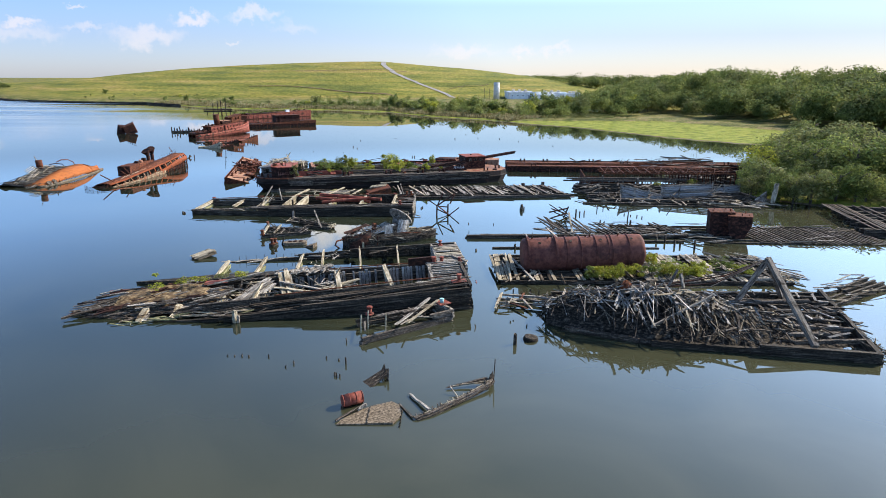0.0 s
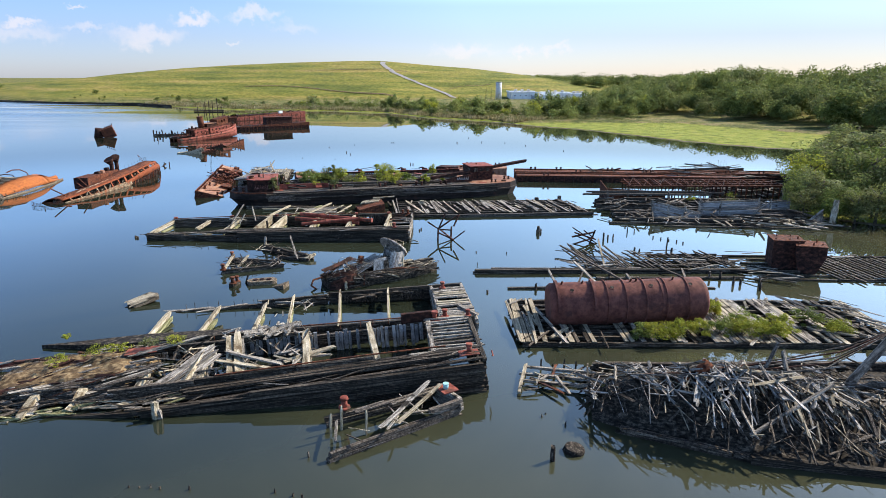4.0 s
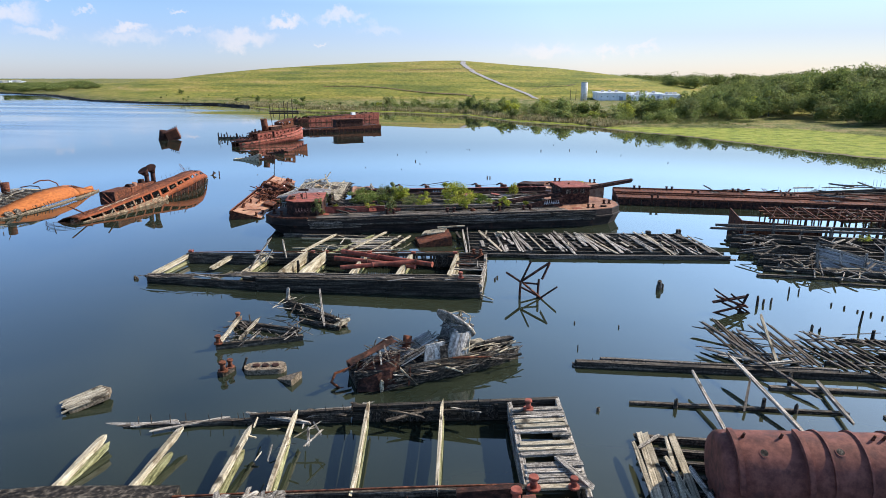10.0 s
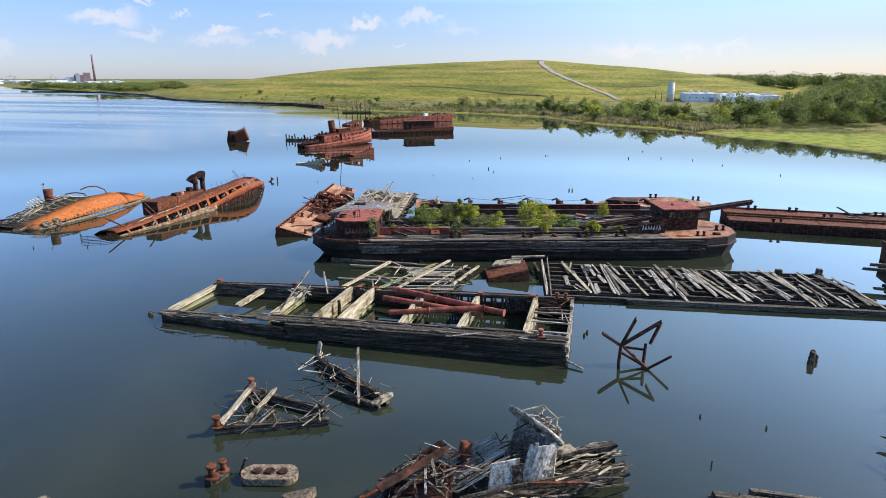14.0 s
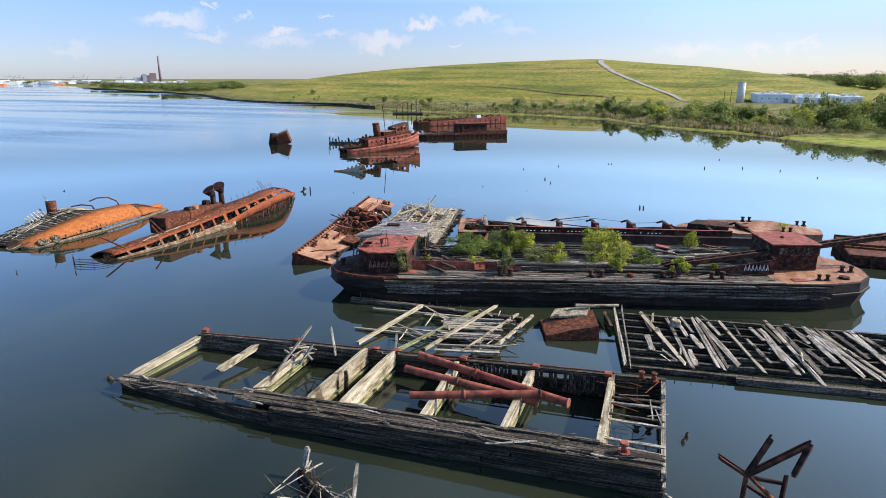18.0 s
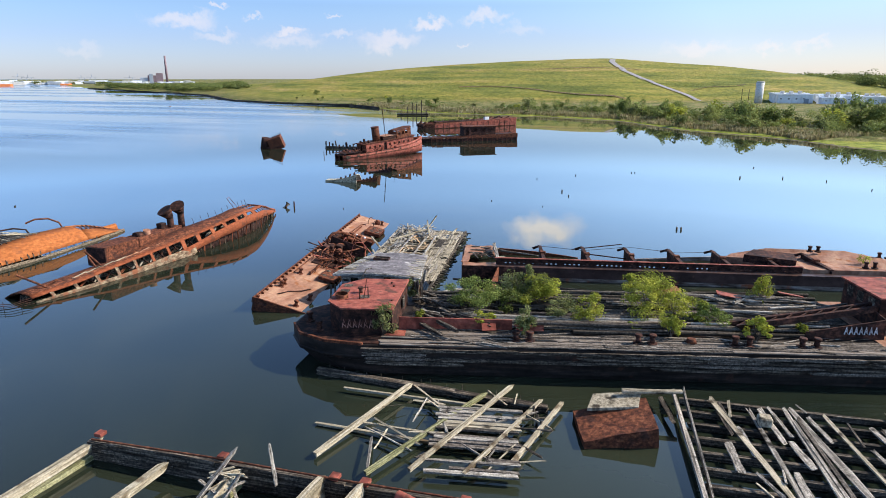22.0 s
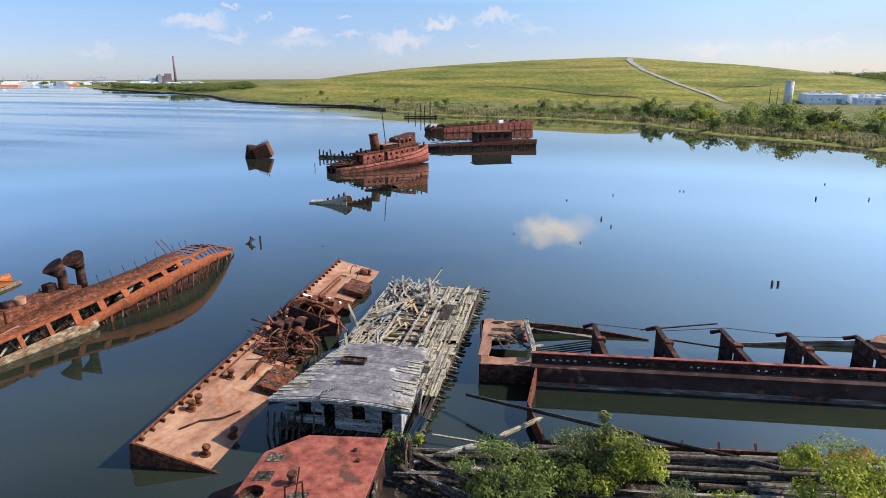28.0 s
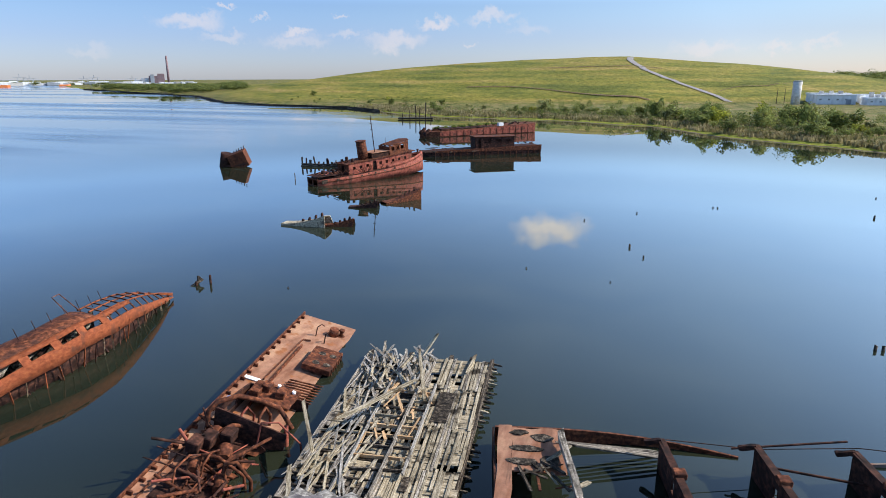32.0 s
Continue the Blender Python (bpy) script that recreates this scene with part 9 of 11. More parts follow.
    # bent railing at the sunken stern
    for i in range(4):
        tube("stern_rail", [(-0.2 - 0.1 * i, -2.6, 0.05 + 0.22 * i), (-2.2, -1.6 - 0.2 * i, 0.02 + 0.2 * i), (-3.4, 0.4, 0.02 + 0.2 * i), (-2.0, 2.2, 0.05 + 0.22 * i)], 0.03, rust_dark, s)
    for p in ((-1.2, -2.1), (-2.4, -1.4), (-3.2, -0.2), (-2.9, 1.2)):
        bar(s, (p[0], p[1], -0.2), (p[0], p[1], 0.8), 0.05, 0.05, rust_dark, "rail_post", "pipe")
    for x, y in ((-74.0, 131.5), (-76.2, 128.0), (-75.4, 127.4), (-69.5, 152.5), (-68.6, 153.6)):
        pile_post(x, y, U(0.4, 1.0), 0.15, rust_dark)
    w = thing("floating_wreckage", "dark broken wreckage piece just above water", "wreck", -69.6, 152.6, 0, 30)
    for i in range(5):
        bar(w, (-0.8 + 0.2 * i, -0.3 + 0.2 * i, -0.2), (0.6 - 0.1 * i, 0.4, 0.5 + 0.1 * i), 0.3, 0.2, wood_dark, "fragment")


listing_ferry()


def orange_hulk():
    s = thing("steel_hulk", "capsized orange-rusted steel hull with exposed grey deck beams", "ship", -81.6, 106.2, 0, 90)

    def foot(x):
        return float(np.interp(x, [-2.2, -1, 2, 5.4, 8.8, 13, 18, 24.5], [0.9, -0.6, -0.7, -0.85, -1.05, -0.7, -0.2, 1.0]))

    def crest(x):
        return float(np.interp(x, [-2.2, -1, 0, 1.8, 4.5, 7.8, 11.8, 15.7, 19, 22.4, 24.5], [0.3, 0.8, 1.15, 1.4, 1.9, 2.4, 2.6, 2.4, 1.9, 0.8, 0.15]))

    def mass(x):
        return float(np.interp(x, [-2.2, 0, 2, 4.2, 6.6, 9, 12, 15], [0.5, 1.2, 1.9, 2.6, 3.2, 3.0, 2.2, 1.5]))

    xs = [-2.2 + 26.7 * i / 26 for i in range(27)]
    rows = [[(x, foot(x), 0.25 + 0.12 * crest(x)), (x, foot(x) + 0.35, 0.5 * crest(x)), (x, foot(x) + 1.1, 0.82 * crest(x)), (x, foot(x) + 2.5, crest(x))] for x in xs]
    curved_plate("hull_plating", rust_orange, s, rows[:20], 0.1, "bright orange rusted hull plates")
    curved_plate("bow_plating", rust_orange, s, [r[:3] for r in rows[19:]], 0.1, "bright orange rusted hull plates")
    curved_plate("waterline_plating", mud_crust, s, [[(x, foot(x) - 0.04, -0.5), (x, foot(x) - 0.08, 0.16 + U(-0.05, 0.05)), (x, foot(x), 0.28 + U(-0.06, 0.1))] for x in xs], 0.06, "pale encrusted waterline")
    # black patches on the plating, painted as shade in corroded gaps
    for i in range(26):
        x = 3.0 + i * 0.62 + U(-0.2, 0.2)
        h = U(0.1, 0.75) * (1 if x < 11 else 0.5)
        bm = bmesh.new()
        w = U(0.08, 0.3)
        out = [(x, 0), (x + w, 0.05), (x + w * U(0.7, 1.2), h * 0.6), (x + w * U(0.3, 0.7), h), (x - w * 0.1, h * 0.5)]
        v0 = [bm.verts.new((p[0], foot(p[0]) - 0.09 + 0.25 * p[1], 0.32 + p[1])) for p in out]
        v1 = [bm.verts.new((p[0], foot(p[0]) + 0.02 + 0.25 * p[1], 0.32 + p[1])) for p in out]
        bm.faces.new(v0)
        for k in range(5):
            bm.faces.new((v0[k], v0[(k + 1) % 5], v1[(k + 1) % 5], v1[k]))
        bmesh.ops.recalc_face_normals(bm, faces=bm.faces)
        part("corroded_gap", bm, wood_dark, s, "black patch painted as the shade in a corroded gap")
    # two larger dark patches, painted as shade in torn openings
    for x, w, h in ((-0.9, 1.7, 0.75), (1.1, 1.3, 1.0)):
        bm = bmesh.new()
        rr = [(x + w * 0.5 + math.cos(a) * w * 0.5, foot(x + w / 2) + 0.1 + 0.3 * math.sin(a), 0.62 + math.sin(a) * h * 0.5) for a in np.linspace(0, 5.8, 12)]
        v0 = [bm.verts.new((p[0], p[1] - 0.12, p[2])) for p in rr]
        v1 = [bm.verts.new((p[0], p[1] + 0.05, p[2])) for p in rr]
        bm.faces.new(v0)
        for k in range(12):
            bm.faces.new((v0[k], v0[(k + 1) % 12], v1[(k + 1) % 12], v1[k]))
        bmesh.ops.recalc_face_normals(bm, faces=bm.faces)
        part("hull_opening", bm, wood_dark, s, "dark patch painted as the shade in a torn hull opening")
    # wrecked deck behind the plating: dark backing sheet, bare beams and boards
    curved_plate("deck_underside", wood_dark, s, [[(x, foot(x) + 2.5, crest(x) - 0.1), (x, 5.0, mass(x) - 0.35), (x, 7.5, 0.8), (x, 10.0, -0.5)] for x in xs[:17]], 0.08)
    for i in range(30):
        x = -2 + i * 0.56
        bar(s, (x, foot(x) + 2.3, crest(x) + 0.02), (x - 0.5, 5.2 + U(-0.6, 0.8), mass(x) - 0.1), 0.12, 0.12, rng.choice([wood_grey, wood_tan, log_wood]), "deck_beam")
        if i < 22:
            bar(s, (x, 5.0, mass(x) - 0.1), (x - 0.4 + U(-0.4, 0.4), 8.4 + U(-1, 1), 0.4 + U(0, 0.4)), 0.12, 0.12, rng.choice([wood_grey, wood_dark, log_wood]), "deck_beam")
    for i in range(46):
        y = U(2.4, 7.0)
        x = U(-2, 11)
        z = mass(x) * (1 if y < 5.2 else max(0.2, 1 - (y - 5.2) / 3)) - 0.1 + U(0, 0.25)
        x1 = x + U(1.2, 4.5)
        bar(s, (x, y, z), (x1, y + U(-0.3, 0.3), z + (mass(x1) - mass(x)) * 0.9), U(0.1, 0.26), 0.07, rng.choice([wood_grey, wood_grey, wood_tan, wood_pale]), "deck_plank")
    for i in range(12):
        bar(s, (-3.6 + 0.3 * i, 0.9 + 0.6 * i, 0.1), (-0.8 + 0.3 * i, 0.7 + 0.6 * i, 0.7 + 0.06 * i), 0.22, 0.12, rng.choice([wood_dark, wood_grey, wood_dark]), "stern_timber")
    bm = bmesh.new()
    cylinder(bm, (6.4, 5.0, 2.6), (6.6, 5.2, 4.5), 0.62, 0.7, 16)
    part("mast_stump", bm, rust, s, "short rusted mast stump")
    bar(s, (6.4, 5.4, 4.4), (5.9, 5.6, 5.4), 0.1, 0.1, wood_pale, "stump_post")
    for i in range(6):
        bar(s, (2.6 + 0.5 * i, 4.6, mass(2.6 + 0.5 * i)), (3.0 + 0.5 * i, 6.2, mass(3 + 0.5 * i) + 0.5), 0.26, 0.06, rng.choice([wood_tan, wood_pale, wood_grey]), "ladder_board")
    tube("davit", [(16.6, 3.2, 2.0), (16.4, 3.4, 2.8), (15.4, 4.0, 3.5), (14.2, 4.8, 3.6), (13.2, 5.4, 3.2)], 0.11, rust, s, "curved rusty davit")
    tube("davit", [(11.6, 2.8, 2.4), (11.4, 3.0, 3.0), (10.4, 3.8, 3.3), (9.2, 4.6, 3.2)], 0.1, rust_dark, s, "curved rusty davit")
    # bare frames where the bow plates are gone
    for i in range(9):
        x = 17 + 0.75 * i
        bar(s, (x, foot(x) + 1.1, 0.82 * crest(x)), (x + 0.4, foot(x) + 2.6, crest(x)), 0.09, 0.09, rust, "bare_frame", "beam")
        bar(s, (x, foot(x) + 2.6, crest(x)), (x + 0.9, foot(x) + 1.3, 0.8 * crest(x + 0.9)), 0.07, 0.07, rust, "bare_frame", "beam")
    tube("gunwale", [(x, foot(x) + 2.5, crest(x)) for x in (16, 18, 20, 22, 24.4)], 0.12, rust_orange, s)
    bm = bmesh.new()
    cylinder(bm, (21.0, 3.4, 0.2), (24.4, 2.4, 0.5), 0.5, 0.5, 16)
    part("rusty_pipe", bm, rust_orange, s)


orange_hulk()


def steel_tug():
    t = thing("steel_tugboat", "aground red-brown steel tugboat with tall funnel and wheelhouse", "tugboat", -91.0, 211.6, 0, 62.5, ry=-3.0)
    L = 29.5
    xs = [L * i / 20 for i in range(21)]

    def half(x):
        s = x / L
        return 3.5 * min(1, 0.55 + s * 2) * (1 if s < 0.65 else max(0.02, 1 - ((s - 0.65) / 0.35) ** 2))

    def sheer(x):
        s = x / L
        return 0.9 + 0.35 * (1 - s) + 1.5 * s ** 3

    for sd in (-1, 1):
        curved_plate("hull_side", rust_red if sd < 0 else rust, t, [[(x, sd * half(x) * 0.8, -1.2), (x, sd * half(x), 0.2), (x, sd * half(x), sheer(x))] for x in xs], 0.12)
        curved_plate("rubbing_strake", rust, t, [[(x, sd * (half(x) + 0.1), 0.30 + 0.22 * sheer(x)), (x, sd * (half(x) + 0.12), 0.45 + 0.24 * sheer(x))] for x in xs], 0.08)
        curved_plate("bulwark", rust_red, t, [[(x, sd * (half(x) + 0.02), sheer(x)), (x, sd * (half(x) - 0.05), sheer(x) + 0.7)] for x in xs if x > 16], 0.08)
    curved_plate("deck", rust_dark, t, [[(x, -half(x) + 0.1, sheer(x) - 0.15), (x, 0, sheer(x) - 0.05), (x, half(x) - 0.1, sheer(x) - 0.15)] for x in xs], 0.08)
    bm = bmesh.new()
    plate_wall(bm, (0, -2.0), (0, 2.0), -0.8, (1.5, 1.5), 0.12, [(0.1, 0.45, 0.4, 0.85), (0.55, 0.9, 0.4, 0.85)])
    part("stern_plate", bm, rust, t)
    bm = bmesh.new()
    prism(bm, [(0.0, -2.1), (5.5, -2.7), (5.5, 2.7), (0, 2.1)], 1.75, 1.85)
    part("stern_roof", bm, rust_dark, t)
    # deckhouse with portholes and doors
    holes = [(0.06 + 0.1 * i, 0.1 + 0.1 * i, 0.45, 0.7) for i in range(9) if i not in (3,)] + [(0.36, 0.42, 0.02, 0.85)]
    for y in (-2.1, 2.1):
        bm = bmesh.new()
        plate_wall(bm, (7.5, y), (25.0, y * 0.8), 1.0, (3.3, 3.8), 0.1, holes)
        part("house_side", bm, rust_red, t, "faded red house side with openings")
    bm = bmesh.new()
    plate_wall(bm, (7.5, 2.1), (7.5, -2.1), 1.0, (3.3, 3.3), 0.1, [(0.4, 0.6, 0.1, 0.8)])
    plate_wall(bm, (25.0, -1.7), (25.6, 1.7), 1.5, (3.8, 3.8), 0.1)
    part("house_end", bm, rust, t)
    block("house_core", rust_dark, t, 7.9, 24.6, -1.6, 1.6, 1.0, 3.2, 0)
    bm = bmesh.new()
    prism(bm, [(6.8, -2.3), (15.8, -2.3), (25.8, -2.0), (25.8, 2.0), (15.8, 2.3), (6.8, 2.3)], lambda x: 3.3 + 0.027 * (x - 7), lambda x: 3.42 + 0.027 * (x - 7))
    part("house_roof", bm, rust, t)
    # wheelhouse
    bm = bmesh.new()
    plate_wall(bm, (18.6, -1.9), (24.0, -1.7), 3.7, (5.6, 6.3), 0.1, [(0.1, 0.25, 0.45, 0.85), (0.35, 0.5, 0.45, 0.85), (0.6, 0.75, 0.45, 0.85)])
    plate_wall(bm, (18.6, 1.9), (24.0, 1.7), 3.7, (5.6, 6.3), 0.1, [(0.1, 0.25, 0.45, 0.85), (0.35, 0.5, 0.45, 0.85), (0.6, 0.75, 0.45, 0.85)])
    plate_wall(bm, (24.0, -1.7), (24.9, 0), 3.7, (6.3, 6.4), 0.1, [(0.2, 0.8, 0.5, 0.85)])
    plate_wall(bm, (24.9, 0), (24.0, 1.7), 3.7, (6.4, 6.3), 0.1, [(0.2, 0.8, 0.5, 0.85)])
    plate_wall(bm, (18.6, 1.9), (18.6, -1.9), 3.7, (5.6, 5.6), 0.1)
    part("wheelhouse", bm, rust, t, "rusted wheelhouse with empty windows")
    bm = bmesh.new()
    prism(bm, [(19.0, -1.8), (24.2, -1.75), (25.1, 0), (24.2, 1.75), (19.0, 1.8)], lambda x: 5.7 + 0.13 * (x - 19), lambda x: 5.8 + 0.13 * (x - 19))
    ruffle(bm, 0.1, 0.6)
    part("wheelhouse_roof", bm, rust, t)
    bm = bmesh.new()
    prism(bm, [(14.0, -1.6), (18.4, -1.8), (18.4, 1.8), (14.0, 1.6)], 3.5, 4.7)
    part("cabin", bm, rust_dark, t)
    bm = bmesh.new()
    prism(bm, [(13.9, -1.8), (18.6, -2.0), (18.6, 2.0), (13.9, 1.8)], 4.7, 4.8)
    part("cabin_roof", bm, rust_pink, t)
    bm = bmesh.new()
    cylinder(bm, (12.9, 0, 3.2), (12.5, 0, 7.3), 1.15, 1.05, 24)
    cylinder(bm, (12.48, 0, 7.3), (12.47, 0, 7.5), 1.15, 1.15, 24)
    part("funnel", bm, rust, t, "tall rusted funnel")
    bar(t, (15.6, -0.6, 3.4), (15.1, -0.5, 12.6), 0.26, 0.22, rust_dark, "mast", "log")
    for z in (8.0, 9.5, 10.8):
        bar(t, (15.45 - (z - 6) * 0.055, -1.0, z), (15.45 - (z - 6) * 0.055, 0.0, z), 0.08, 0.08, rust_dark, "mast_step", "beam")
    tube("flag_rail", [(20, 1.2, 6.0), (20, 1.2, 7.2)], 0.04, rust_dark, t)
    for x, y, z, h in ((9.0, 0.6, 3.3, 1.2), (9.4, -0.9, 3.3, 0.9), (13.0, 1.0, 3.4, 1.3), (6.2, 0.4, 1.8, 0.9), (4.6, -0.8, 1.8, 0.8), (3.0, 0.8, 1.8, 0.7), (8.2, 1.2, 3.3, 0.7)):
        bm = bmesh.new()
        cylinder(bm, (x, y, z), (x, y, z + h), 0.35, 0.3, 12)
        part("vent", bm, rust_dark, t)
    scatter(t, 22, 1, 9, -1.8, 1.8, lambda x, y: 2.1 if x < 6 else 3.5, [rust, rust_dark, rust_red], (0.6, 2), (0.1, 0.35), 0.4, "broken_fitting")
    bollard(t, 28, -0.2, 3.0, rust_dark, 1.2)
    # dark boxes on the hull side, painted as shade in rusted-through openings
    for i, (x, w, z, h) in enumerate(((0.6, 2.6, 0.35, 0.75), (3.8, 1.2, 0.5, 0.5), (9.5, 0.5, 0.75, 0.3), (11.2, 0.4, 0.8, 0.3), (13.0, 0.5, 0.8, 0.3), (15.5, 0.4, 0.85, 0.3), (18.2, 0.5, 0.95, 0.35))):
        bm = bmesh.new()
        box(bm, x, x + w, -half(x + w / 2) - 0.09, -half(x + w / 2) + 0.02, z, z + h, 0.02)
        part("hull_opening", bm, wood_dark, t, "dark box painted as the shade in a rusted-through opening")
    for i in range(26):
        x = U(4, 19)
        bar(t, (x, -half(x) + U(0.2, 1.2), sheer(x)), (x + U(-1.2, 1.2), -half(x) + U(0.1, 1.6), sheer(x) + U(0.4, 1.6)), U(0.06, 0.2), U(0.05, 0.12), rng.choice([rust_dark, rust, rust_dark]), "broken_rail")
    # low wreck behind the tug
    b = thing("sunken_barge", "row of black broken fittings of a sunken barge", "wreck", -101.5, 236.5, 0, 10)
    timber_wall(b, (-7, 0), (16, 0.5), -0.4, (0.6, 0.7), 0.6, wood_dark, 0.4, 0.2)
    for i in range(20):
        bar(b, (-7 + 1.1 * i, U(-0.3, 0.6), 0.2), (-7 + 1.1 * i + U(-0.4, 0.4), U(-0.2, 0.6), U(1.0, 2.4)), U(0.3, 0.8), 0.3, rng.choice([rust_dark, wood_dark, rust_dark]), "broken_fitting")
    # broken bow pieces in front of the tug
    for x, y, rz, k, mat in ((-73.0, 181.0, 8, 1.0, wood_tan), (-68.6, 182.0, 24, 0.7, rust), (-71.0, 195.5, 20, 0.7, rust_dark), (-67.6, 203.0, 62, 1.1, rust)):
        w = thing("hull_remnant", "small rusted remnant of a sunken hull above the water", "wreck", x, y, 0, rz, group="sunken hull remnants")
        rows = []
        for i in range(7):
            s = i / 6
            rows.append([(k * (-4.2 + 7 * s), k * (-1.1 - 0.3 * s), -0.5), (k * (-4.2 + 7 * s), k * (-1.2 - 0.2 * s), k * (0.25 + 1.5 * s * s)), (k * (-4.0 + 7 * s), k * 0.4, k * (0.3 + 1.1 * s * s)), (k * (-3.8 + 7 * s), k * 1.3, -0.3)])
        curved_plate("plating", mat, w, rows, 0.1, "", False)
        for i in range(4):
            bar(w, (k * (-1 + i), -0.6 * k, 0.2), (k * (-0.9 + i), -0.4 * k, k * (0.9 + 0.35 * i)), 0.3, 0.3, rust_dark, "fitting")
    # stub of a superstructure
    w = thing("wreck_superstructure", "dark rusted cabin and boiler of a sunken boat above water", "wreck", -123.2, 229.6, 0, 25)
    bm = bmesh.new()
    cylinder(bm, (-3.0, 0.6, -0.6), (-2.2, 0.2, 3.2), 1.5, 1.5, 18)
    part("boiler", bm, rust_dark, w)
    bm = bmesh.new()
    box(bm, -1.4, 2.8, -1.9, 1.9, -0.2, 3.6, 0.08)
    bmesh.ops.rotate(bm, cent=(0.7, 0, 1.5), matrix=Euler((0.1, -0.35, 0)).to_matrix(), verts=bm.verts)
    part("cabin", bm, rust, w)
    bar(w, (-2.6, -1.2, 0.2), (3.0, -1.6, 0.9), 1.0, 0.5, rust_dark, "deck_edge")
    for i in range(5):
        bar(w, (-0.4 + 0.6 * i, -0.5, 3.2 + 0.3 * i), (-0.4 + 0.6 * i, -0.5, 3.9 + 0.3 * i), 0.2, 0.2, rust_dark, "fitting", "pipe")
    # two far barges
    f = thing("steel_barge", "far dark rusted hopper barge with weeds along its deck", "barge", -107.5, 317.0, 0, 48, group="far steel barges")
    bm = bmesh.new()
    prism(bm, [(0, -2), (4, -4), (46, -4), (48, -2), (48, 5), (0, 5)], -1, lambda x: 1.9 + 0.036 * x, 0.99, (20, 0))
    part("hull", bm, rust, f)
    curved_plate("bow_plating", rust_red, f, [[(x, -4.1, 0.3), (x, -4.15, 1.8 + 0.036 * x)] for x in np.linspace(4, 46, 18)], 0.06, "", False)
    for i in range(14):
        block("side_stringer", rust_dark, f, 5 + 2.9 * i, 5.2 + 2.9 * i, -4.25, -4.14, 0.2, 1.7 + 0.09 * i, 0)
    block("hatch_coaming", rust_dark, f, 5, 30, -3, 4, 2.0, 2.9, 0.05)
    scatter(f, 30, 2, 46, -3.8, 4, lambda x, y: 2.3 + 0.036 * x, [rust_dark, rust, wood_dark], (0.8, 3.5), (0.15, 0.5), 0.3, "broken_fitting", 0)
    for i in range(6):
        bar(f, (34 + 1.8 * i, U(-3, 3), 3.1), (34.3 + 1.8 * i, U(-3, 3), 4.1), 0.5, 0.4, rust_dark, "deck_fitting")
    block("pale_drum", white_paint, f, 29.6, 31.8, -3.6, -2.2, 2.9, 4.2, 0.1)
    bar(f, (-1.4, -2, 0.8), (0.6, -2, 2.8), 1.8, 1.3, rust_dark, "bow_fitting", "log")
    bar(f, (-1.2, 2, 1.0), (0.8, 2, 2.9), 1.7, 1.3, rust_dark, "bow_fitting", "log")
    f = thing("steel_barge", "far low rusted deck barge with a dark cabin", "barge", -88.0, 264.2, 0, 34.8, group="far steel barges")
    bm = bmesh.new()
    prism(bm, [(0, -1), (3, -3), (34.5, -3), (34.5, 4), (0, 4)], -1, lambda x: 1.1 + 0.03 * x, 0.99, (16, 0))
    part("hull", bm, rust_dark, f)
    for x in np.linspace(1, 32, 18):
        block("side_rib", rust, f, x + 2, x + 2.18, -3.15, -3.0, 0.1, 1.2 + 0.03 * x, 0)
    bm = bmesh.new()
    plate_wall(bm, (3, -3.0), (34.5, -3.0), 1.0, (1.5, 2.5), 0.16)
    ruffle(bm, 0.08, 0.5)
    part("deck_rail", bm, rust, f)
    scatter(f, 26, 2, 34, -2.6, 3, lambda x, y: 1.7 + 0.03 * x, [rust_dark, rust, wood_dark], (0.8, 3.0), (0.12, 0.4), 0.35, "broken_fitting", 0)
    bm = bmesh.new()
    plate_wall(bm, (15, -2.2), (26.5, -2.2), 1.6, (4.8, 4.9), 0.12, [(0.06, 0.14, 0.1, 0.8), (0.22, 0.4, 0.45, 0.8), (0.5, 0.66, 0.45, 0.8), (0.76, 0.92, 0.45, 0.8)])
    part("cabin_side", bm, rust_dark, f)
    block("cabin", rust_dark, f, 15, 26.5, -1.6, 2.6, 1.6, 4.7, 0.05)
    block("cabin_roof", rust, f, 14.6, 27, -2.5, 3, 4.85, 5.02, 0.03)
    scatter(f, 20, 0, 15, -3.5, -2, lambda x, y: 1.2, [rust_dark, wood_dark], (1, 3), (0.2, 0.5), 0.2, "broken_fitting")
    # old pier stubs and the timber fence along the shore
    p = thing("ruined_pier", "low ruined timber pier with a few tall piles", "pier", -147, 405, 0, 16)
    block("pier_deck", wood_dark, p, -9, 9, -2, 2, 0.2, 0.9)
    for x, h in ((-7, 3), (-3, 4.8), (0, 7), (2, 6.4), (5, 8.5), (8, 3)):
        bar(p, (x, U(-1, 1), -0.5), (x + U(-0.3, 0.3), 0, h), 0.6, 0.6, wood_dark, "pile", "log")
    fe = thing("timber_bulkhead", "dark timber bulkhead of close piles along the shore", "fence", -308, 517, 0, 0)
    pts = [Vector((-1009, 960)), Vector((-660, 760)), Vector((-515, 676)), Vector((-378, 546)), Vector((-310, 513)), Vector((-237, 500)), Vector((-196, 465))]
    for a, b in zip(pts, pts[1:]):
        n = int((b - a).length / 4.0)
        u, v = a - Vector((-308, 517)), b - Vector((-308, 517))
        bar(fe, (u.x, u.y, 0.4), (v.x, v.y, 0.4), 0.8, 1.9, wood_dark, "wall_plank", "beam")
        for i in range(n):
            q = a.lerp(b, i / n) - Vector((-308, 517))
            bar(fe, (q.x, q.y, -0.5), (q.x, q.y, U(1.2, 2.2)), 0.7, 0.7, wood_dark, "pile", "log")
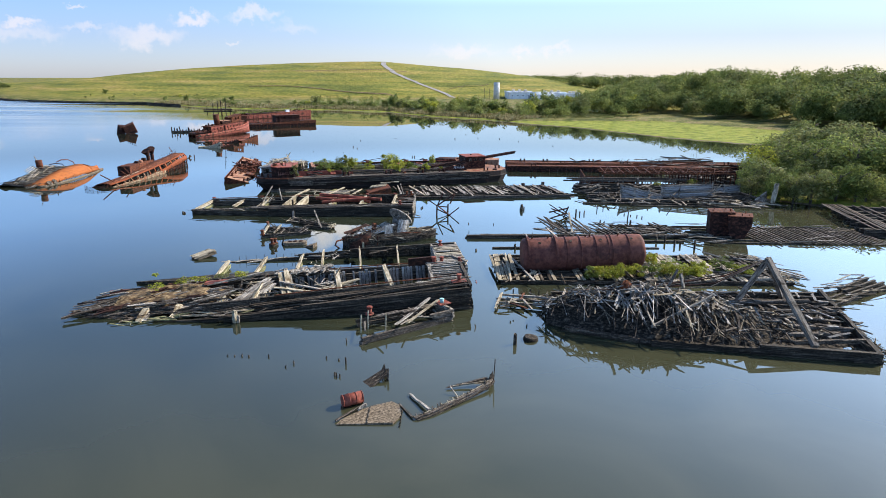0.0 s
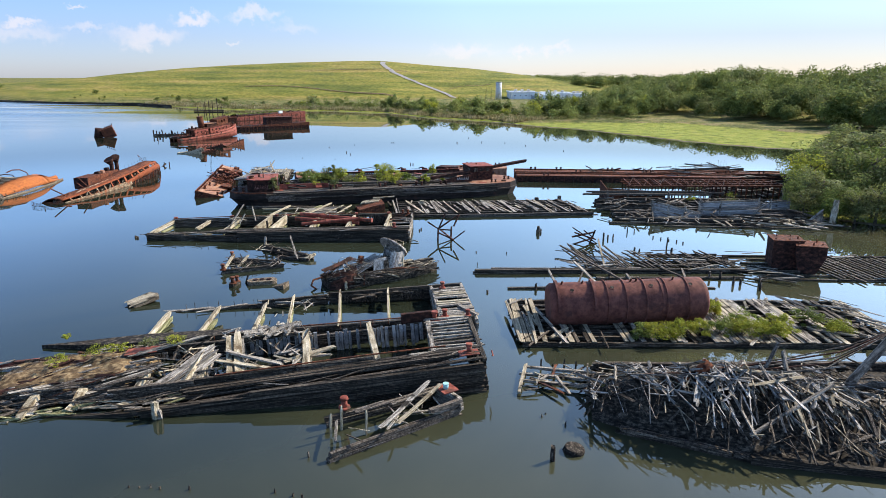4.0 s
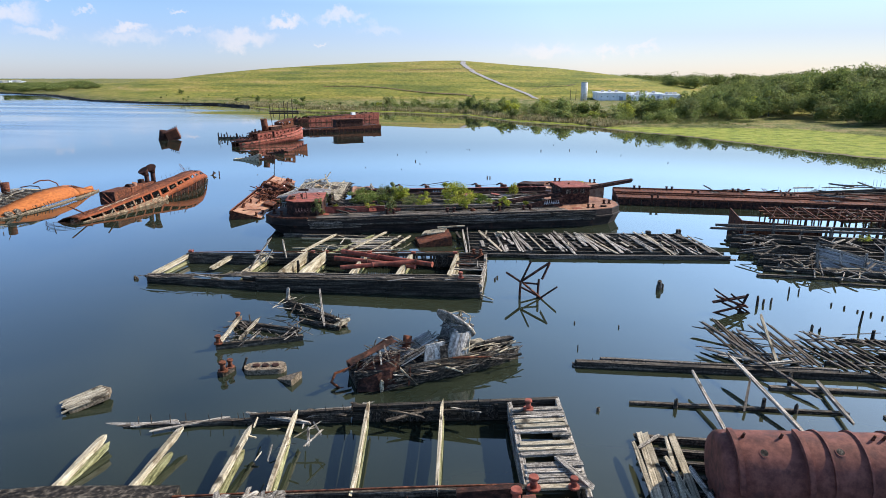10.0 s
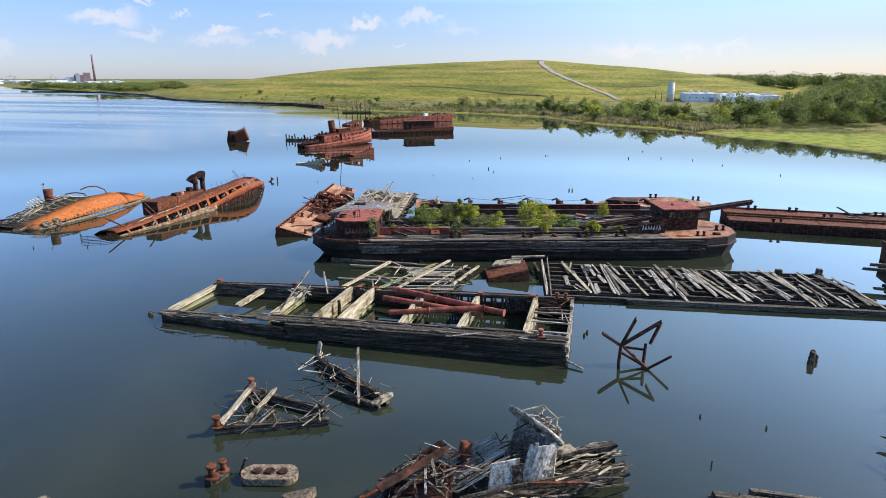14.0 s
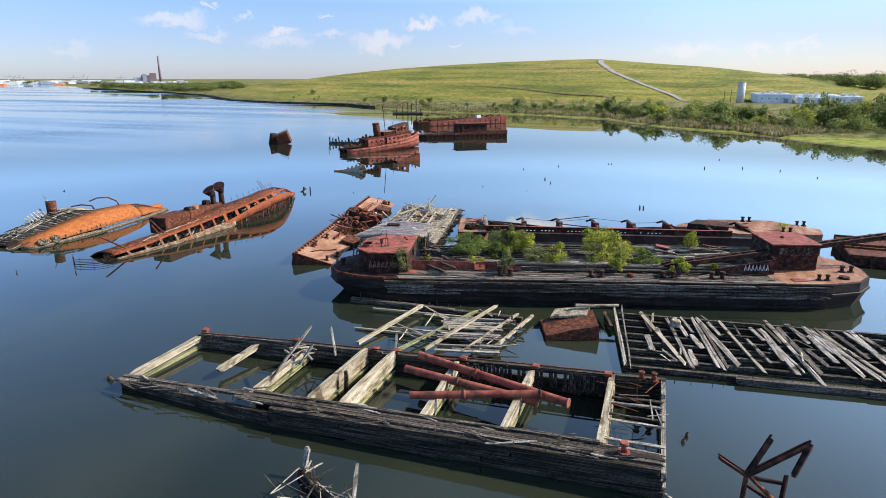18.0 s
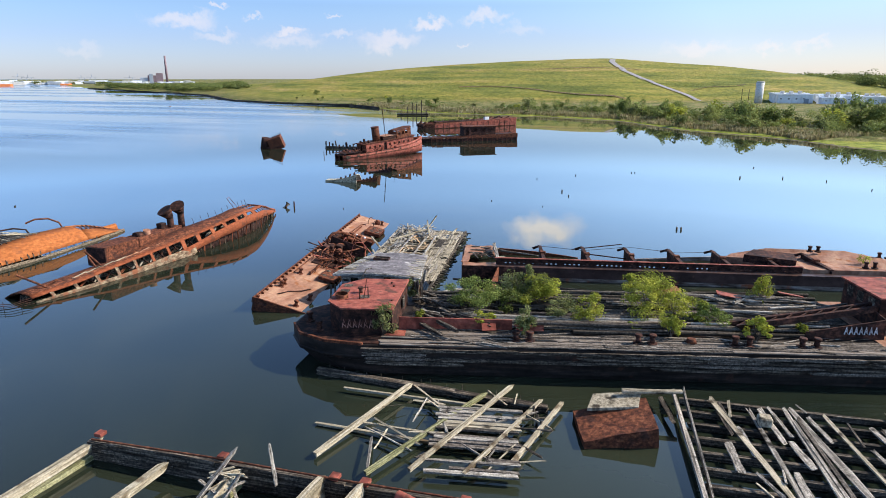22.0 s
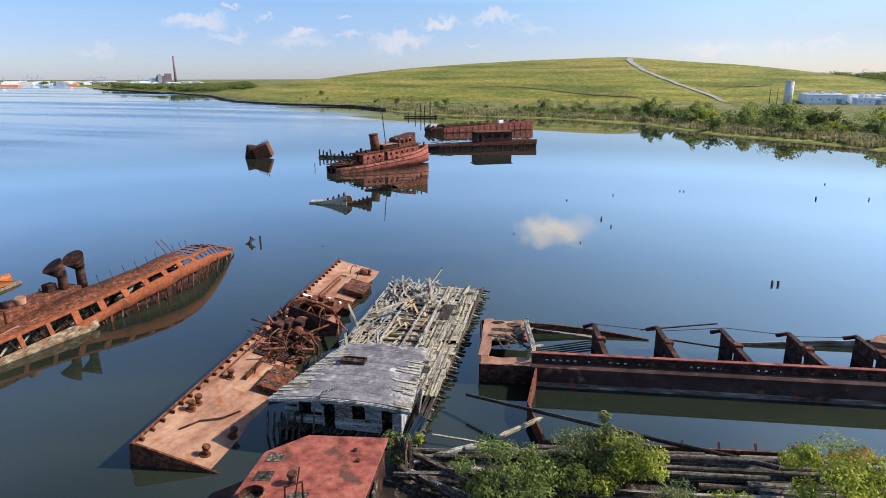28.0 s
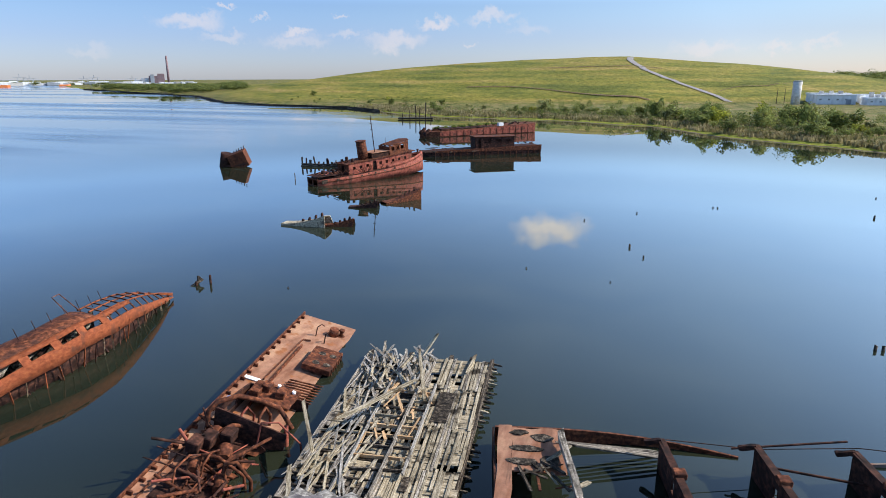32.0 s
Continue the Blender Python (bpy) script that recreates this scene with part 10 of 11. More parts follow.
    for x, y, h, r in ((-27.5, 183.3, 1.3, 0.2), (-25.5, 178.9, 0.9, 0.15), (-27.6, 205.0, 0.7, 0.15), (-35.0, 197.1, 0.7, 0.15), (-15.8, 213.7, 0.7, 0.15), (-15.1, 213.7, 0.6, 0.15), (7.2, 213.4, 1.4, 0.22), (-6.9, 157.6, 1.4, 0.2), (-6.2, 157.8, 1.3, 0.2),
                       (-98.8, 217.3, 4.2, 0.14), (16, 216, 1.2, 0.16), (24, 214, 1.0, 0.16), (12, 232, 0.8, 0.18), (30, 205, 0.8, 0.15), (40, 190, 1.0, 0.15), (-38, 170, 0.3, 0.12), (-28.5, 168, 0.4, 0.1), (-60, 155, 0.4, 0.12), (-114, 138, 0.5, 0.25), (-67, 98.5, 1.0, 0.12), (-73.6, 96.5, 0.8, 0.1)):
        pile_post(x, y, h * 0.3, r * 0.8, lean=U(-0.1, 0.1))


steel_tug()


def right_shore_wrecks():
    # long rusty barges end to end behind the log barge
    g = thing("steel_barge", "long low rusty deck barge with pinkish deck beside a twin", "barge", 17.6, 123.5, 0, -2.5, group="moored steel barges")
    for y0, y1, L, z in ((7.0, 11.8, 50, 1.05), (12.2, 17.2, 62, 1.2)):
        bm = bmesh.new()
        prism(bm, [(0, y0), (L, y0), (L, y1), (0, y1)], -1, z, 0.995, (25, (y0 + y1) / 2))
        part("hull", bm, rust_dark, g)
        for i in range(8):
            block("deck_plate", rust, g, 0.1 + i * L / 8, (i + 1) * L / 8 - 0.1, y0 + 0.3, y1 - 0.3, z, z + 0.06, 0.01)
        for yy in (y0 + 0.1, y1 - 0.4):
            block("deck_edge", rust, g, 0, L, yy, yy + 0.3, z, z + 0.3, 0.02)
    for i in range(24):
        bar(g, (2 + i * 2.1, 6.88, 0.1), (2 + i * 2.1, 6.88, 0.9), 0.5, 0.08, rng.choice([rust, wood_dark]), "side_patch")
    for x, y in ((6, 7.8), (14, 13), (22, 16.6), (30, 13), (40, 16), (48, 13), (4, 16.6), (10, 16.6), (56, 14)):
        bollard(g, x, y, 1.26 if y > 12 else 1.1, rust_dark, 1.1, True)
    scatter(g, 14, 18, 32, 12.6, 17, lambda x, y: 1.55, [rust_dark, wood_dark], (1, 4), (0.1, 0.4), 0.3, "deck_wreckage")
    scatter(g, 30, 34, 62, 7.4, 17, lambda x, y: 1.4, [rust, rust_dark, wood_dark, wood_grey], (2, 6), (0.15, 0.4), 0.06, "deck_wreckage", 0)
    # rusty steel hull with standing frames
    s = thing("steel_hull_skeleton", "rusty hull skeleton with rows of standing steel frames", "wreck", 32.5, 110.5, 0, -5)
    bm = bmesh.new()
    plate_wall(bm, (0, 0), (11, 0.3), -0.6, (2.0, 1.5), 0.12)
    plate_wall(bm, (0, 7.5), (0, 0), -0.6, (2.4, 2.0), 0.12)
    ruffle(bm, 0.1, 0.5)
    part("side_plate", bm, rust, s)
    for i in range(5):
        bm = bmesh.new()
        box(bm, 5.0 + 0.75 * i, 5.5 + 0.75 * i, -0.14, -0.09, 0.7 + 0.1 * (i % 2), 1.35)
        part("paint_mark", bm, paint_white, s, "white painted mark")
    for y in (0.2, 2.6, 5.0, 7.4):
        bar(s, (4, y, 2.5), (33, y + 0.4, 2.9), 0.25, 0.3, rust, "top_girder", "beam")
        for i in range(15):
            bar(s, (4.5 + i * 1.95, y, -0.3), (4.5 + i * 1.95 + U(-0.2, 0.2), y, 2.6), 0.2, 0.16, rng.choice([rust_dark, rust_dark, rust]), "frame_post", "beam")
    for i in range(15):
        bar(s, (4.5 + i * 1.95, 0.2, 2.6), (4.5 + i * 1.95, 7.6, 2.8), 0.16, 0.16, rust, "cross_girder", "beam")
    for i in range(10):
        x = 4 + i * 2.9
        bar(s, (x, 0.1, 2.6), (x + 1.5, 3.5, 3.6), 0.12, 0.12, rust_dark, "roof_strut", "beam")
        bar(s, (x + 1.5, 3.5, 3.6), (x + 3, 0.1, 2.6), 0.12, 0.12, rust_dark, "roof_strut", "beam")
    # heap of broken timber hulls in front
    w = thing("timber_wreckage", "heap of collapsed grey timber hulls and loose beams at the bank", "wreck", 43, 97, 0, -4)
    for y, x0, x1, z in ((-8.5, -14, 10, 0.3), (-6, -13, 16, 0.6), (-3.5, -13, 18, 0.8), (-1, -14, 18, 1.1), (2, -15, 17, 1.2), (5, -15, 19, 1.2), (8, -14, 20, 1.2), (-10, -6, 17, 0.2)):
        timber_wall(w, (x0 + U(-1, 1), y), (x1, y + U(-0.6, 0.6)), -0.5, (z, z), 0.4, wood_dark, 0.34, 0.25, "timber", (5, 12))
    for y, x0, x1, z in ((9, -16.5, 7, 1.5), (9.6, -15.5, 6, 1.9), (11.5, -14, 10, 1.4)):
        bar(w, (x0, y, z), (x1, y + 0.8, z + 0.1), 0.34, 0.34, log_wood, "long_beam", "beam")
    for i in range(6):
        bar(w, (-12 + i * 3.7, 8.6, -0.4), (-12 + i * 3.7, 8.8, 2.2 + U(-0.6, 0.5)), 0.4, 0.34, log_wood, "stanchion")
    # slumped planked sides
    for x0, x1, z0, z1, y in ((-7, 0.5, 2.7, 1.0, -3.5), (1.0, 10.5, 2.4, 3.0, -2.0), (12.5, 17, 1.8, 2.4, 1.5)):
        n = 9
        for i in range(n):
            h = i * 0.32
            bar(w, (x0, y - 0.06 * i, max(0.1, z0 - h)), (x1, y - 0.4 - 0.06 * i, max(0.1, z1 - h)), 0.12, 0.31, grey_paint if i % 4 else wood_grey, "hull_plank", "stick")
        for i in range(4):
            s_ = i / 3
            bar(w, (x0 + (x1 - x0) * s_, y - 0.8, -0.3), (x0 + (x1 - x0) * s_ + U(-0.3, 0.3), y - 0.1, z0 + (z1 - z0) * s_ + U(0, 0.5)), 0.35, 0.22, wood_grey, "hull_rib")
    bar(w, (9.4, -2.0, 0.2), (11.2, -4.6, 3.2), 0.6, 0.16, wood_grey, "leaning_plank")
    bar(w, (19.5, -8, 0.3), (20.5, -6.5, 3.9), 0.9, 0.16, wood_pale, "leaning_plank")
    for i in range(7):
        bar(w, (16.5 + 0.4 * i, -6.5, 0.3), (19.4 + 0.15 * i, -5.2 + 0.3 * i, 2.2 - 0.15 * i), 0.35, 0.12, wood_grey, "leaning_plank")
    scatter(w, 130, -14, 19, -9, 10, lambda x, y: 0.75 + 0.6 * max(0, 1 - abs(y) / 9) + U(0, 0.4), [wood_grey, wood_dark, wood_dark, log_wood, log_wood], (1.2, 4.2), (0.1, 0.32), 0.28, "loose_timber")
    scatter(w, 40, -12, 14, -9.5, -5, lambda x, y: 0.5, [wood_grey, wood_tan], (1.2, 4), (0.1, 0.3), 0.14, "loose_timber")
    scatter(w, 30, 6, 21, -11, -4, lambda x, y: 0.55, [wood_grey, wood_tan, wood_dark], (1.5, 5), (0.12, 0.35), 0.12, "loose_timber", -20)
    # timbers further back
    k = thing("timber_wreckage", "flat field of rotted black timbers along the muddy bank", "wreck", 66, 130, 0, 20)
    for i in range(9):
        timber_wall(k, (-16 + U(-2, 2), -16 + i * 4.2), (14 + U(-3, 3), -16 + i * 4.2 + U(-1, 1)), -0.4, (0.7, 0.6), 0.5, wood_dark, 0.35, 0.3, "timber", (5, 10))
    scatter(k, 90, -18, 16, -18, 22, lambda x, y: 0.8, [wood_dark, wood_dark, wood_grey, log_wood], (2, 6), (0.15, 0.45), 0.1, "loose_timber")
    spikes(k, 30, (-14, 18), (20, 22), 0.4, wood_dark, (0.4, 1.3), "stub")
    # low heap at the edge of the bank
    r = thing("timber_raft", "low heap of black hull timbers against the bank", "raft", 75, 74, 0, -12, group="flat timber wrecks")
    for i in range(9):
        timber_wall(r, (-9 + 0.3 * i, -11 + i * 2.3), (16, -11 + i * 2.3), -0.4, (1.1, 1.2), 0.5, wood_dark, 0.36, 0.1, "timber", (6, 12))
    decking(r, -8.5, 15, -11, 8, 1.25, wood_dark, "y", 0.4, 0.22, 0.25, 0.12, 0.6, mats=[wood_dark, wood_dark, log_wood], name="deck_plank")
    spikes(r, 20, (-14, 9), (4, 12), 0.2, wood_dark, (0.3, 1.0), "stub")
    r = thing("timber_raft", "narrow strip of loose black timbers afloat", "raft", 44, 38.5, 0, 30, group="flat timber wrecks")
    for i in range(4):
        timber_wall(r, (-4 + 0.5 * i, -1 + i * 0.7), (8, -1 + i * 0.9), -0.3, (0.3, 0.5), 0.3, wood_dark, 0.3, 0.1, "timber", (3, 6))
    scatter(r, 22, -4, 8, -1.5, 3, lambda x, y: 0.55, [wood_dark, wood_tan, wood_grey], (1.5, 4), (0.1, 0.25), 0.1, heading=-20)


right_shore_wrecks()


# ---- far shore: road, works, power station, port ----
def far_shore():
    bm = bmesh.new()
    # gravel track from the works up over the hill
    prev = None
    for i in range(41):
        s = i / 40
        r = 580 + 195 * s
        az = radians(float(np.interp(r, [580, 597, 615, 632, 655, 679, 705, 721, 750, 775], [2.6, 1.15, -0.05, -1.3, -2.3, -3.3, -3.75, -4.0, -4.35, -4.3])))
        x, y = -10 + math.sin(az) * r, 40 + math.cos(az) * r
        w = 3.1
        c, d = math.cos(az), -math.sin(az)
        pts = []
        for k in (-1, -0.5, 0, 0.5, 1):
            px, py = x + c * w * k, y + d * w * k
            pts.append(bm.verts.new((px, py, float(ground_height(px, py)) + 0.5)))
        if prev:
            for a in range(4):
                bm.faces.new((prev[a], prev[a + 1], pts[a + 1], pts[a]))
        prev = pts
    part("road", bm, gravel, None)
    tagged(bpy.data.objects["road"], "pale gravel track climbing the grassed hill", "road", kind="structure")
    for n, (a0, a1, rr, slope, wd) in enumerate(((-17, -3, 546, 54, 1.5), (-24, -2, 690, 14, 1.0), (2.0, 7.2, 690, -80, 1.0))):
        bm = bmesh.new()
        prev = None
        for i in range(50):
            s = i / 49
            az = radians(a0 + (a1 - a0) * s)
            r0 = rr + slope * (1 - s) + 6 * math.sin(s * 7)
            pts = []
            for k in (-1, 1):
                px, py = -10 + math.sin(az) * (r0 + k * wd), 40 + math.cos(az) * (r0 + k * wd)
                pts.append(bm.verts.new((px, py, float(ground_height(px, py)) + 0.5)))
            if prev:
                bm.faces.new((prev[0], pts[0], pts[1], prev[1]))
            prev = pts
        ob = part("track", bm, mud, None)
        tagged(ob, "narrow track along the hill slope", "road", kind="structure")
    # works at the foot of the hill
    z = float(ground_height(66, 640))
    s = thing("storage_silo", "tall pale cylindrical concrete silo", "silo", 60.5, 622, z)
    bm = bmesh.new()
    cylinder(bm, (0, 0, -1), (0, 0, 15.5), 3.0, 3.0, 24)
    part("shaft", bm, concrete, s)
    bm = bmesh.new()
    cylinder(bm, (0, 0, 15.5), (0, 0, 16.3), 3.15, 2.6, 24)
    part("cap", bm, concrete, s)
    for x, y, dx, dy, h, lab in ((86, 640, 13, 11, 6.5, "long white industrial shed under the hill"), (122, 652, 15, 9, 5.5, "low white works building with flat roof"), (112, 628, 8, 6, 4.5, "small white works building"), (142, 640, 8, 7, 5.0, "small grey-white works building")):
        gz = float(ground_height(x, y))
        b = thing("industrial_building", lab, "building", x, y, gz, 8, group="works at the hill foot")
        bm = bmesh.new()
        box(bm, -dx, dx, -dy, dy, -1, h, 0.1)
        part("wall", bm, white_paint, b)
        bm = bmesh.new()
        prism(bm, [(-dx - 0.5, -dy - 0.5), (dx + 0.5, -dy - 0.5), (dx + 0.5, 0), (-dx - 0.5, 0)], h, lambda q: h + 0.6)
        prism(bm, [(-dx - 0.5, 0.01), (dx + 0.5, 0.01), (dx + 0.5, dy + 0.5), (-dx - 0.5, dy + 0.5)], h, lambda q: h + 1.2)
        part("roof", bm, white_paint, b)
        for i in range(int(dx / 3)):
            block("window", grey_paint, b, -dx + 2 + i * 5.6, -dx + 3.4 + i * 5.6, -dy - 0.12, -dy - 0.02, h * 0.45, h * 0.62, 0)
        block("door", steel_far, b, dx * 0.5, dx * 0.5 + 3.4, -dy - 0.13, -dy - 0.03, -0.5, 3.6, 0)
        for i in range(3):
            block("roof_unit", concrete, b, -dx * 0.6 + i * dx * 0.5, -dx * 0.6 + i * dx * 0.5 + 2.4, -1, 1.4, h + 0.9, h + 2.8, 0.05)
    for x in (48, 53):
        bm = bmesh.new()
        cylinder(bm, (0, 0, -0.5), (0, 0, 11), 0.25, 0.15, 8)
        solid("utility_pole", bm, wood_dark, "bare wooden utility pole by the works", "pole", "utility poles", x=x, y=620, z=float(ground_height(x, 620)))
    # power station
    p = thing("power_station", "far brick power station with one tall slim chimney", "power station", -1392, 1530, 1.2, 42)
    for x0, x1, y0, y1, h, m in ((-34, -12, -10, 10, 17, steel_far), (-14, 8, -12, 12, 23, brick_far), (8, 26, -12, 12, 29, brick_far), (-52, -34, -8, 8, 11, steel_far), (-10, 0, -14, -11, 27, steel_far)):
        block("hall", m, p, x0, x1, y0, y1, -1, h, 0.2)
    bm = bmesh.new()
    cylinder(bm, (36, 0, -1), (36, 0, 77), 3.6, 2.6, 20)
    part("chimney", bm, brick_far, p, "tall slim brown chimney")
    # port on the horizon
    r = random.Random(5)
    for i in range(110):
        a = radians(r.uniform(-58, -40.5))
        d = r.uniform(1950, 2250)
        x, y = math.sin(a) * d, 60 + math.cos(a) * d
        w, h = r.uniform(5, 18), r.uniform(3.5, 9)
        bm = bmesh.new()
        box(bm, -w, w, -6, 6, -1, h, 0.1)
        ob = solid("warehouse", bm, r.choice([white_paint, white_paint, steel_far, concrete]), r.choice(["far pale waterfront warehouse", "distant flat-roofed port building"]), "building", "port buildings", x=x, y=y, z=1.2, rz=math.degrees(-a))
    for a, d, h in ((-54, 2600, 22), (-53.2, 2650, 27), (-51.5, 2700, 30), (-50.9, 2720, 26), (-47.5, 2800, 24), (-46.8, 2780, 28), (-44.2, 2800, 25)):
        c = thing("port_crane", "hazy far container crane on the horizon", "crane", math.sin(radians(a)) * d, math.cos(radians(a)) * d, 1.2, -a, group="port cranes")
        for x in (-8, 8):
            block("leg", steel_far, c, x - 1, x + 1, -2, 2, 0, h * 0.6, 0)
        block("beam", steel_far, c, -20, 16, -1, 1, h * 0.6, h * 0.64, 0)
        block("mast", steel_far, c, -4, -2, -1, 1, h * 0.6, h, 0)
    for a, d, L, m, lab in ((-53.6, 1800, 20, orange_far, "far orange-hulled ship at a berth"), (-49.6, 1850, 13, orange_far, "far orange and white vessel"), (-43.5, 1750, 20, white_paint, "far white moored vessel"), (-42.5, 1760, 18, white_paint, "far white moored vessel")):
        s = thing("cargo_ship", lab, "ship", math.sin(radians(a)) * d, 60 + math.cos(radians(a)) * d, 0, -a, group="far ships")
        bm = bmesh.new()
        prism(bm, [(-L, -5), (L - 6, -5), (L, 0), (L - 6, 5), (-L, 5)], -1, 4, 0.95)
        part("hull", bm, m, s)
        block("bridge", white_paint, s, -L + 3, -L + 10, -4, 4, 4, 9, 0.2)


far_shore()


# ---- plants ----
def leaf_cloud(rng_, n, centre, radius, size, squash=0.8, shell=0.35, lobes=5, turn=0.6, lobe=(0.35, 0.6), reach=0.75):
    """Small leaf quads gathered in uneven lobes about a centre."""
    cs = []
    for _ in range(lobes):
        d = Vector((rng_.gauss(0, 1), rng_.gauss(0, 1), rng_.gauss(0, 0.8))).normalized() * radius * rng_.uniform(0.25, reach)
        cs.append((Vector(centre) + Vector((d.x, d.y, d.z * squash)), radius * rng_.uniform(*lobe)))
    verts, faces = [], []
    for i in range(n):
        c, r = cs[i % lobes]
        d = Vector((rng_.gauss(0, 1), rng_.gauss(0, 1), rng_.gauss(0, 1))).normalized()
        p = c + Vector((d.x, d.y, d.z * squash)) * r * (shell + (1 - shell) * rng_.random() ** 0.5)
        nrm = (d + Vector((rng_.gauss(0, turn), rng_.gauss(0, turn), rng_.gauss(0, turn) + 0.4))).normalized()
        t = nrm.cross(Vector((rng_.gauss(0, 1), rng_.gauss(0, 1), rng_.gauss(0, 1)))).normalized()
        b = nrm.cross(t)
        s = size * rng_.uniform(0.6, 1.4)
        k = len(verts)
        verts += [p - t * s, p + b * s * 0.45, p + t * s, p - b * s * 0.45]
        faces.append((k, k + 1, k + 2, k + 3))
    return verts, faces


def mesh_of(name, verts, faces, mat):
    me = bpy.data.meshes.new(name)
    me.from_pydata([tuple(v) for v in verts], [], faces)
    me.materials.append(mat)
    return me


def limbs(bm, rng_, height, spread, r0, n=5, base=0.25):
    cylinder(bm, (0, 0, -0.4), (rng_.uniform(-0.1, 0.1) * height * 0.3, rng_.uniform(-0.1, 0.1) * height * 0.3, height * 0.72), r0, r0 * 0.35, 8)
    for i in range(n):
        a = 2.4 * i + rng_.uniform(-0.4, 0.4)
        z = height * (base + 0.45 * i / n)
        p = Vector((0, 0, z))
        q = Vector((math.cos(a) * spread * 0.6, math.sin(a) * spread * 0.6, z + height * 0.22))
        cylinder(bm, p, q, r0 * 0.45, r0 * 0.15, 6)


SHRUBS = {}


def shrub(x, y, z, radius, height, mat, label, name="shrub", seed=0, leaf=0.10, n=1400, group="", category="shrub", rz=0.0):
    key = (mat.name, round(radius / height, 1), seed, leaf, n)
    if key not in SHRUBS:
        r = random.Random(seed + 40)
        bm = bmesh.new()
        for i in range(7):
            a = 2 * math.pi * i / 7 + r.uniform(-0.3, 0.3)
            cylinder(bm, (0, 0, -0.1), (math.cos(a) * radius * 0.6 * r.uniform(0.3, 1), math.sin(a) * radius * 0.6 * r.uniform(0.3, 1), height * r.uniform(0.5, 0.9)), 0.035, 0.012, 5)
        stems = bpy.data.meshes.new("stem")
        bm.to_mesh(stems)
        bm.free()
        stems.materials.append(bark)
        v, f = leaf_cloud(r, n, (0, 0, height * 0.56), 1.0, leaf, 1.0, 0.2, 19, 0.6, (0.14, 0.42), 0.95)
        vv = [Vector((p.x * radius, p.y * radius, height * 0.56 + (p.z - height * 0.56) * height * 0.56)) for p in v]
        # leaf size must not grow with the shrub
        out = []
        for i in range(0, len(v), 4):
            c0 = (v[i] + v[i + 1] + v[i + 2] + v[i + 3]) / 4
            c1 = (vv[i] + vv[i + 1] + vv[i + 2] + vv[i + 3]) / 4
            if c1.z < 0.05:
                c1.z = 0.05 + r.random() * 0.3
            out += [c1 + (v[i + k] - c0) for k in range(4)]
        SHRUBS[key] = (stems, mesh_of("foliage", out, f, mat), radius)
    stems, leaves, _ = SHRUBS[key]
    ob = new(name)
    ob.matrix_basis = pose(x, y, z, 0, 0, rz)
    tagged(ob, label, category, group)
    for nm, me in (("stem", stems), ("foliage", leaves)):
        o = new(nm, me)
        o.parent = ob
    return ob


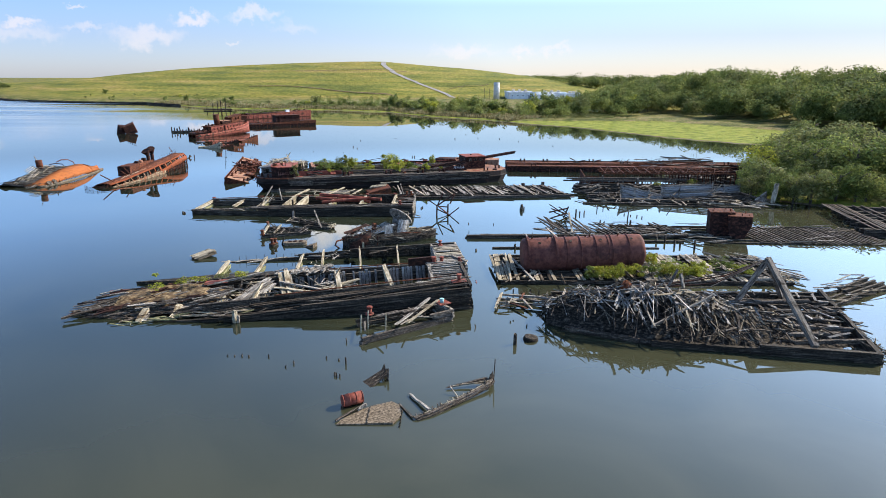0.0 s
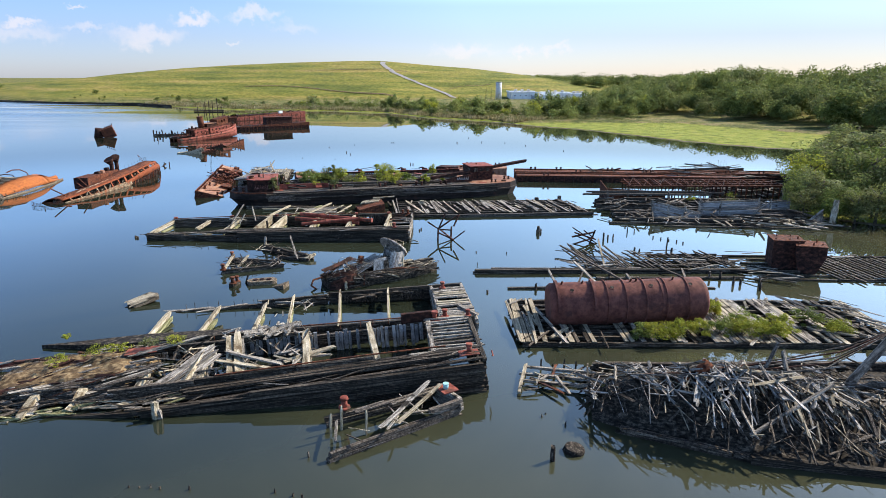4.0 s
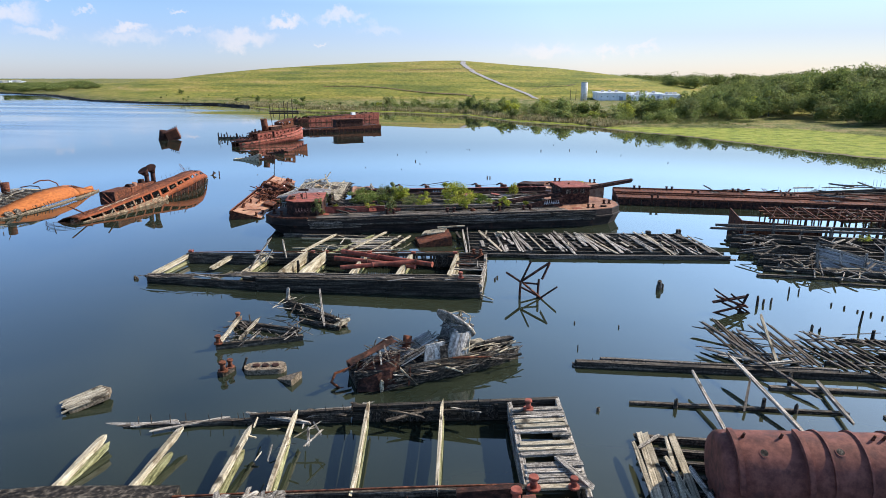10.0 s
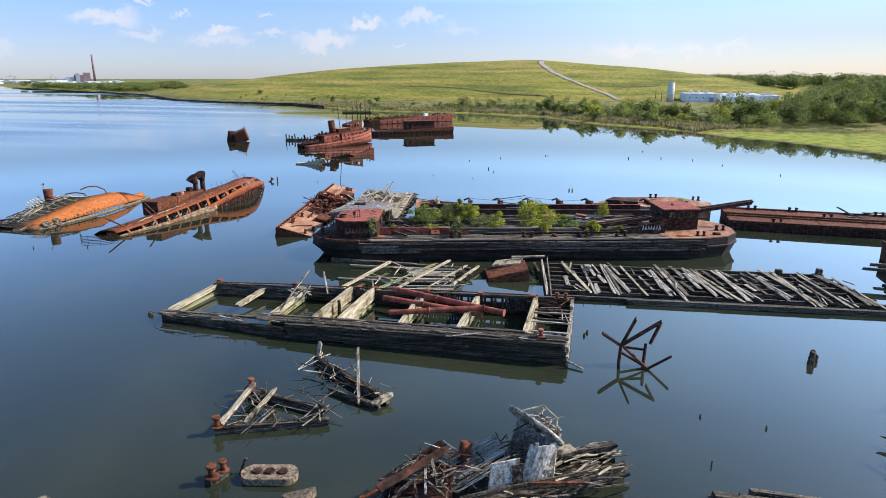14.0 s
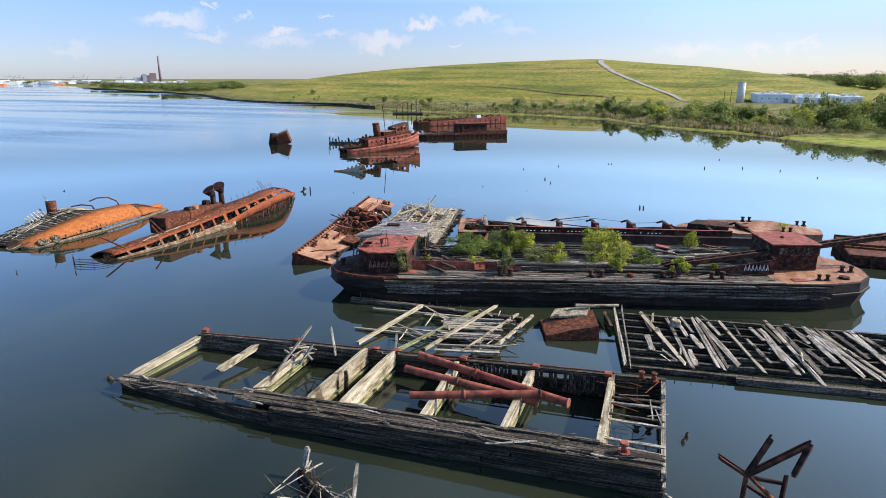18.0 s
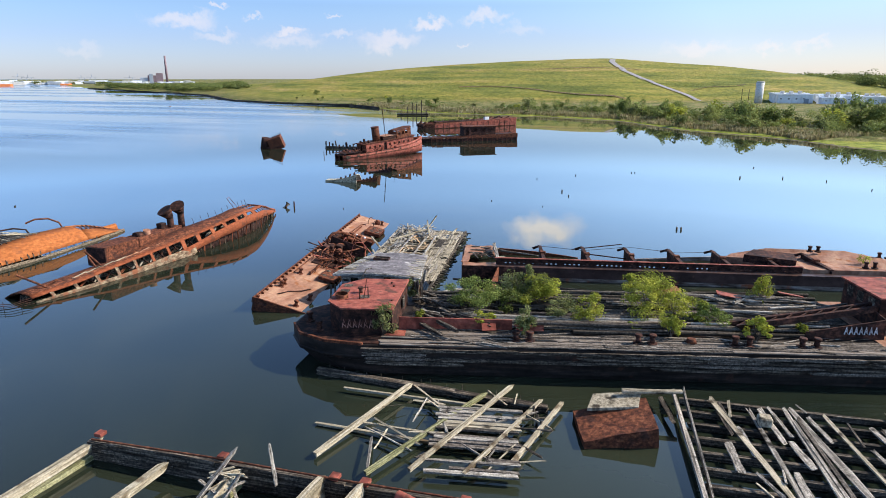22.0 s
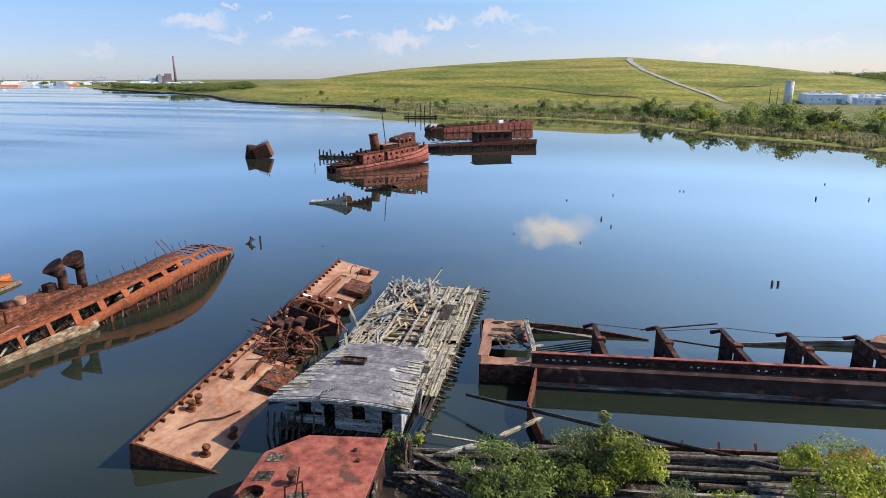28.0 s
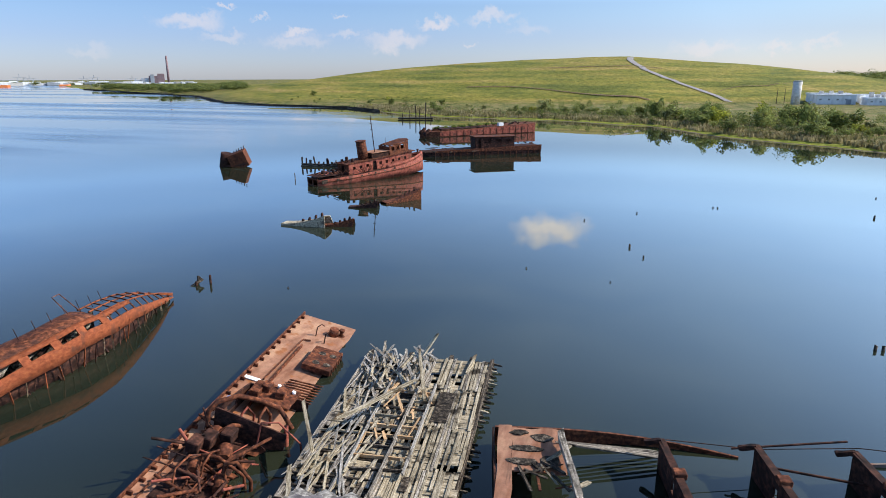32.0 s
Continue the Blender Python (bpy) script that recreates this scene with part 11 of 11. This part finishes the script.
def barge_plants():
    u, v = Vector((0.962, 0.272)), Vector((-0.272, 0.962))

    def on_barge(a, b):
        p = Vector((-37.5, 105.5)) + u * a + v * b
        return p.x, p.y

    for i, (a, b, r, h, m, lab) in enumerate((
            (7.6, -4.6, 1.0, 2.2, leaf_olive, "grey-green shrub growing beside the red deckhouse"),
            (10.2, -2.0, 0.5, 0.9, leaf_yellow, "small yellow-green seedling on the barge"),
            (14.4, 0.8, 2.3, 2.4, leaf_green, "dense green shrub growing among the logs"),
            (16.6, 1.6, 1.6, 2.0, leaf_green, "dense green shrub growing among the logs"),
            (18.6, 3.2, 1.8, 3.2, leaf_olive, "tall thin olive shrub on the log barge"),
            (20.0, 2.6, 2.0, 2.6, leaf_yellow, "bright yellow-green shrub on the log barge"),
            (15.4, -2.2, 0.9, 1.1, leaf_yellow, "low yellow-green bush on the log barge"),
            (18.5, -4.2, 0.8, 2.0, leaf_olive, "slender grey-green shrub on the side deck"),
            (21.6, -0.6, 1.9, 1.6, leaf_olive, "olive bush among dark logs"),
            (23.6, -1.0, 1.2, 1.9, leaf_yellow, "yellow-green bush among dark logs"),
            (28.8, 0.6, 2.5, 3.0, leaf_yellow, "large yellow-green shrub on the log barge"),
            (31.0, 0.2, 2.0, 2.1, leaf_yellow, "spreading yellow-green shrub on the log barge"),
            (29.4, -3.6, 0.9, 1.8, leaf_yellow, "yellow-green sapling by the side deck"),
            (26.8, -2.8, 0.5, 0.8, leaf_yellow, "tiny yellow-green weed on the barge"),
            (33.2, -1.2, 1.5, 1.5, leaf_green, "green bush among driftwood"),
            (35.6, -4.0, 1.1, 1.8, leaf_yellow, "yellow-green sapling by the side deck"),
            (39.4, -2.6, 0.5, 0.8, leaf_yellow, "tiny yellow-green weed on the barge"),
            (39.0, 3.8, 0.9, 2.4, leaf_yellow, "thin yellow-green sapling near the crane cab"),
            (28.4, 4.4, 0.5, 1.2, leaf_olive, "thin olive weed on the log pile"),
            (9.0, 3.6, 0.7, 1.8, leaf_olive, "thin olive shrub behind the deckhouse"))):
        x, y = on_barge(a, b)
        z = 2.52
        shrub(x, y, z, r * 1.15, h * 1.1, m, lab, "shrub", i, 0.085, int(950 * r * h / 1.2) + 500, "shrubs on the log barge", rz=i * 40)
    # green weeds on the tank raft and mounds on the pair
    k = 0
    for x, y, r, h in ((16.8, 43.8, 1.1, 0.7), (18.4, 43.6, 1.2, 0.9), (20.2, 43.9, 1.3, 1.0), (22.0, 44.2, 1.2, 0.9), (23.8, 44.2, 1.4, 1.0), (25.8, 44.0, 1.3, 1.0), (27.6, 44.3, 1.4, 0.9), (29.2, 44.0, 1.1, 0.8), (26.6, 45.8, 1.0, 0.7), (25.6, 49.0, 0.8, 0.9), (24.9, 50.0, 0.6, 0.8), (30.0, 45.8, 0.7, 0.5), (33.0, 46.4, 0.8, 0.6), (34.2, 44.4, 0.7, 0.5)):
        shrub(x + 1.2, y, 0.45, r * 1.2, h * 1.5, leaf_yellow if k % 4 else leaf_green, "low bright green salt-marsh weed on rotten decking", "weed_clump", 50 + k % 4, 0.075, 2200, "weeds on the tank raft", "weed", k * 37.0)
        k += 1
    for x, y, z, r, h, m in ((-26.2, 37.6, 1.75, 1.0, 0.5, leaf_yellow), (-24.6, 38.0, 1.75, 1.1, 0.55, leaf_yellow), (-22.4, 38.6, 1.9, 1.0, 0.5, leaf_olive), (-20.6, 39.0, 2.0, 0.9, 0.5, leaf_yellow), (-28.4, 36.2, 1.5, 0.9, 0.45, leaf_yellow), (-31.0, 42.2, 0.95, 0.5, 0.3, leaf_yellow),
                             (12.2, 33.0, 0.9, 0.6, 0.6, leaf_yellow), (13.6, 31.6, 1.0, 0.5, 0.5, leaf_yellow), (46, 104, 0.9, 1.3, 1.0, leaf_yellow), (52, 101, 1.0, 1.5, 1.3, leaf_olive), (50, 112, 1.0, 1.5, 1.6, leaf_olive), (55, 108, 0.8, 1.6, 1.2, leaf_yellow), (12, 140, 1.9, 0.9, 0.8, leaf_yellow), (-33.2, 117.6, 0.7, 0.5, 1.0, leaf_olive), (-30.6, 116.2, 0.6, 0.4, 0.7, leaf_yellow)):
        shrub(x, y, z, r, h, m, "yellow-green weed patch growing on wreck timbers", "weed_clump", 60 + k % 3, 0.06, 600, "weeds on the wrecks", "weed", k * 31.0)
        k += 1
    for i in range(8):
        x, y = -104.5 + 2.4 * i, 321 + 2.7 * i
        shrub(x, y, 2.5 + 0.1 * i, 1.5, 1.0, leaf_green, "green weeds growing along a far barge deck", "weed_clump", 70 + i % 2, 0.25, 300, "weeds on the far barge", "weed", i * 50.0)


barge_plants()


TREES = {}


def tree(x, y, height, spread, mat, label, seed=0, leaf=0.5, n=900, group="", name="tree"):
    key = (mat.name, seed, leaf, n)
    if key not in TREES:
        r = random.Random(seed + 100)
        bm = bmesh.new()
        limbs(bm, r, 10.0, 4.0, 0.28)
        trunk = bpy.data.meshes.new("trunk")
        bm.to_mesh(trunk)
        bm.free()
        trunk.materials.append(bark)
        v, f = leaf_cloud(r, n, (0, 0, 5.2), 4.5, leaf, 1.08, 0.45, 19, 0.6, (0.2, 0.52), 0.85)
        for p in v:
            if p.z < 0.4:
                p.z = 0.4 + r.random()
        TREES[key] = (trunk, mesh_of("crown", v, f, mat))
    ob = new(name)
    k = height / 10.0
    ob.matrix_basis = Matrix.LocRotScale((x, y, float(ground_height(x, y)) - 0.1), Euler((0, 0, seed * 1.3 + x * 0.37)), (spread / 4.0, spread / 4.0, k))
    tagged(ob, label, "tree", group)
    for nm, me in zip(("trunk", "crown"), TREES[key]):
        o = new(nm, me)
        o.parent = ob
    return ob


def shore_trees():
    r = random.Random(21)
    # bushes on the near bank
    for i in range(70):
        x, y = r.uniform(63, 108), r.uniform(86, 152)
        if float(edge_distance(SHORE, np.array([x]), np.array([y]))[0]) < 1.5:
            continue
        h = r.uniform(4.0, 7.5) + 0.14 * (x - 62)
        tree(x, y, h, h * r.uniform(0.45, 0.65), r.choice([leaf_olive, leaf_green, leaf_dark, leaf_mid, leaf_olive]), r.choice(["leafy green bank tree with a rounded uneven crown", "olive-green willow-like tree on the bank", "yellow-green young tree on the bank"]),
             i % 5, 0.26, 2400, "trees on the near bank")
    for x, y, h, m in ((61.5, 95, 5, leaf_olive), (64, 91.5, 5.5, leaf_green), (67, 90, 6, leaf_olive), (70, 89.5, 7, leaf_olive), (78, 89, 7, leaf_mid), (63, 99, 6, leaf_mid), (64, 98, 5, leaf_olive), (66, 93, 4.5, leaf_dark), (68, 104, 7, leaf_green), (71, 92, 6, leaf_mid), (75, 90, 7, leaf_green), (80, 89, 7.5, leaf_mid), (86, 86, 8, leaf_green), (72, 112, 9, leaf_yellow), (78, 104, 10, leaf_green), (84, 100, 11, leaf_mid), (92, 98, 12, leaf_green), (98, 92, 11, leaf_mid)):
        tree(x, y, h, h * 0.5, m, "dense bushy tree at the water's edge", int(x) % 5, 0.26, 2400, "trees on the near bank")
    # scattered trees and scrub along the far shore
    count = 0
    for i in range(900):
        a = radians(r.uniform(-34, 15))
        base = 350 + 190 * abs(math.sin(a * 1.2 - 0.05))
        d = r.uniform(280, 600)
        x, y = math.sin(a) * d, 60 + math.cos(a) * d
        e = float(edge_distance(SHORE, np.array([x]), np.array([y]))[0])
        if e < 4 or e > 60 or float(edge_distance(MARSH, np.array([x]), np.array([y]))[0]) > -6:
            continue
        dense = 1.0 if math.degrees(a) > -15 else 0.35
        if r.random() > dense:
            continue
        if abs(x - 60) < 55 and 585 < y:
            continue
        h = r.uniform(2.0, 4.5) if r.random() < 0.72 else r.uniform(5, 9.5)
        if math.degrees(a) < -16:
            h *= 0.7
        m = r.choice([leaf_mid, leaf_mid, leaf_dark, leaf_olive, leaf_yellow if r.random() < 0.35 else leaf_mid])
        tree(x, y, h, h * r.uniform(0.4, 0.75), m, r.choice(["green shoreline tree before the hill", "low scrubby shoreline bush", "leafy tree among reeds on the far shore"]), i % 6, 0.6, 500, "trees along the far shore")
        count += 1
    # taller poplars and yellow tree before the works
    for x, y, h, m in ((25, 372, 12, leaf_mid), (-30, 425, 11, leaf_mid), (-6, 392, 8, leaf_yellow), (-10, 398, 10, leaf_mid), (60, 372, 13, leaf_mid), (70, 380, 14, leaf_mid), (80, 368, 12, leaf_yellow), (92, 376, 15, leaf_mid), (104, 368, 14, leaf_mid), (112, 380, 13, leaf_dark), (120, 366, 12, leaf_yellow), (132, 372, 15, leaf_mid)):
        tree(x, y, h, h * 0.32, m, "tall slender green shore tree", int(abs(x)) % 6, 0.6, 700, "trees along the far shore")


shore_trees()


def woods():
    """The wooded slope on the right and the far belts of trees, joined."""
    r = random.Random(33)
    base = []
    for k in range(5):
        q = random.Random(200 + k)
        v, f = leaf_cloud(q, 1150, (0, 0, 5.4), 4.6, 0.38, 0.95, 0.72, 13, 0.5)
        base.append((np.array([tuple(p) for p in v]), np.array(f)))

    def belt(name, spots, mat, label):
        vs, fs, n = [], [], 0
        for x, y, z, h, w in spots:
            bv, bf = base[r.randrange(5)]
            a = r.uniform(0, 6.28)
            c, s = math.cos(a), math.sin(a)
            p = bv * np.array([w / 4.4, w / 4.4, h / 10.0])
            p = np.stack([p[:, 0] * c - p[:, 1] * s + x, p[:, 0] * s + p[:, 1] * c + y, p[:, 2] + z], 1)
            vs.append(p)
            fs.append(bf + n)
            n += len(p)
        me = bpy.data.meshes.new(name)
        me.from_pydata(np.concatenate(vs).tolist(), [], np.concatenate(fs).tolist())
        me.materials.append(mat)
        tagged(new(name, me), label, "woodland", kind="stuff")

    spots = []
    tries = 0
    while len(spots) < 620 and tries < 9000:
        tries += 1
        x, y = r.uniform(70, 420), r.uniform(200, 620)
        e = float(edge_distance(WOODS, np.array([x]), np.array([y]))[0])
        if e < 1 or e > 120 or (x < 165 and 585 < y < 670):
            continue
        if e > 40 and r.random() < 0.5:
            continue
        h = r.uniform(11, 22) * (0.6 + 0.4 * min(1.0, max(0.0, (x - 100) / 90)))
        spots.append((x, y, float(ground_height(x, y)) - 0.3, h, h * r.uniform(0.32, 0.5)))
    k = len(spots) // 5
    belt("broadleaf_wood", spots[:2 * k], leaf_dark, "dense dark green broadleaf wood on a low slope")
    belt("broadleaf_wood", spots[2 * k:4 * k], leaf_mid, "lighter green trees through the wood")
    belt("broadleaf_wood", spots[4 * k:], leaf_olive, "olive and yellowing trees through the wood")
    far = []
    for i in range(480):
        a = radians(r.uniform(-52, -36.5))
        d = r.uniform(930, 1420)
        x, y = math.sin(a) * d, 60 + math.cos(a) * d
        if float(edge_distance(SHORE, np.array([x]), np.array([y]))[0]) < 10:
            continue
        far.append((x, y, float(ground_height(x, y)), r.uniform(5.5, 11), r.uniform(6, 11)))
    for i in range(150):
        a = radians(r.uniform(-59, -44))
        d = r.uniform(2050, 2300)
        far.append((math.sin(a) * d, 60 + math.cos(a) * d, 1.0, r.uniform(4, 9), r.uniform(12, 20)))
    for i in range(260):
        a = radians(r.uniform(8, 48))
        d = r.uniform(750, 1300)
        x, y = math.sin(a) * d, 60 + math.cos(a) * d
        far.append((x, y, 8.0, r.uniform(14, 22), r.uniform(10, 16)))
    belt("distant_wood", far, leaf_dark, "distant belt of dark trees on the horizon")
    low_spots, tall_spots = [], []
    q = np.random.default_rng(5)
    aa, dd, pick = np.radians(q.uniform(-33, 22, 6000)), q.uniform(190, 560, 6000), q.random(6000)
    xs, ys = np.sin(aa) * dd, 60 + np.cos(aa) * dd
    es, ms, zs = edge_distance(SHORE, xs, ys), edge_distance(MARSH, xs, ys), ground_height(xs, ys)
    for a, x, y, e, m, z, luck in zip(aa.tolist(), xs.tolist(), ys.tolist(), es.tolist(), ms.tolist(), zs.tolist(), pick.tolist()):
        right = a > radians(-14)
        if e < 5 or e > 75 or m > -5 or (abs(x - 100) < 70 and y > 580) or luck > (0.75 if right else 0.4) * (1.0 if e > 12 else 0.35):
            continue
        if right and e > 20 and r.random() < 0.12:
            tall_spots.append((x, y, z - 0.3, r.uniform(5, 10), r.uniform(2.2, 4.2)))
        else:
            h = r.uniform(1.0, 2.6) * (1.0 if right else 0.75)
            low_spots.append((x, y, z - 0.3, h, h * r.uniform(0.7, 1.5)))
    base = [(bv[:1400], bf[:350]) for bv, bf in base]
    belt("shore_scrub", low_spots[::2], leaf_dark, "low dark green scrub along the far shore")
    belt("shore_scrub", low_spots[1::2], leaf_olive, "low olive and tan scrub along the far shore")
    belt("shore_scrub", tall_spots, leaf_mid, "young green trees standing in the shore scrub")
    # reeds at the edge of the shore
    vs, fs = [], []
    for i in range(9000):
        j = r.randrange(9, 16)
        (x0, y0), (x1, y1) = SHORE[j], SHORE[j + 1]
        s = r.random()
        off = abs(r.gauss(0, 14)) + 3.5
        nx, ny = -(y1 - y0), (x1 - x0)
        L = math.hypot(nx, ny)
        x, y = x0 + (x1 - x0) * s + nx / L * off, y0 + (y1 - y0) * s + ny / L * off
        if float(edge_distance(SHORE, np.array([x]), np.array([y]))[0]) < 2:
            continue
        z = float(ground_height(x, y))
        h, w, a = r.uniform(0.5, 1.5), r.uniform(0.15, 0.45), r.uniform(0, 3.14)
        c, sn = math.cos(a) * w, math.sin(a) * w
        k = len(vs)
        vs += [(x - c, y - sn, z - 0.1), (x + c, y + sn, z - 0.1), (x + c * 0.6, y + sn * 0.6, z + h), (x - c * 0.6, y - sn * 0.6, z + h)]
        fs.append((k, k + 1, k + 2, k + 3))
    me = bpy.data.meshes.new("reeds")
    me.from_pydata(vs, [], fs)
    me.materials.append(reed_leaf)
    tagged(new("reeds", me), "tan and olive reeds fringing the far shore", "reeds", kind="stuff")


reed_leaf = leaf_material("dry_reeds", [(0.17, 0.16, 0.06), (0.30, 0.25, 0.12), (0.40, 0.34, 0.19)], 0.1)
woods()
